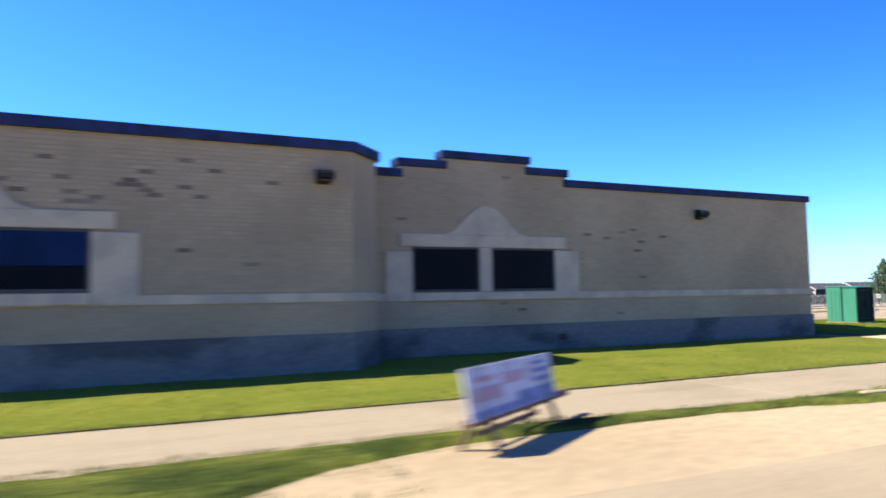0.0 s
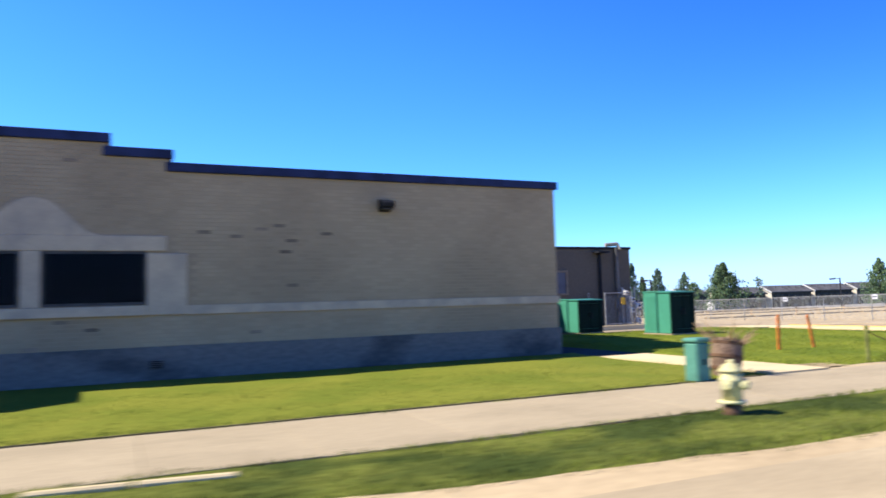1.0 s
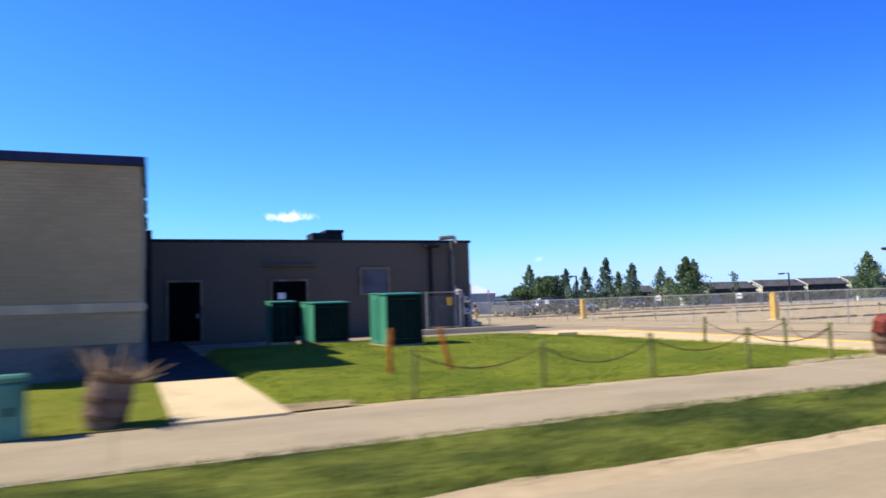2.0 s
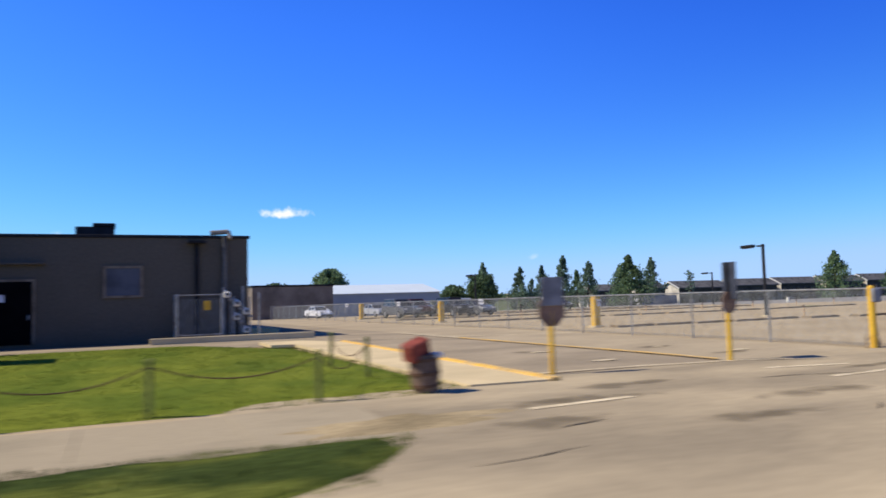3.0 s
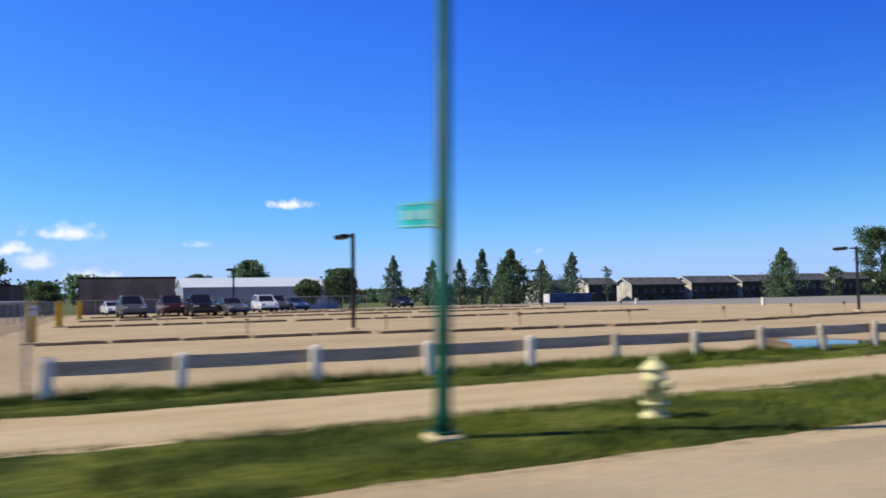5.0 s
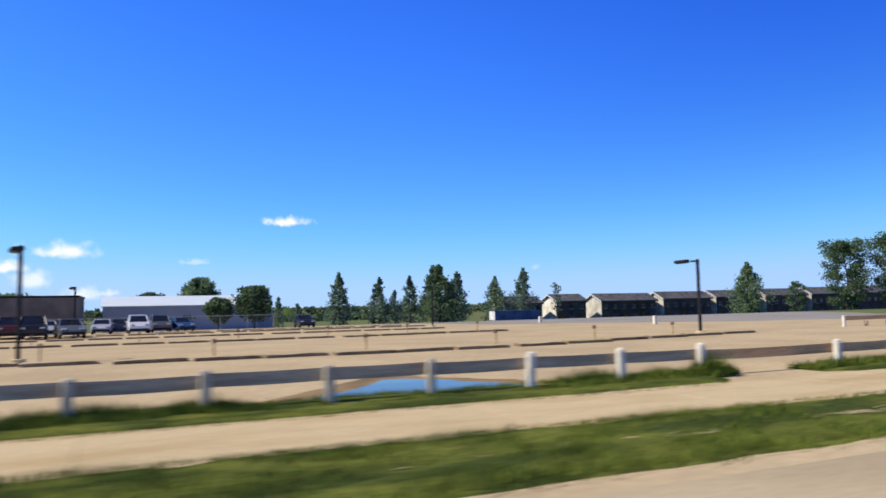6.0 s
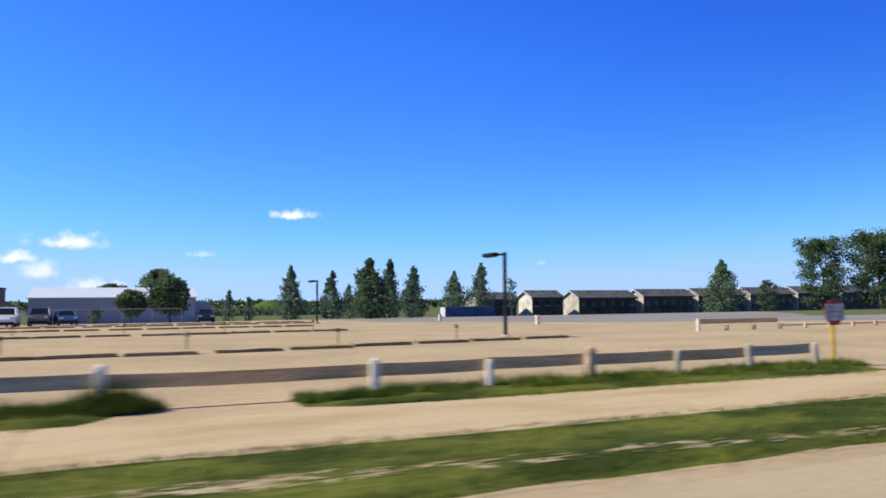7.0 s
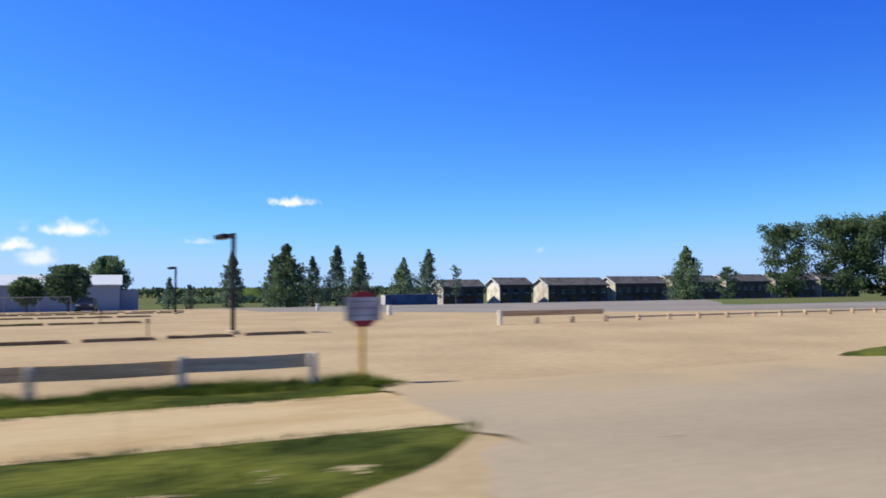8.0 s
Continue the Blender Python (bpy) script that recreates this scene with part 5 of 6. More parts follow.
# long printed board leaning on a low wooden trestle by the road
sb = thing("trestle_sign", pose(-40.76, 7.36, 0.03, 0, 0, 34), "long white, blue and red advertising board on a low wooden trestle", "sign board")
for x in (-0.80, 0.86):
    for s in (-1, 1):
        part("leg", B(-0.045, 0.045, -0.02, 0.02, -0.05, 0.42, bevel=0.006, m=pose(x, s * 0.22, 0.0, s * 24, 0, 0)), BARRELM, sb, "brown wooden leg")
part("beam", B(-1.12, 1.68, -0.045, 0.045, 0.24, 0.33, bevel=0.008), BARRELM, sb, "brown wooden beam")
part("brace", B(-0.80, 0.86, 0.05, 0.08, 0.10, 0.16), BARRELM, sb)
M = pose(0, -0.06, 0.30, -10, 0, 0)
face = part("board", B(-1.14, 1.14, -0.02, 0.02, 0, 0.55, bevel=0.006, m=M), BOARDWHITE, sb, "faded white printed board")
for x0, x1, z0, z1, mt in ((-1.12, 1.12, 0.01, 0.09, FADEBLUE), (0.05, 1.12, 0.094, 0.18, FADEBLUE), (-0.95, -0.35, 0.18, 0.32, FADERED), (-0.30, 0.25, 0.30, 0.42, FADERED), (0.55, 1.0, 0.24, 0.29, FADEBLUE), (0.55, 1.05, 0.34, 0.39, FADEBLUE), (0.55, 0.95, 0.44, 0.48, FADEBLUE), (-0.95, -0.5, 0.38, 0.43, FADERED)):
    part("printed_bar", B(x0, x1, -0.028, -0.022, z0, z1, m=M), mt, face)


# ---- signs and bollards at the driveway ----
def octagon(r, z, y0, y1):
    bm = bmesh.new()
    prism(bm, [(r * math.cos(radians(22.5 + 45 * k)), z + r * math.sin(radians(22.5 + 45 * k))) for k in range(8)], y0, y1, "y")
    return bm


def gate_sign(x, y, turn, top, label, extra=0):
    t = thing("gate_sign", pose(x, y, 0, 0, 0, turn), label, "sign post", "signs at the driveway")
    part("post", lathe(bmesh.new(), [(0.052, -0.05), (0.052, 1.22), (0.04, 1.25)], 12), YELLOW, t, "yellow steel post")
    part("upright", B(-0.03, 0.03, -0.02, 0.02, 1.2, top), DARKMETAL, t)
    part("octagon_plate", octagon(0.36 if not extra else 0.25, 1.26, -0.05, -0.025), SIGNBROWN, t, "brown back of an octagonal sign")
    part("upper_plate", B(-0.29, 0.29, -0.075, -0.052, 1.32, top, bevel=0.008, m=pose(0, 0, 0, 0, 0, extra)), SIGNDARK if extra else SIGNGREY, t, "dark blue-grey plate" if extra else "grey plate")
    return t


gate_sign(-3.86, 11.95, 10, 1.88, "octagonal sign on a yellow post beside the driveway")
gate_sign(0.62, 11.8, 8, 2.14, "octagonal sign with a crosswise plate on a yellow post", 64)
bp = thing("gate_post", pose(5.5, 11.9, 0), "yellow gate post with grey control box", "bollard")
part("post", lathe(bmesh.new(), [(0.085, -0.05), (0.085, 1.48), (0.06, 1.53), (0.02, 1.54)], 14), YELLOW, bp)
part("control_box", B(-0.13, 0.13, -0.18, -0.07, 1.12, 1.46, bevel=0.02), SIGNGREY, bp, "grey control box")


db = thing("dry_brush", pose(6.0, 12.1, 0), "ragged dry brown brush caught at the fence's foot", "brush")
rng = random.Random(9)
bm = bmesh.new()
for k in range(45):
    a, l = rng.uniform(0, 6.28), rng.uniform(0.2, 0.8)
    s = Vector((rng.gauss(-0.22, 0.10), rng.uniform(-0.08, 0.08), -0.02))
    tube(bm, s, s + Vector((math.cos(a) * l * 0.25, math.sin(a) * l * 0.2, l * rng.uniform(0.6, 1.0))), 0.011, 0.004, 4)
part("twig_mass", bm, TWIG, db)


def pillar(x, y, h=1.45, w=0.34):
    t = thing("yellow_pillar", pose(x, y, gz(y)), "square yellow painted concrete pillar ending a parking row", "bollard", "yellow pillars at the parking rows")
    part("shaft", B(-w / 2, w / 2, -w / 2, w / 2, -0.05, h - 0.06, bevel=0.03), YELLOW, t)
    bm = bmesh.new()
    prism(bm, [(-w / 2 + 0.02, h - 0.058), (w / 2 - 0.02, h - 0.058), (0.05, h), (-0.05, h)], -w / 2 + 0.02, w / 2 - 0.02, "y")
    part("top", bm, YELLOW, t)
    part("footing", B(-w / 2 - 0.12, w / 2 + 0.12, -w / 2 - 0.12, w / 2 + 0.12, -0.05, 0.06, bevel=0.02), CONC, t)


for x, y in ((8.9, 27.9), (8.5, 44.8), (8.6, 62.8)):
    pillar(x, y)
pp = thing("pillar_plate", pose(8.98, 27.72, gz(27.9) + 1.1), "small white plate fixed to a yellow pillar", "notice")
part("plate", B(-0.10, 0.10, -0.012, 0.012, -0.14, 0.20, bevel=0.004), SIGNWHITE, pp)
part("grey_bar", B(-0.07, 0.07, -0.017, -0.0125, 0.04, 0.09), INKM, pp)

# green pole with a street sign
gp = thing("green_pole", pose(14.82, 6.9, 0.02, 0, 1.0, 0), "tall dark green steel pole with a teal street sign", "street pole")
part("footing", B(-0.17, 0.17, -0.17, 0.17, -0.05, 0.07, bevel=0.03), CONC, gp, "pale concrete footing")
part("shaft", lathe(bmesh.new(), [(0.10, 0.072), (0.10, 0.30), (0.088, 0.34), (0.062, 8.2)], 16), POLEG, gp, smooth=True)
part("base_plate", B(-0.13, 0.13, -0.13, 0.13, 0.072, 0.10, bevel=0.005), POLEG, gp)
TURN = pose(0, 0, 0, 0, 0, -53)
part("bracket", B(-0.12, -0.05, -0.03, 0.03, 2.2, 2.52, m=TURN), GALV, gp)
ss = part("street_sign", B(-0.55, -0.10, -0.012, 0.012, 2.22, 2.50, bevel=0.004, m=TURN), TEAL, gp, "teal street sign")
for z in (2.235, 2.475):
    part("border", B(-0.54, -0.11, -0.0165, -0.0125, z, z + 0.014, m=TURN), PALETEAL, ss)
for x0, x1 in ((-0.50, -0.41), (-0.38, -0.31), (-0.28, -0.16)):
    part("pale_bar", B(x0, x1, -0.0165, -0.0125, 2.31, 2.41, m=TURN), PALETEAL, ss)

# no-entry style notice at the second entrance
ns = thing("notice_sign", pose(50.06, 11.92, 0), "red octagonal sign with a dull white board on a yellow post", "sign post")
part("post", lathe(bmesh.new(), [(0.044, -0.05), (0.044, 1.0), (0.036, 1.02), (0.036, 1.50)], 12), YELLOW, ns)
oc = part("octagon_plate", octagon(0.32, 1.22, -0.075, -0.05), SIGNRED, ns, "red octagonal plate")
nb = part("board", B(-0.31, 0.31, -0.081, -0.077, 1.03, 1.42, bevel=0.001), DULLWHITE, oc, "dull white board across the plate")
for z, a in ((1.33, 0.22), (1.22, 0.27), (1.10, 0.24)):
    part("grey_bar", B(-a, a, -0.087, -0.083, z, z + 0.032), FADEINK, oc)

# ---- white post fence ----
white_fence = thing("white_fence", pose(0, 0, 0), "low fence of white posts with one weathered grey and brown plank", "fence")
POSTS = [(10.75, 0.101, 0.60), (12.6, 0.086, 0.58), (14.75, 0.086, 0.60), (16.8, 0.086, 0.58), (18.9, 0.086, 0.60), (20.9, 0.078, 0.58), (22.75, 0.086, 0.58), (24.65, 0.086, 0.60), (26.6, 0.086, 0.58),
         (28.4, 0.078, 0.60), (30.4, 0.086, 0.62), (32.5, 0.086, 0.60), (34.6, 0.086, 0.62), (38.75, 0.086, 0.60), (40.9, 0.070, 0.50), (43.05, 0.101, 0.66), (45.2, 0.062, 0.52), (47.2, 0.080, 0.58), (49.18, 0.070, 0.55)]
for i, (x, r, h) in enumerate(POSTS):
    h += 0.05 if x < 38 else 0.0
    r *= 0.9
    y = 11.95 - (0.25 if x > 22 else 0.0)
    bm = bmesh.new()
    box(bm, -r, r, -r, r, -0.08, h - 0.05, bevel=0.02)
    lathe(bm, [(r * 1.1, h - 0.05), (r * 0.95, h - 0.01), (r * 0.4, h + 0.015)], 8)
    bmesh.ops.transform(bm, matrix=pose(x, y, 0.0, 2.2 * math.sin(i * 2.1), 2.6 * math.sin(i * 1.3 + 1), 4 * math.sin(i)), verts=bm.verts)
    part("post", bm, TANPOST if 42 < x < 43.5 else GREYPOST if 20 < x < 29.5 or x > 44.5 else WHITEP, white_fence, "worn tan wooden post" if 42 < x < 43.5 else "")
for i, ((xa, ra, ha), (xb, rb, hb)) in enumerate(zip(POSTS, POSTS[1:])):
    ya, yb = (11.95 - (0.25 if x > 22 else 0.0) + 0.15 for x in (xa, xb))
    bm = bmesh.new()
    n = 6
    for k in range(n + 1):
        u = k / n
        x, y = xa + (xb - xa) * u, ya + (yb - ya) * u
        dz = -0.012 * math.sin(math.pi * u) + 0.012 * math.sin(i * 1.9) + float(np.interp(x, (30, 36), (0.095, 0.035)))
        ring = [bm.verts.new((x, y + dy, z + dz)) for dy, z in ((-0.03, 0.27), (0.03, 0.27), (0.03, 0.485), (-0.03, 0.485))]
        if k:
            for q in range(4):
                bm.faces.new((prev[q], prev[(q + 1) % 4], ring[(q + 1) % 4], ring[q]))
        else:
            bm.faces.new(ring)
        prev = ring
    bm.faces.new(list(reversed(prev)))
    part("rail", bm, GREYWOOD if xb < 34.8 or xa > 46 else BROWNWOOD, white_fence, "grey weathered plank" if xb < 34.8 else "brown weathered plank")

# low barrier of white posts across the lot
bar = thing("lot_barrier", pose(0, 0, 0), "row of low white posts with a dark plank across the lot", "barrier")
for i in range(26):
    x, y = 61.7 + 1.92 * i, 28.6
    h = 0.62 if i == 0 else 0.28
    part("post", B(x - 0.08, x + 0.08, y - 0.08, y + 0.08, gz(y) - 0.08, gz(y) + h, bevel=0.02), WHITEP if i == 0 else TANPOST, bar)
part("rail", B(61.8, 67.4, 28.71, 28.77, gz(28.6) + 0.34, gz(28.6) + 0.58), BROWNWOOD, bar, "dark weathered plank")
part("low_rail", B(67.6, 110, 28.71, 28.75, gz(28.6) + 0.12, gz(28.6) + 0.20), GREYWOOD, bar, "grey low plank")
for x, y in ((62.6, 45.8), (61.6, 61.5)):
    t = thing("white_post", pose(x, y, gz(y)), "stout white painted marker post", "post", "white marker posts")
    part("shaft", B(-0.14, 0.14, -0.14, 0.14, -0.06, 0.60, bevel=0.03), WHITEP, t)
    part("top", B(-0.15, 0.15, -0.15, 0.15, 0.602, 0.65, bevel=0.02), WHITEP, t)

# ---- chain-link fence ----
link = thing("chain_link_fence", pose(0, 0, 0), "grey galvanised chain-link fence along the driveway", "fence")
FX = 5.55
ys = [12.0 + 3.05 * k for k in range(26)]
for y in ys:
    part("post", tube(bmesh.new(), (FX, y, gz(y) - 0.1), (FX, y, gz(y) + 1.47), 0.027, seg=8), GALV, link)
for a, b in zip(ys, ys[1:]):
    part("top_rail", tube(bmesh.new(), (FX, a, gz(a) + 1.46), (FX, b, gz(b) + 1.46), 0.024, seg=6), GALV, link)
for x in (7.95, 10.5):
    part("post", tube(bmesh.new(), (x, 12.0, -0.1), (x, 12.0, 1.47), 0.03, seg=8), GALV, link)
for a, b in ((5.55, 7.95), (7.95, 10.5)):
    part("top_rail", tube(bmesh.new(), (a, 12.0, 1.46), (b, 12.0, 1.46), 0.024, seg=6), GALV, link)
bm = bmesh.new()
wires(bm, (FX, 12.0), (FX, ys[-1]), 0.04, 1.45, 0.12, 0.0065)
tagged(part("mesh", bm, WIREM, link), kind="stuff")
bm = bmesh.new()
wires(bm, (FX, 12.0), (10.5, 12.0), 0.04, 1.45, 0.10, 0.0026)
tagged(part("mesh", bm, WIREM, link), kind="stuff")
for y in (27.0, 33.0, 45.0, 57.0):
    t = thing("fence_notice", pose(FX - 0.05, y, gz(y) + 1.2, 0, 0, -60), "small white notice wired to the chain-link fence", "notice", "notices on the fence")
    part("plate", B(-0.14, 0.14, -0.01, 0.01, 0, 0.28, bevel=0.004), SIGNWHITE, t)
    part("grey_bar", B(-0.1, 0.1, -0.0155, -0.0105, 0.12, 0.17), INKM, t)
back = thing("back_fence", pose(0, 0, 0), "grey chain-link fence at the back of the lot", "fence")
xs = [5.6 + 3.2 * k for k in range(12)]
for x in xs:
    part("post", tube(bmesh.new(), (x, 90, gz(90) - 0.1), (x, 90, gz(90) + 1.7), 0.04, seg=6), GALV, back)
part("top_rail", tube(bmesh.new(), (xs[0], 90, gz(90) + 1.68), (xs[-1], 90, gz(90) + 1.68), 0.035, seg=6), GALV, back)
tagged(part("mesh", wires(bmesh.new(), (xs[0], 90), (xs[-1], 90), 0.05, 1.66, 0.2, 0.004), WIREM, back), kind="stuff")

# ---- parking rows ----
def stop_mesh(seed, length, weedy):
    bm = bmesh.new()
    n = 10
    prev = None
    for k in range(n + 1):
        u = k / n
        x = -length / 2 + length * u
        e = 0.9 if k in (0, n) else 1.0
        h = (0.092 + 0.025 * noise.noise(Vector((x * 1.2, seed, 0)))) * e
        w = 0.24 + 0.06 * noise.noise(Vector((x * 1.1, seed, 4)))
        ring = [bm.verts.new(p) for p in ((x, -w * 0.8, -0.05), (x, -w * 0.8, h * 0.92), (x, -w * 0.7, h), (x, w * 1.0, h * 1.2), (x, w * 1.3, h * 1.0), (x, w * 1.9, -0.05))]
        if prev:
            for q in range(5):
                f = bm.faces.new((prev[q], ring[q], ring[q + 1], prev[q + 1]))
                f.material_index = 1 if q >= 2 else 0
        else:
            bm.faces.new(ring)
        prev = ring
    bm.faces.new(list(reversed(prev)))
    me = mesh_of("parking_stop", bm, LOGM)
    me.materials.append(WEEDSTOP if weedy else GRAVEL)
    return me


def bow(x):
    return float(np.interp(x, (10, 20, 26, 36, 41, 50), (-0.9, -1.3, -2.9, -3.5, -2.8, -1.0)))


STOPS = [stop_mesh(k * 3.7, 2.14 + 0.05 * (k % 3), k == 4) for k in range(5)]
for row, (y, xa, xb, gap) in enumerate(((27.7, 10.2, 51.6, 2.3), (43.6, 10.1, 48.5, 2.35), (54.6, 10.1, 49, 2.4), (66.0, 10.3, 51, 2.4), (74.0, 28, 51, 2.4))):
    x, k = xa, row
    while x < xb:
        weedy = row == 0 and 39.0 < x < 43.2 or row == 1 and 41 < x < 43.5
        ob = new("parking_stop", STOPS[4 if weedy else k % 4])
        yy = y + 0.12 * math.sin(k * 1.9) + bow(x) * (1.0 if row == 0 else 0.5 if row == 1 else 0.0)
        ob.matrix_basis = pose(x, yy, gz(yy), 0, 0, 2.0 * math.sin(k * 2.7))
        tagged(ob, "weed-grown low kerb ending a parking bay" if weedy else "low crumbling concrete kerb with drifted soil", "parking stop", "kerbs of the parking rows")
        x += gap + (0.35 if k % 6 == 5 else 0.06 * math.sin(k * 3.3)) + (float(np.interp(x, (34, 40, 46), (0.0, 0.2, 0.3))) if row == 0 else 0.0)
        k += 1


def plug_post(x, y, h=0.72):
    t = thing("plug_post", pose(x, y, gz(y)), "thin brown post with a small socket box", "socket post", "socket posts of the parking rows")
    part("stem", B(-0.028, 0.028, -0.028, 0.028, -0.05, h - 0.2), BROWNWOOD, t)
    part("socket_box", B(-0.055, 0.055, -0.05, 0.05, h - 0.198, h - 0.05, bevel=0.01), BARRELM, t)


for k in range(7):
    plug_post(15.9 + 5.2 * k, 28.1 + bow(15.9 + 5.2 * k))
    plug_post(14.0 + 5.2 * k, 44.0 + 0.5 * bow(14.0 + 5.2 * k))


def lot_lamp(x, y, h, turn=0):
    t = thing("lot_lamp", pose(x, y, gz(y), 0, 0, turn), "dark square parking lot lamp on a slim pole", "street lamp", "parking lot lamps")
    part("pole", B(-0.065, 0.065, -0.065, 0.065, 0.12, h, bevel=0.012), DARKMETAL, t)
    part("footing", lathe(bmesh.new(), [(0.24, -0.08), (0.24, 0.11), (0.20, 0.13)], 12), CONC, t)
    part("arm", B(-0.35, -0.066, -0.03, 0.03, h - 0.14, h - 0.05), DARKMETAL, t)
    hd = part("head", B(-1.0, -0.3, -0.2, 0.2, h - 0.12, h + 0.03, bevel=0.025, m=pose(0, 0, 0, 0, -3)), DARKMETAL, t, "dark shoebox lamp head")
    part("lens", B(-0.92, -0.38, -0.15, 0.15, h - 0.15, h - 0.122, m=pose(0, 0, 0, 0, -3)), DIMLENS, hd)


lot_lamp(20.3, 28.2, 3.98, -75)
lot_lamp(50.05, 27.8, 3.74, -70)
lot_lamp(20.2, 62.6, 3.95, -75)
lot_lamp(50.05, 61.8, 3.78, -70)

# ---- parked cars ----
PAINT = {k: car_paint(k + "_car_paint", c) for k, c in dict(white=(0.75, 0.75, 0.75), silver=(0.42, 0.43, 0.45), black=(0.018, 0.018, 0.022), blue=(0.03, 0.07, 0.17), red=(0.075, 0.02, 0.02), grey=(0.10, 0.105, 0.115)).items()}
SHAPES = {
    # half width; lower body outline; glasshouse outline (x, z)
    "sedan": (0.88, [(-2.3, 0.35), (-2.32, 0.62), (-2.2, 0.92), (-1.55, 0.98), (0.75, 0.95), (1.9, 0.82), (2.28, 0.62), (2.3, 0.32)], [(-1.6, 0.97), (-0.95, 1.40), (0.15, 1.44), (0.95, 0.95)]),
    "suv": (0.94, [(-2.25, 0.42), (-2.3, 0.75), (-2.25, 1.08), (-1.9, 1.12), (1.0, 1.06), (2.05, 0.98), (2.3, 0.75), (2.3, 0.40)], [(-2.18, 1.1), (-1.95, 1.68), (0.05, 1.74), (0.95, 1.06)]),
}


def car(shape, colour, x, y, turn, label):
    hw, low, top = SHAPES[shape]
    t = thing("parked_car", pose(x, y, gz(y), 0, 0, turn), label, "car", "parked cars")
    bm = bmesh.new()
    rows = []
    for yy, k in ((-hw, 0.0), (-hw * 0.93, 0.05), (0, 0.07), (hw * 0.93, 0.05), (hw, 0.0)):
        ring = []
        for i, (px, pz) in enumerate(low):
            c = 1 - (0.04 if abs(yy) > hw * 0.95 else 0.0)
            ring.append(bm.verts.new((px * c, yy, pz + (k if pz > 0.8 else 0))))
        rows.append(ring)
    for a, b in zip(rows, rows[1:]):
        for i in range(len(low)):
            bm.faces.new((a[i], a[(i + 1) % len(low)], b[(i + 1) % len(low)], b[i]))
    bm.faces.new(list(reversed(rows[0])))
    bm.faces.new(rows[-1])
    part("body", bm, PAINT[colour], t, smooth=False)
    bm = bmesh.new()
    base, crown = hw * 0.92, hw * 0.74
    a = [bm.verts.new((px, -(base if i in (0, 3) else crown), pz)) for i, (px, pz) in enumerate(top)]
    b = [bm.verts.new((px, (base if i in (0, 3) else crown), pz)) for i, (px, pz) in enumerate(top)]
    bm.faces.new(list(reversed(a)))
    bm.faces.new(b)
    for i in range(4):
        bm.faces.new((a[i], a[(i + 1) % 4], b[(i + 1) % 4], b[i]))
    bmesh.ops.recalc_face_normals(bm, faces=bm.faces)
    part("glasshouse", bm, CARGLASS, t, "dark car windows")
    bm = bmesh.new()
    (xa, za), (xb, zb) = top[1], top[2]
    box(bm, xa - 0.06, xb + 0.08, -crown - 0.02, crown + 0.02, min(za, zb) - 0.03, max(za, zb) + 0.035, bevel=0.03)
    for i in (0, 2):
        (p, q), (r, s) = top[i], top[i + 1]
        for sg in (1, -1):
            tube(bm, (p, sg * (base if i == 0 else crown), q), (r, sg * (crown if i == 0 else base), s), 0.045, seg=5)
    for sg in (1, -1):
        tube(bm, (-0.35, sg * base * 0.99, top[0][1]), (-0.4, sg * crown * 1.02, max(za, zb)), 0.04, seg=5)
    part("roof", bm, PAINT[colour], t)
    for wx in (-1.38, 1.42):
        for sg in (1, -1):
            r = 0.33 if shape == "sedan" else 0.37
            wh = part("wheel", lathe(bmesh.new(), [(r - 0.03, -0.10), (r, -0.07), (r, 0.07), (r - 0.03, 0.10)], 16), TYRE, t)
            wh.matrix_basis = pose(wx, sg * (hw - 0.09), r, 90)
            rm = part("rim", lathe(bmesh.new(), [(r * 0.62, -0.112), (r * 0.66, -0.11), (r * 0.66, 0.11), (r * 0.62, 0.112)], 12), RIM, wh)
    zl = 0.68 if shape == "sedan" else 0.80
    for sg in (1, -1):
        part("headlight", B(2.10, 2.28, sg * hw * 0.68 - 0.17, sg * hw * 0.68 + 0.17, zl, zl + 0.14, bevel=0.02), LIGHTLENS, t)
        part("tail_light", B(-2.31, -2.18, sg * hw * 0.76 - 0.12, sg * hw * 0.76 + 0.12, zl + 0.08, zl + 0.28, bevel=0.02), TAILRED, t)
        part("mirror", B(0.6, 0.75, sg * (hw + 0.09) - 0.09, sg * (hw + 0.09) + 0.09, top[3][1], top[3][1] + 0.15, bevel=0.02), PAINT[colour], t)
    part("bumper", B(2.2, 2.36, -hw * 0.9, hw * 0.9, 0.3, 0.52, bevel=0.03), DARKMETAL, t)
    part("bumper", B(-2.38, -2.22, -hw * 0.9, hw * 0.9, 0.32, 0.55, bevel=0.03), DARKMETAL, t)


car("suv", "white", 25.0, 75.0, -88, "white minivan parked in the gravel lot")
car("sedan", "silver", 21.8, 79.5, -92, "silver sedan parked in the gravel lot")
car("suv", "grey", 27.2, 80.0, -88, "dark grey family car parked beside a white van")
car("sedan", "blue", 29.3, 81.0, -78, "dark blue sedan parked at the row's end")
car("sedan", "black", 42.75, 82.2, -93, "black sedan parked alone with its rear to the road")
car("suv", "black", 17.5, 62.0, -86, "black sport utility car parked in the near row")
car("sedan", "grey", 19.9, 62.2, -80, "dark grey sedan parked in the near row")
car("suv", "red", 15.5, 66.5, -85, "dark red sport utility car parked in the row")
car("suv", "grey", 12.3, 62.5, -84, "dark grey sport utility car parked near yellow pillars")
car("sedan", "silver", 16.7, 82.5, -80, "silver sedan parked in the back row")
car("sedan", "white", 10.6, 86.0, -80, "white sedan parked at the back fence")
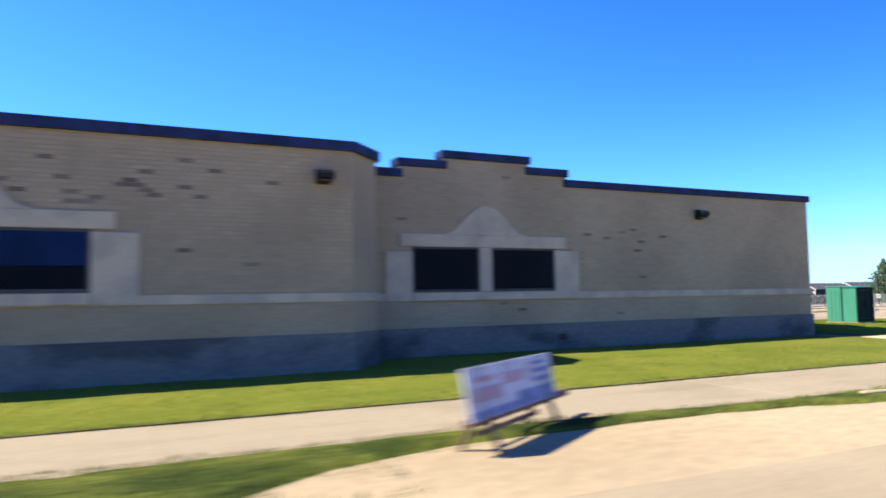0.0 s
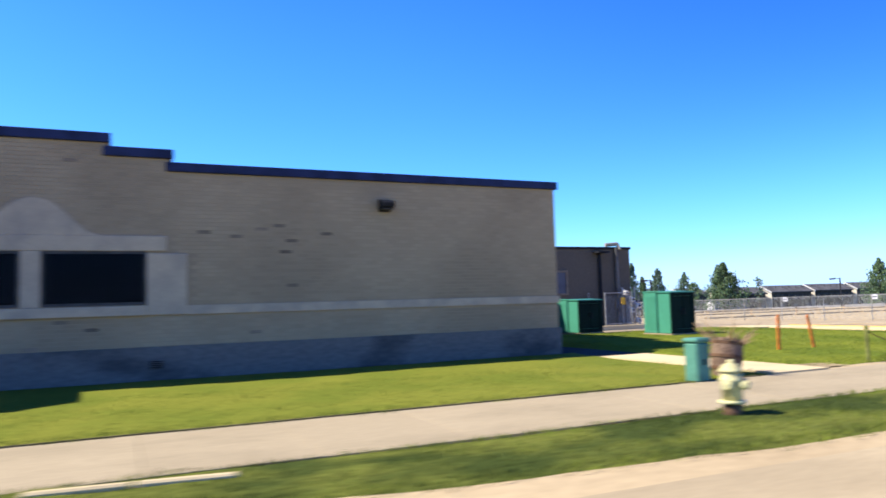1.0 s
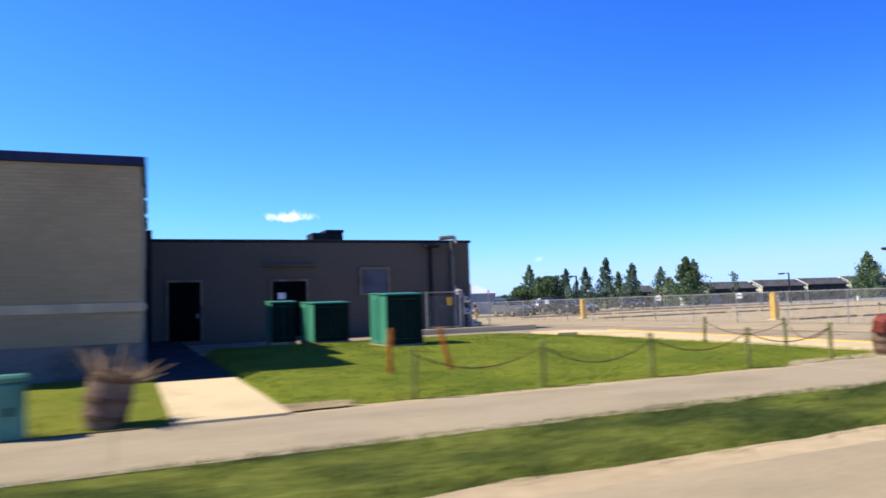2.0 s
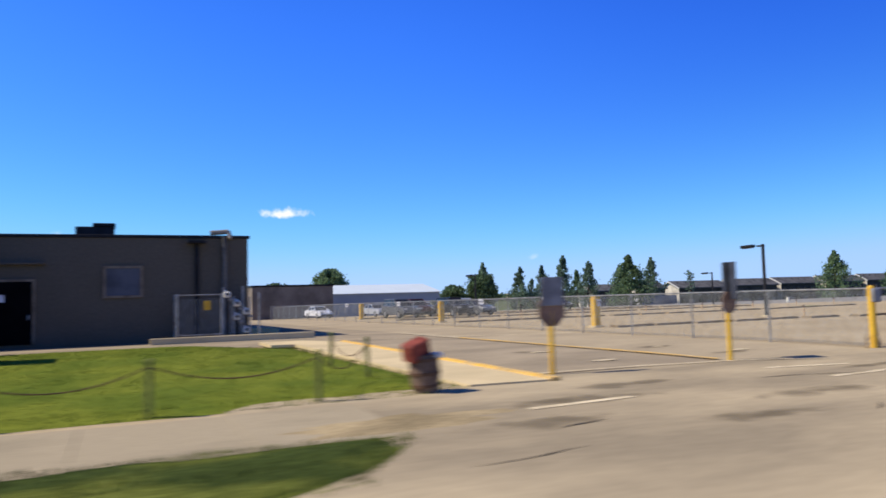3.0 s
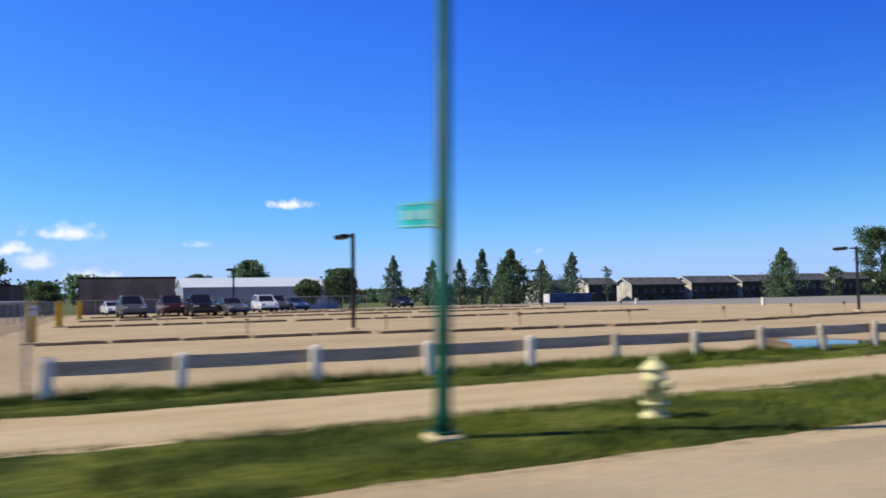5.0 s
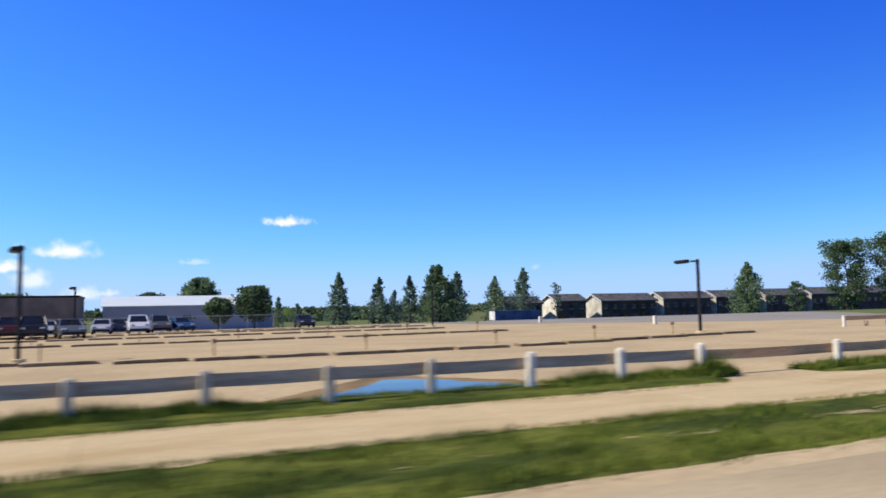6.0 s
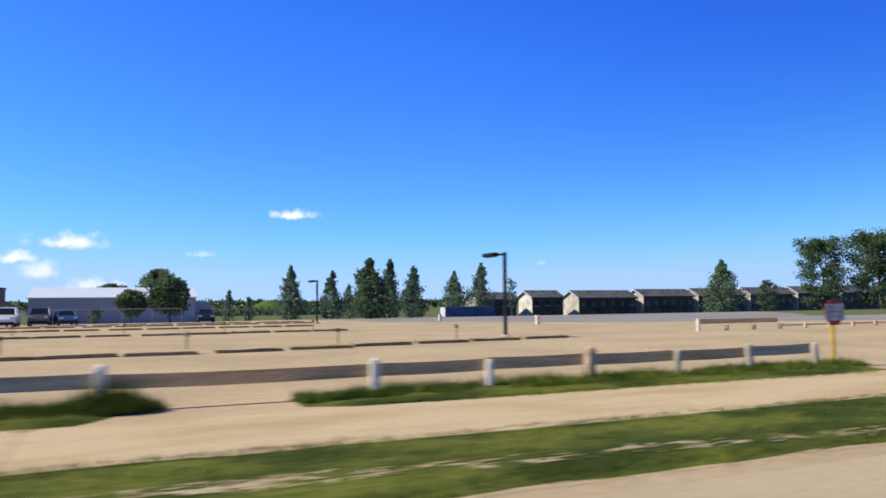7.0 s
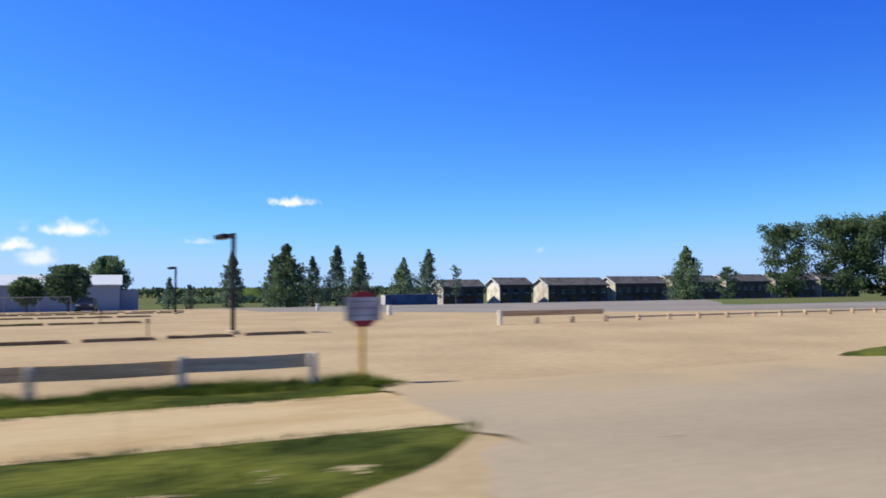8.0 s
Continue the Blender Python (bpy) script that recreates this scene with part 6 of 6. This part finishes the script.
car("sedan", "black", 23.4, 83.5, -92, "black sedan parked in the back row")

# ---- far buildings ----
brown = thing("brown_hall", pose(0, 0, 0), "long low dark brown hall behind the parked cars", "building")
part("wall", B(6.2, 18.3, 107, 124, -2.5, 3.35), FARWALL, brown)
part("roof_edge", B(6.1, 18.4, 106.9, 124.1, 3.352, 3.62), DARKMETAL, brown)
shed = thing("metal_shed", pose(0, 0, 0), "long grey metal shed with a pale pitched roof", "shed")
bm = bmesh.new()
prism(bm, [(128.0, -3.0), (146.0, -3.0), (146.0, 2.1), (137.0, 3.75), (128.0, 2.1)], 20.8, 45.5, "x")
part("wall", bm, SHEDWALL, shed, "grey metal siding")
for y0, y1, z0, z1 in ((127.6, 137.0, 2.06, 3.78), (146.4, 137.0, 2.06, 3.78)):
    bm = bmesh.new()
    prism(bm, [(y0, z0 + 0.02), (y0, z0 + 0.12), (y1, z1 + 0.12), (y1, z1 + 0.02)], 20.5, 45.8, "x")
    part("roof", bm, METALROOF, shed, "pale metal roof")
for k in range(3):
    part("door", B(25 + 7 * k, 28 + 7 * k, 127.93, 127.99, -1.95, 1.2), SHEDWALL, shed)
part("lean_to", B(45.6, 48.3, 130, 142, -3.0, 1.3), SHEDWALL, shed, "low grey lean-to")
bc = thing("cargo_container", pose(93.5, 122, gz(122)), "dark blue steel container beside a young tree", "container")
part("body", B(-5.0, 5.0, -1.2, 1.2, 0.05, 1.95, bevel=0.03), CONTAINER, bc)
for k in range(16):
    part("rib", B(-4.8 + 0.63 * k, -4.6 + 0.63 * k, -1.25, -1.201, 0.2, 1.85), CONTAINER, bc)
part("end_door", B(-5.06, -5.001, -1.1, 1.1, 0.15, 1.85), TRIMW, bc, "white container end")


def row_house(x, y, w, d, base, eave, ridge, label, lit_gable=False):
    """A two-storey house with gables to the sides and dark windows to the front."""
    t = thing("row_house", pose(x, y, base), label, "house", "row houses")
    e, r = eave - base, ridge - base
    bm = bmesh.new()
    prism(bm, [(0, -0.5), (d, -0.5), (d, e), (d * 0.5, r), (0, e)], 0.4, w - 0.4, "x")
    part("wall", bm, DARKSIDING, t, "siding darkened for the shaded front")
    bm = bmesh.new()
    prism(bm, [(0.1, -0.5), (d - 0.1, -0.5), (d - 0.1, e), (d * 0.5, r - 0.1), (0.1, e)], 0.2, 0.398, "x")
    part("gable", bm, SIDING if lit_gable else OLIVESIDING, t, "beige gable end in a sunlit tone" if lit_gable else "grey-beige gable end, dulled as if in shadow")
    for y0, y1 in ((-0.7, d * 0.5), (d + 0.7, d * 0.5)):
        bm = bmesh.new()
        k = (r - e) / (d * 0.5)
        prism(bm, [(y0, e - 0.7 * k + 0.04), (y0, e - 0.7 * k + 0.3), (y1, r + 0.3), (y1, r + 0.04)], -0.4, w + 0.1, "x")
        part("roof", bm, SHINGLE, t, "grey-brown shingle roof")
    for y0, y1 in ((-0.74, d * 0.5), (d + 0.74, d * 0.5)):
        bm = bmesh.new()
        prism(bm, [(y0, e - 0.7 * k - 0.22), (y0, e - 0.7 * k + 0.2), (y1, r + 0.2), (y1, r - 0.22)], -0.52, -0.404, "x")
        part("bargeboard", bm, TRIMW, t, "pale gable trim")
    part("fascia", B(-0.42, w + 0.1, -0.76, -0.702, e - 0.55, e - 0.25), FRAMEM, t)
    n = max(2, int(w / 3.6))
    for k in range(n):
        cx = (k + 0.5) * w / n
        for z, hh in ((e * 0.60, 1.25), (0.55, 1.9)):
            if z < 1 and k % 2:
                part("garage_door", B(cx - 1.25, cx + 1.25, -0.05, -0.002, 0.0, 2.1), PANEGREY, t)
                continue
            wd = part("window", B(cx - 0.75, cx + 0.75, -0.06, -0.002, z, z + hh), CARGLASS, t)
            part("window_frame", B(cx - 0.85, cx + 0.85, -0.03, -0.001, z - 0.1, z - 0.01), TRIMW, wd)
    part("porch_roof", B(w * 0.1, w * 0.9, -1.5, -0.003, e * 0.52, e * 0.52 + 0.14), SHINGLE, t)
    for k in range(n):
        part("vent_pipe", tube(bmesh.new(), ((k + 0.5) * w / n, d * 0.3, e), ((k + 0.5) * w / n, d * 0.3, r + 0.1), 0.09, seg=6), DARKMETAL, t)
    return t


row_house(154.6, 201, 12.2, 9, -4.8, 1.9, 3.9, "small two-storey house with a sunlit pale gable", True)
row_house(172.6, 201, 24.0, 9.5, -4.9, 1.7, 3.9, "long two-storey row house with dark front and grey gable")
row_house(199.5, 201, 22.8, 9, -5.0, 2.1, 4.3, "long two-storey row house with brown shingle roof")
row_house(225.3, 202, 22.8, 9, -5.2, 2.4, 4.6, "long two-storey row house with brown shingle roof")
row_house(250.8, 202, 22.8, 9, -5.3, 2.7, 5.0, "long two-storey row house partly behind trees")
row_house(276.0, 202, 22.8, 9, -5.4, 3.0, 5.4, "long two-storey row house partly behind trees")
row_house(301.2, 202, 22.8, 9, -5.4, 3.2, 5.7, "long two-storey row house partly behind trees")
row_house(135.4, 202, 14.5, 9, -4.7, 1.4, 3.3, "two-storey house with a grey gable beside young trees")

# grassy mound
bm = bmesh.new()
lathe(bm, [(15.0, -1.0), (12.0, 1.2), (8.6, 4.0), (4.6, 6.2), (1.2, 7.0)], 24)
mound = structure("mound", bm, MOUNDM, "small grassy mound beyond the lot", "mound", smooth=True)
mound.matrix_basis = pose(115.5, 450, gz(450))


# ---- trees ----
def tree(x, y, top, spread, shape, leaf, label, seed, base=None, count=3600, leaf_size=0.24, group="trees beyond the lot"):
    rng = np.random.default_rng(seed)
    z0 = gz(y) if base is None else base
    h = top - z0
    t = thing("tree", pose(x, y, z0), label, "tree", group)
    bm = bmesh.new()
    r = 0.018 * h + 0.04
    knots = [Vector((0, 0, -0.2))]
    for k in range(1, 7):
        knots.append(Vector((rng.normal(0, 0.012) * h, rng.normal(0, 0.012) * h, h * 0.9 * k / 6)))
    for k, (a, b) in enumerate(zip(knots, knots[1:])):
        tube(bm, a, b, r * (1 - k / 6.5), r * (1 - (k + 1) / 6.5), 7)
    limbs = []
    lowest = {"cone": 0.03, "round": 0.07, "ball": 0.28, "tall": 0.18, "open": 0.07}[shape]
    nl = {"cone": 44, "round": 18}.get(shape, 26)
    for k in range(nl):
        u = lowest + (0.92 - lowest) * k / (nl - 1)
        i = min(5, int(u / 0.9 * 6))
        p = knots[i].lerp(knots[i + 1], max(0, min(1, u / 0.9 * 6 - i)))
        v = (u - lowest) / (1 - lowest)
        if shape == "cone":
            reach = 1.75 * spread * (0.04 + 0.96 * (1 - v) ** 1.2) * min(1, 0.62 + v * 2.6)
        elif shape in ("round", "ball"):
            reach = spread * math.sqrt(max(0.06, 1 - (2 * v - 0.9) ** 2))
        else:
            reach = spread * (0.55 + 0.95 * math.sqrt(max(0.0, v * (1 - v))) * 1.1)
        reach *= rng.uniform(0.55, 1.2) if shape == "cone" else rng.uniform(0.65, 1.12)
        a = k * 2.4 + rng.uniform(-0.5, 0.5)
        up = {"cone": 0.10 + 0.9 * v, "round": 0.35, "ball": 0.25, "tall": 0.8, "open": 0.6}[shape]
        q = p + Vector((math.cos(a) * reach, math.sin(a) * reach, reach * up))
        q.z = min(q.z, h * 0.985)
        tube(bm, p, q, r * 0.34 * (1 - 0.6 * v), 0.012, 5)
        limbs.append((p, q, reach))
    part("trunk", bm, BARK, t, "brown trunk with limbs")
    # leaf clumps along the limbs
    pts = []
    per = count // (len(limbs) + 2)
    for p, q, reach in limbs:
        nc = 3
        for c in range(nc):
            u = 0.45 + 0.55 * (c + rng.uniform(0, 0.6)) / nc
            o = p.lerp(q, u)
            s = max(0.22, 0.26 * reach + 0.02 * h) * rng.uniform(0.7, 1.2)
            d = np.clip(rng.normal(0, 1, (per // nc, 3)), -1.7, 1.7) * (s, s, s * (1.05 if shape == "cone" else 0.75)) * (0.50 if shape == "cone" else 0.58)
            pts.append(d + np.array(o))
    tip = (0.016 * h, 0.016 * h, 0.045 * h) if shape == "cone" else (0.03 * h, 0.03 * h, 0.036 * h) if shape == "tall" else (0.065 * h, 0.065 * h, 0.06 * h)
    d = np.clip(rng.normal(0, 1, (per * 2, 3)), -1.5, 1.5) * tip
    pts.append(d + np.array((knots[-1].x, knots[-1].y, h * (0.93 if shape == "cone" else 0.9))))
    if shape == "ball":
        d = rng.normal(0, 1, (count, 3))
        d /= np.linalg.norm(d, axis=1)[:, None]
        lump = np.array([0.95 + 0.42 * noise.noise(Vector(q) * 1.8 + Vector((seed, 0, 0))) + 0.16 * noise.noise(Vector(q) * 6.0) for q in d])
        d *= (lump * rng.uniform(0.2, 1.08, count) ** 0.5)[:, None] * np.array((spread, spread, 0.40 * h))
        pts.append(d + np.array((0, 0, 0.57 * h)))
    P = np.concatenate(pts)
    P = P[P[:, 2] > (0.015 if shape == "cone" else 0.06) * h]
    k = len(P)
    ax = rng.normal(0, 1, (k, 3))
    ax /= np.linalg.norm(ax, axis=1)[:, None]
    bx = np.cross(ax, rng.normal(0, 1, (k, 3)))
    bx /= np.linalg.norm(bx, axis=1)[:, None]
    s = (leaf_size * rng.uniform(0.55, 1.15, k))[:, None]
    V = np.stack([P - ax * s, P + bx * s * 0.6, P + ax * s, P - bx * s * 0.6], 1).reshape(-1, 3)
    me = bpy.data.meshes.new("crown")
    me.vertices.add(4 * k)
    me.vertices.foreach_set("co", V.reshape(-1))
    me.loops.add(4 * k)
    me.loops.foreach_set("vertex_index", np.arange(4 * k, dtype=np.int32))
    me.polygons.add(k)
    me.polygons.foreach_set("loop_start", np.arange(0, 4 * k, 4, dtype=np.int32))
    me.update()
    me.validate()
    me.materials.append(leaf)
    ob = new("crown", me)
    ob.parent = t
    return t


POP = "slender pointed young poplar with dark leaves"
tree(65.8, 148.4, 8.7, 2.3, "cone", LEAF_A, POP, 1, count=5200)
tree(73.5, 144.8, 7.5, 2.2, "cone", LEAF_A, POP, 2, count=4800)
tree(77.5, 146.0, 4.8, 1.5, "cone", LEAF_A, "small pointed poplar between larger ones", 3, count=1200)
tree(66.0, 96.0, 7.3, 2.6, "cone", LEAF_C, "dense dark broad tree standing in the lot's edge", 4, count=5200, leaf_size=0.26)
tree(86.8, 146.9, 10.2, 2.6, "cone", LEAF_A, POP, 5, count=5600)
tree(82.2, 149.0, 8.0, 2.3, "cone", LEAF_A, POP, 25, count=4200)
tree(89.9, 140.7, 8.5, 2.4, "cone", LEAF_A, POP, 6, count=4800)
tree(93.0, 150.0, 6.8, 2.2, "cone", LEAF_C, "dark pointed tree among poplars", 26)
tree(100.0, 142.0, 7.6, 2.6, "cone", LEAF_A, "bushy young poplar beside a container", 7)
tree(101.6, 132.4, 8.9, 2.5, "cone", LEAF_A, POP, 8, count=4400)
tree(97.0, 136.0, 4.8, 2.2, "round", LEAF_B, "low leafy bush beside the container", 27, count=1600)
tree(102.3, 120.6, 5.5, 0.9, "tall", LEAF_A, "thin sparse young sapling beyond the lot", 9, count=380)
tree(176.3, 141.5, 11.2, 4.2, "cone", LEAF_B, "tall broad poplar standing before the row houses", 10, base=-3.0, count=7920, leaf_size=0.30)
tree(167.0, 119.0, 5.4, 2.6, "round", LEAF_C, "small round tree before the row houses", 11, base=-2.6, count=2000)
tree(188.8, 122.1, 15.2, 5.6, "open", LEAF_C, "tall open cottonwood with airy crown", 12, base=-3.0, count=11440, leaf_size=0.30)
tree(196.5, 113.0, 16.0, 6.2, "open", LEAF_C, "tall dark cottonwood with gaps in its crown", 13, base=-3.0, count=19000, leaf_size=0.30)
tree(203.0, 108.0, 16.3, 7.5, "open", LEAF_C, "tall dark cottonwood with broad crown", 14, base=-3.0, count=24000, leaf_size=0.30)
tree(214.0, 104.0, 16.6, 8.0, "open", LEAF_C, "large broad cottonwood beside the houses", 15, base=-3.0, count=26000, leaf_size=0.30)
tree(226.0, 100.0, 16.0, 8.0, "open", LEAF_C, "large broad cottonwood beside the houses", 16, base=-3.0, count=20000, leaf_size=0.30)
tree(35.4, 100.0, 3.0, 1.9, "ball", LEAF_C, "small round leafy tree before a metal shed", 17, count=3400, leaf_size=0.2)
tree(40.0, 99.2, 4.5, 2.5, "ball", LEAF_C, "round leafy tree before a metal shed", 18, count=5600, leaf_size=0.22)
tree(31.3, 98.7, 0.7, 0.95, "round", LEAF_C, "low round bush before a metal shed", 19, count=700, leaf_size=0.16)
tree(42.3, 196.0, 9.6, 4.6, "ball", LEAF_B, "large round tree rising behind the shed", 20, count=9000, leaf_size=0.34)
tree(31.0, 215.0, 6.3, 4.2, "ball", LEAF_C, "round dark tree rising behind the shed", 21, count=7000, leaf_size=0.34)
tree(54.4, 155.5, 3.7, 1.5, "cone", LEAF_A, "small young poplar beyond the lot", 22, count=900)
tree(58.2, 153.9, 2.3, 1.3, "cone", LEAF_A, "small young poplar beyond the lot", 23, count=800)
tree(3.0, 169.0, 5.0, 2.6, "tall", LEAF_B, "far tree at the driveway's end", 28, count=1600, leaf_size=0.4)
tree(7.3, 153.0, 4.3, 1.8, "tall", LEAF_B, "far tree at the driveway's end", 29, count=1400, leaf_size=0.35)
tree(-2.5, 150.0, 3.6, 4.0, "round", LEAF_C, "low dark bush mass at the driveway's end", 30, count=2200, leaf_size=0.4)
tree(-9.0, 140.0, 7.5, 3.2, "round", LEAF_C, "dark tree rising behind a far roof", 31, count=1500, leaf_size=0.4)
tree(1.5, 118.0, 2.8, 2.4, "round", LEAF_C, "dark shrub beside the far lean-to", 32, count=1500, leaf_size=0.3)


# far woods along the horizon
def far_woods(x0, x1, y, lo, hi, seed):
    rng = np.random.default_rng(seed)
    k = int((x1 - x0) * 9)
    X = rng.uniform(x0, x1, k)
    H = np.array([lo + (hi - lo) * (0.5 + 0.5 * noise.noise(Vector((x * 0.035, seed, 0)))) * (0.7 + 0.5 * noise.noise(Vector((x * 0.2, seed, 3)))) for x in X])
    P = np.stack([X, y + rng.uniform(-8, 8, k), -6.0 + H * np.sqrt(rng.uniform(0, 1, k))], 1)
    ax = rng.normal(0, 1, (k, 3))
    bx = rng.normal(0, 1, (k, 3))
    V = np.stack([P - ax, P + bx, P + ax, P - bx], 1).reshape(-1, 3)
    me = bpy.data.meshes.new("far_woods")
    me.from_pydata([tuple(v) for v in V], [], [(4 * i, 4 * i + 1, 4 * i + 2, 4 * i + 3) for i in range(k)])
    me.materials.append(LEAF_C)
    return tagged(new("far_woods", me), "dark line of far woods on the horizon", "woods", kind="stuff")


far_woods(-250, 620, 560, 5.5, 8.6, 3)
far_woods(60, 150, 330, 2.0, 4.4, 5)


# ---- kerbs, slabs and bricks ----
kerb = tagged(new("kerb"), "worn pale concrete kerb edging half sunk in the verge", "kerb", kind="structure")
seg = mesh_of("kerbstone", B(-0.44, 0.44, -0.05, 0.05, -0.15, 0.03, bevel=0.02), CONC)
kerb_line = line([(-36.0, 7.50), (-34.3, 7.36), (-33.0, 7.21), (-32.4, 7.07)])
for k in range(2):
    x = -34.15 + 0.9 * k
    ob = new("kerbstone", seg)
    ob.parent = kerb
    ob.matrix_basis = pose(x, kerb_line(x), 0.045, 0, 0, math.degrees(math.atan2(kerb_line(x + 0.4) - kerb_line(x - 0.4), 0.8)))


def slabs(name, x0, x1, y0, y1, pitch, seed, label, material):
    pv = tagged(new(name), label, "pavement", kind="structure")
    rng = random.Random(seed)
    me = mesh_of("slab", B(-pitch / 2 + 0.003, pitch / 2 - 0.003, -(y1 - y0) / 2, (y1 - y0) / 2, -0.1, 0.014, bevel=0.004), material)
    k = 0
    while x0 + pitch * (k + 1) <= x1:
        ob = new("slab", me)
        ob.parent = pv
        ob.matrix_basis = pose(x0 + pitch * (k + 0.5), (y0 + y1) / 2 + rng.uniform(-0.015, 0.015), rng.uniform(-0.003, 0.002), rng.uniform(-0.05, 0.05), rng.uniform(-0.06, 0.06), rng.uniform(-0.1, 0.1))
        k += 1


slabs("pavement_west", -66, -8.0, 7.72, 10.35, 1.8, 2, "grey-tan concrete pavement slabs", SLABCLEAN)
slabs("pavement_east", 8.6, 50.2, 7.85, 10.5, 1.8, 3, "sandy concrete pavement slabs half covered with dirt", SLABM)


# where darker bricks stand together: x, z and reach
CLUSTERS = [(-44.4, 3.9, 1.3, 0.45), (-45.7, 3.75, 0.7, 0.3), (-43.6, 2.75, 0.4, 0.2), (-49.5, 3.9, 1.5, 0.5), (-38.2, 3.6, 0.6, 0.3), (-31.0, 3.3, 1.2, 0.2), (-34.6, 1.2, 1.0, 0.15)]


def brick_run(x0, x1, y, z0, z1, holes, parent, nearest):
    """Brick courses proud of the wall: those in the nearest stretch are pieces of their own."""
    L, H, J = 0.29, 0.09, 0.012
    pw = mesh_of("brick", B(0, L - J, -0.006, 0.03, 0, H - J), BRICKPIECE)
    pd = mesh_of("brick", B(0, L - J, -0.008, 0.03, 0, H - J), DARKBRICK)
    rng = random.Random(int(-x0))
    verts, faces = [], []
    made = 0
    row = 0
    z = z0
    while z + H <= z1(0.5 * (x0 + x1)) + 1.2:
        x = x0 - (L / 2 if row % 2 else 0)
        while x < x1:
            a, b = max(x, x0), min(x + L - J, x1)
            x += L
            if b - a < 0.05 or z + H > z1(a) or z + H > z1(b):
                continue
            if any(a < h[1] and b > h[0] and z < h[3] and z + H - J > h[2] for h in holes):
                continue
            cl = sum(math.exp(-((a - cx) / rx) ** 2 - ((z - cz) / rz) ** 2) for cx, cz, rx, rz in CLUSTERS)
            dark = rng.random() < 0.16 * cl + 0.002
            whole = b - a > L - J - 0.001
            if whole and (dark and made < 300 or nearest[0] < a < nearest[1] and nearest[2] < z < nearest[3] and made < 300):
                ob = new("brick", pd if dark else pw)
                ob.parent = parent
                ob.matrix_basis = pose(a, y, z)
                made += 1
                continue
            n = len(verts)
            o = -0.006 + rng.uniform(-0.0015, 0.0015)
            verts += [(a, y + o, z), (b, y + o, z), (b, y + o, z + H - J), (a, y + o, z + H - J), (a, y + 0.02, z), (b, y + 0.02, z), (b, y + 0.02, z + H - J), (a, y + 0.02, z + H - J)]
            faces += [(n, n + 1, n + 2, n + 3), (n, n + 4, n + 5, n + 1), (n + 3, n + 2, n + 6, n + 7), (n, n + 3, n + 7, n + 4), (n + 1, n + 5, n + 6, n + 2)]
        z += H
        row += 1
    me = bpy.data.meshes.new("brickwork")
    me.from_pydata(verts, [], faces)
    me.materials.append(BRICKM)
    ob = new("brickwork", me)
    ob.parent = parent
    tagged(ob, kind="stuff")


def surround(cx, dz):
    return [(cx - 2.95, cx + 3.1, 1.5 + dz, 2.86 + dz), (cx - 2.55, cx + 2.66, 2.8 + dz, 3.27 + dz), (cx - 1.0, cx + 0.95, 3.2 + dz, 3.5 + dz), (cx - 0.55, cx + 0.5, 3.4 + dz, 3.95 + dz)]


brick_run(-39.08, -22.36, FY, 0.82, parapet_top, surround(-35.45, 0) + [(-40, -20, 1.49, 1.71)], front_wall, (-29.5, -24.5, 2.6, 3.3))
brick_run(-60, -40.0, WINGY, 0.86, lambda x: 4.92, surround(-47.4, 0.06) + surround(-56.4, 0.06) + [(-70, -20, 1.53, 1.75)], wing_wall, (-44.5, -41.5, 2.2, 3.2))
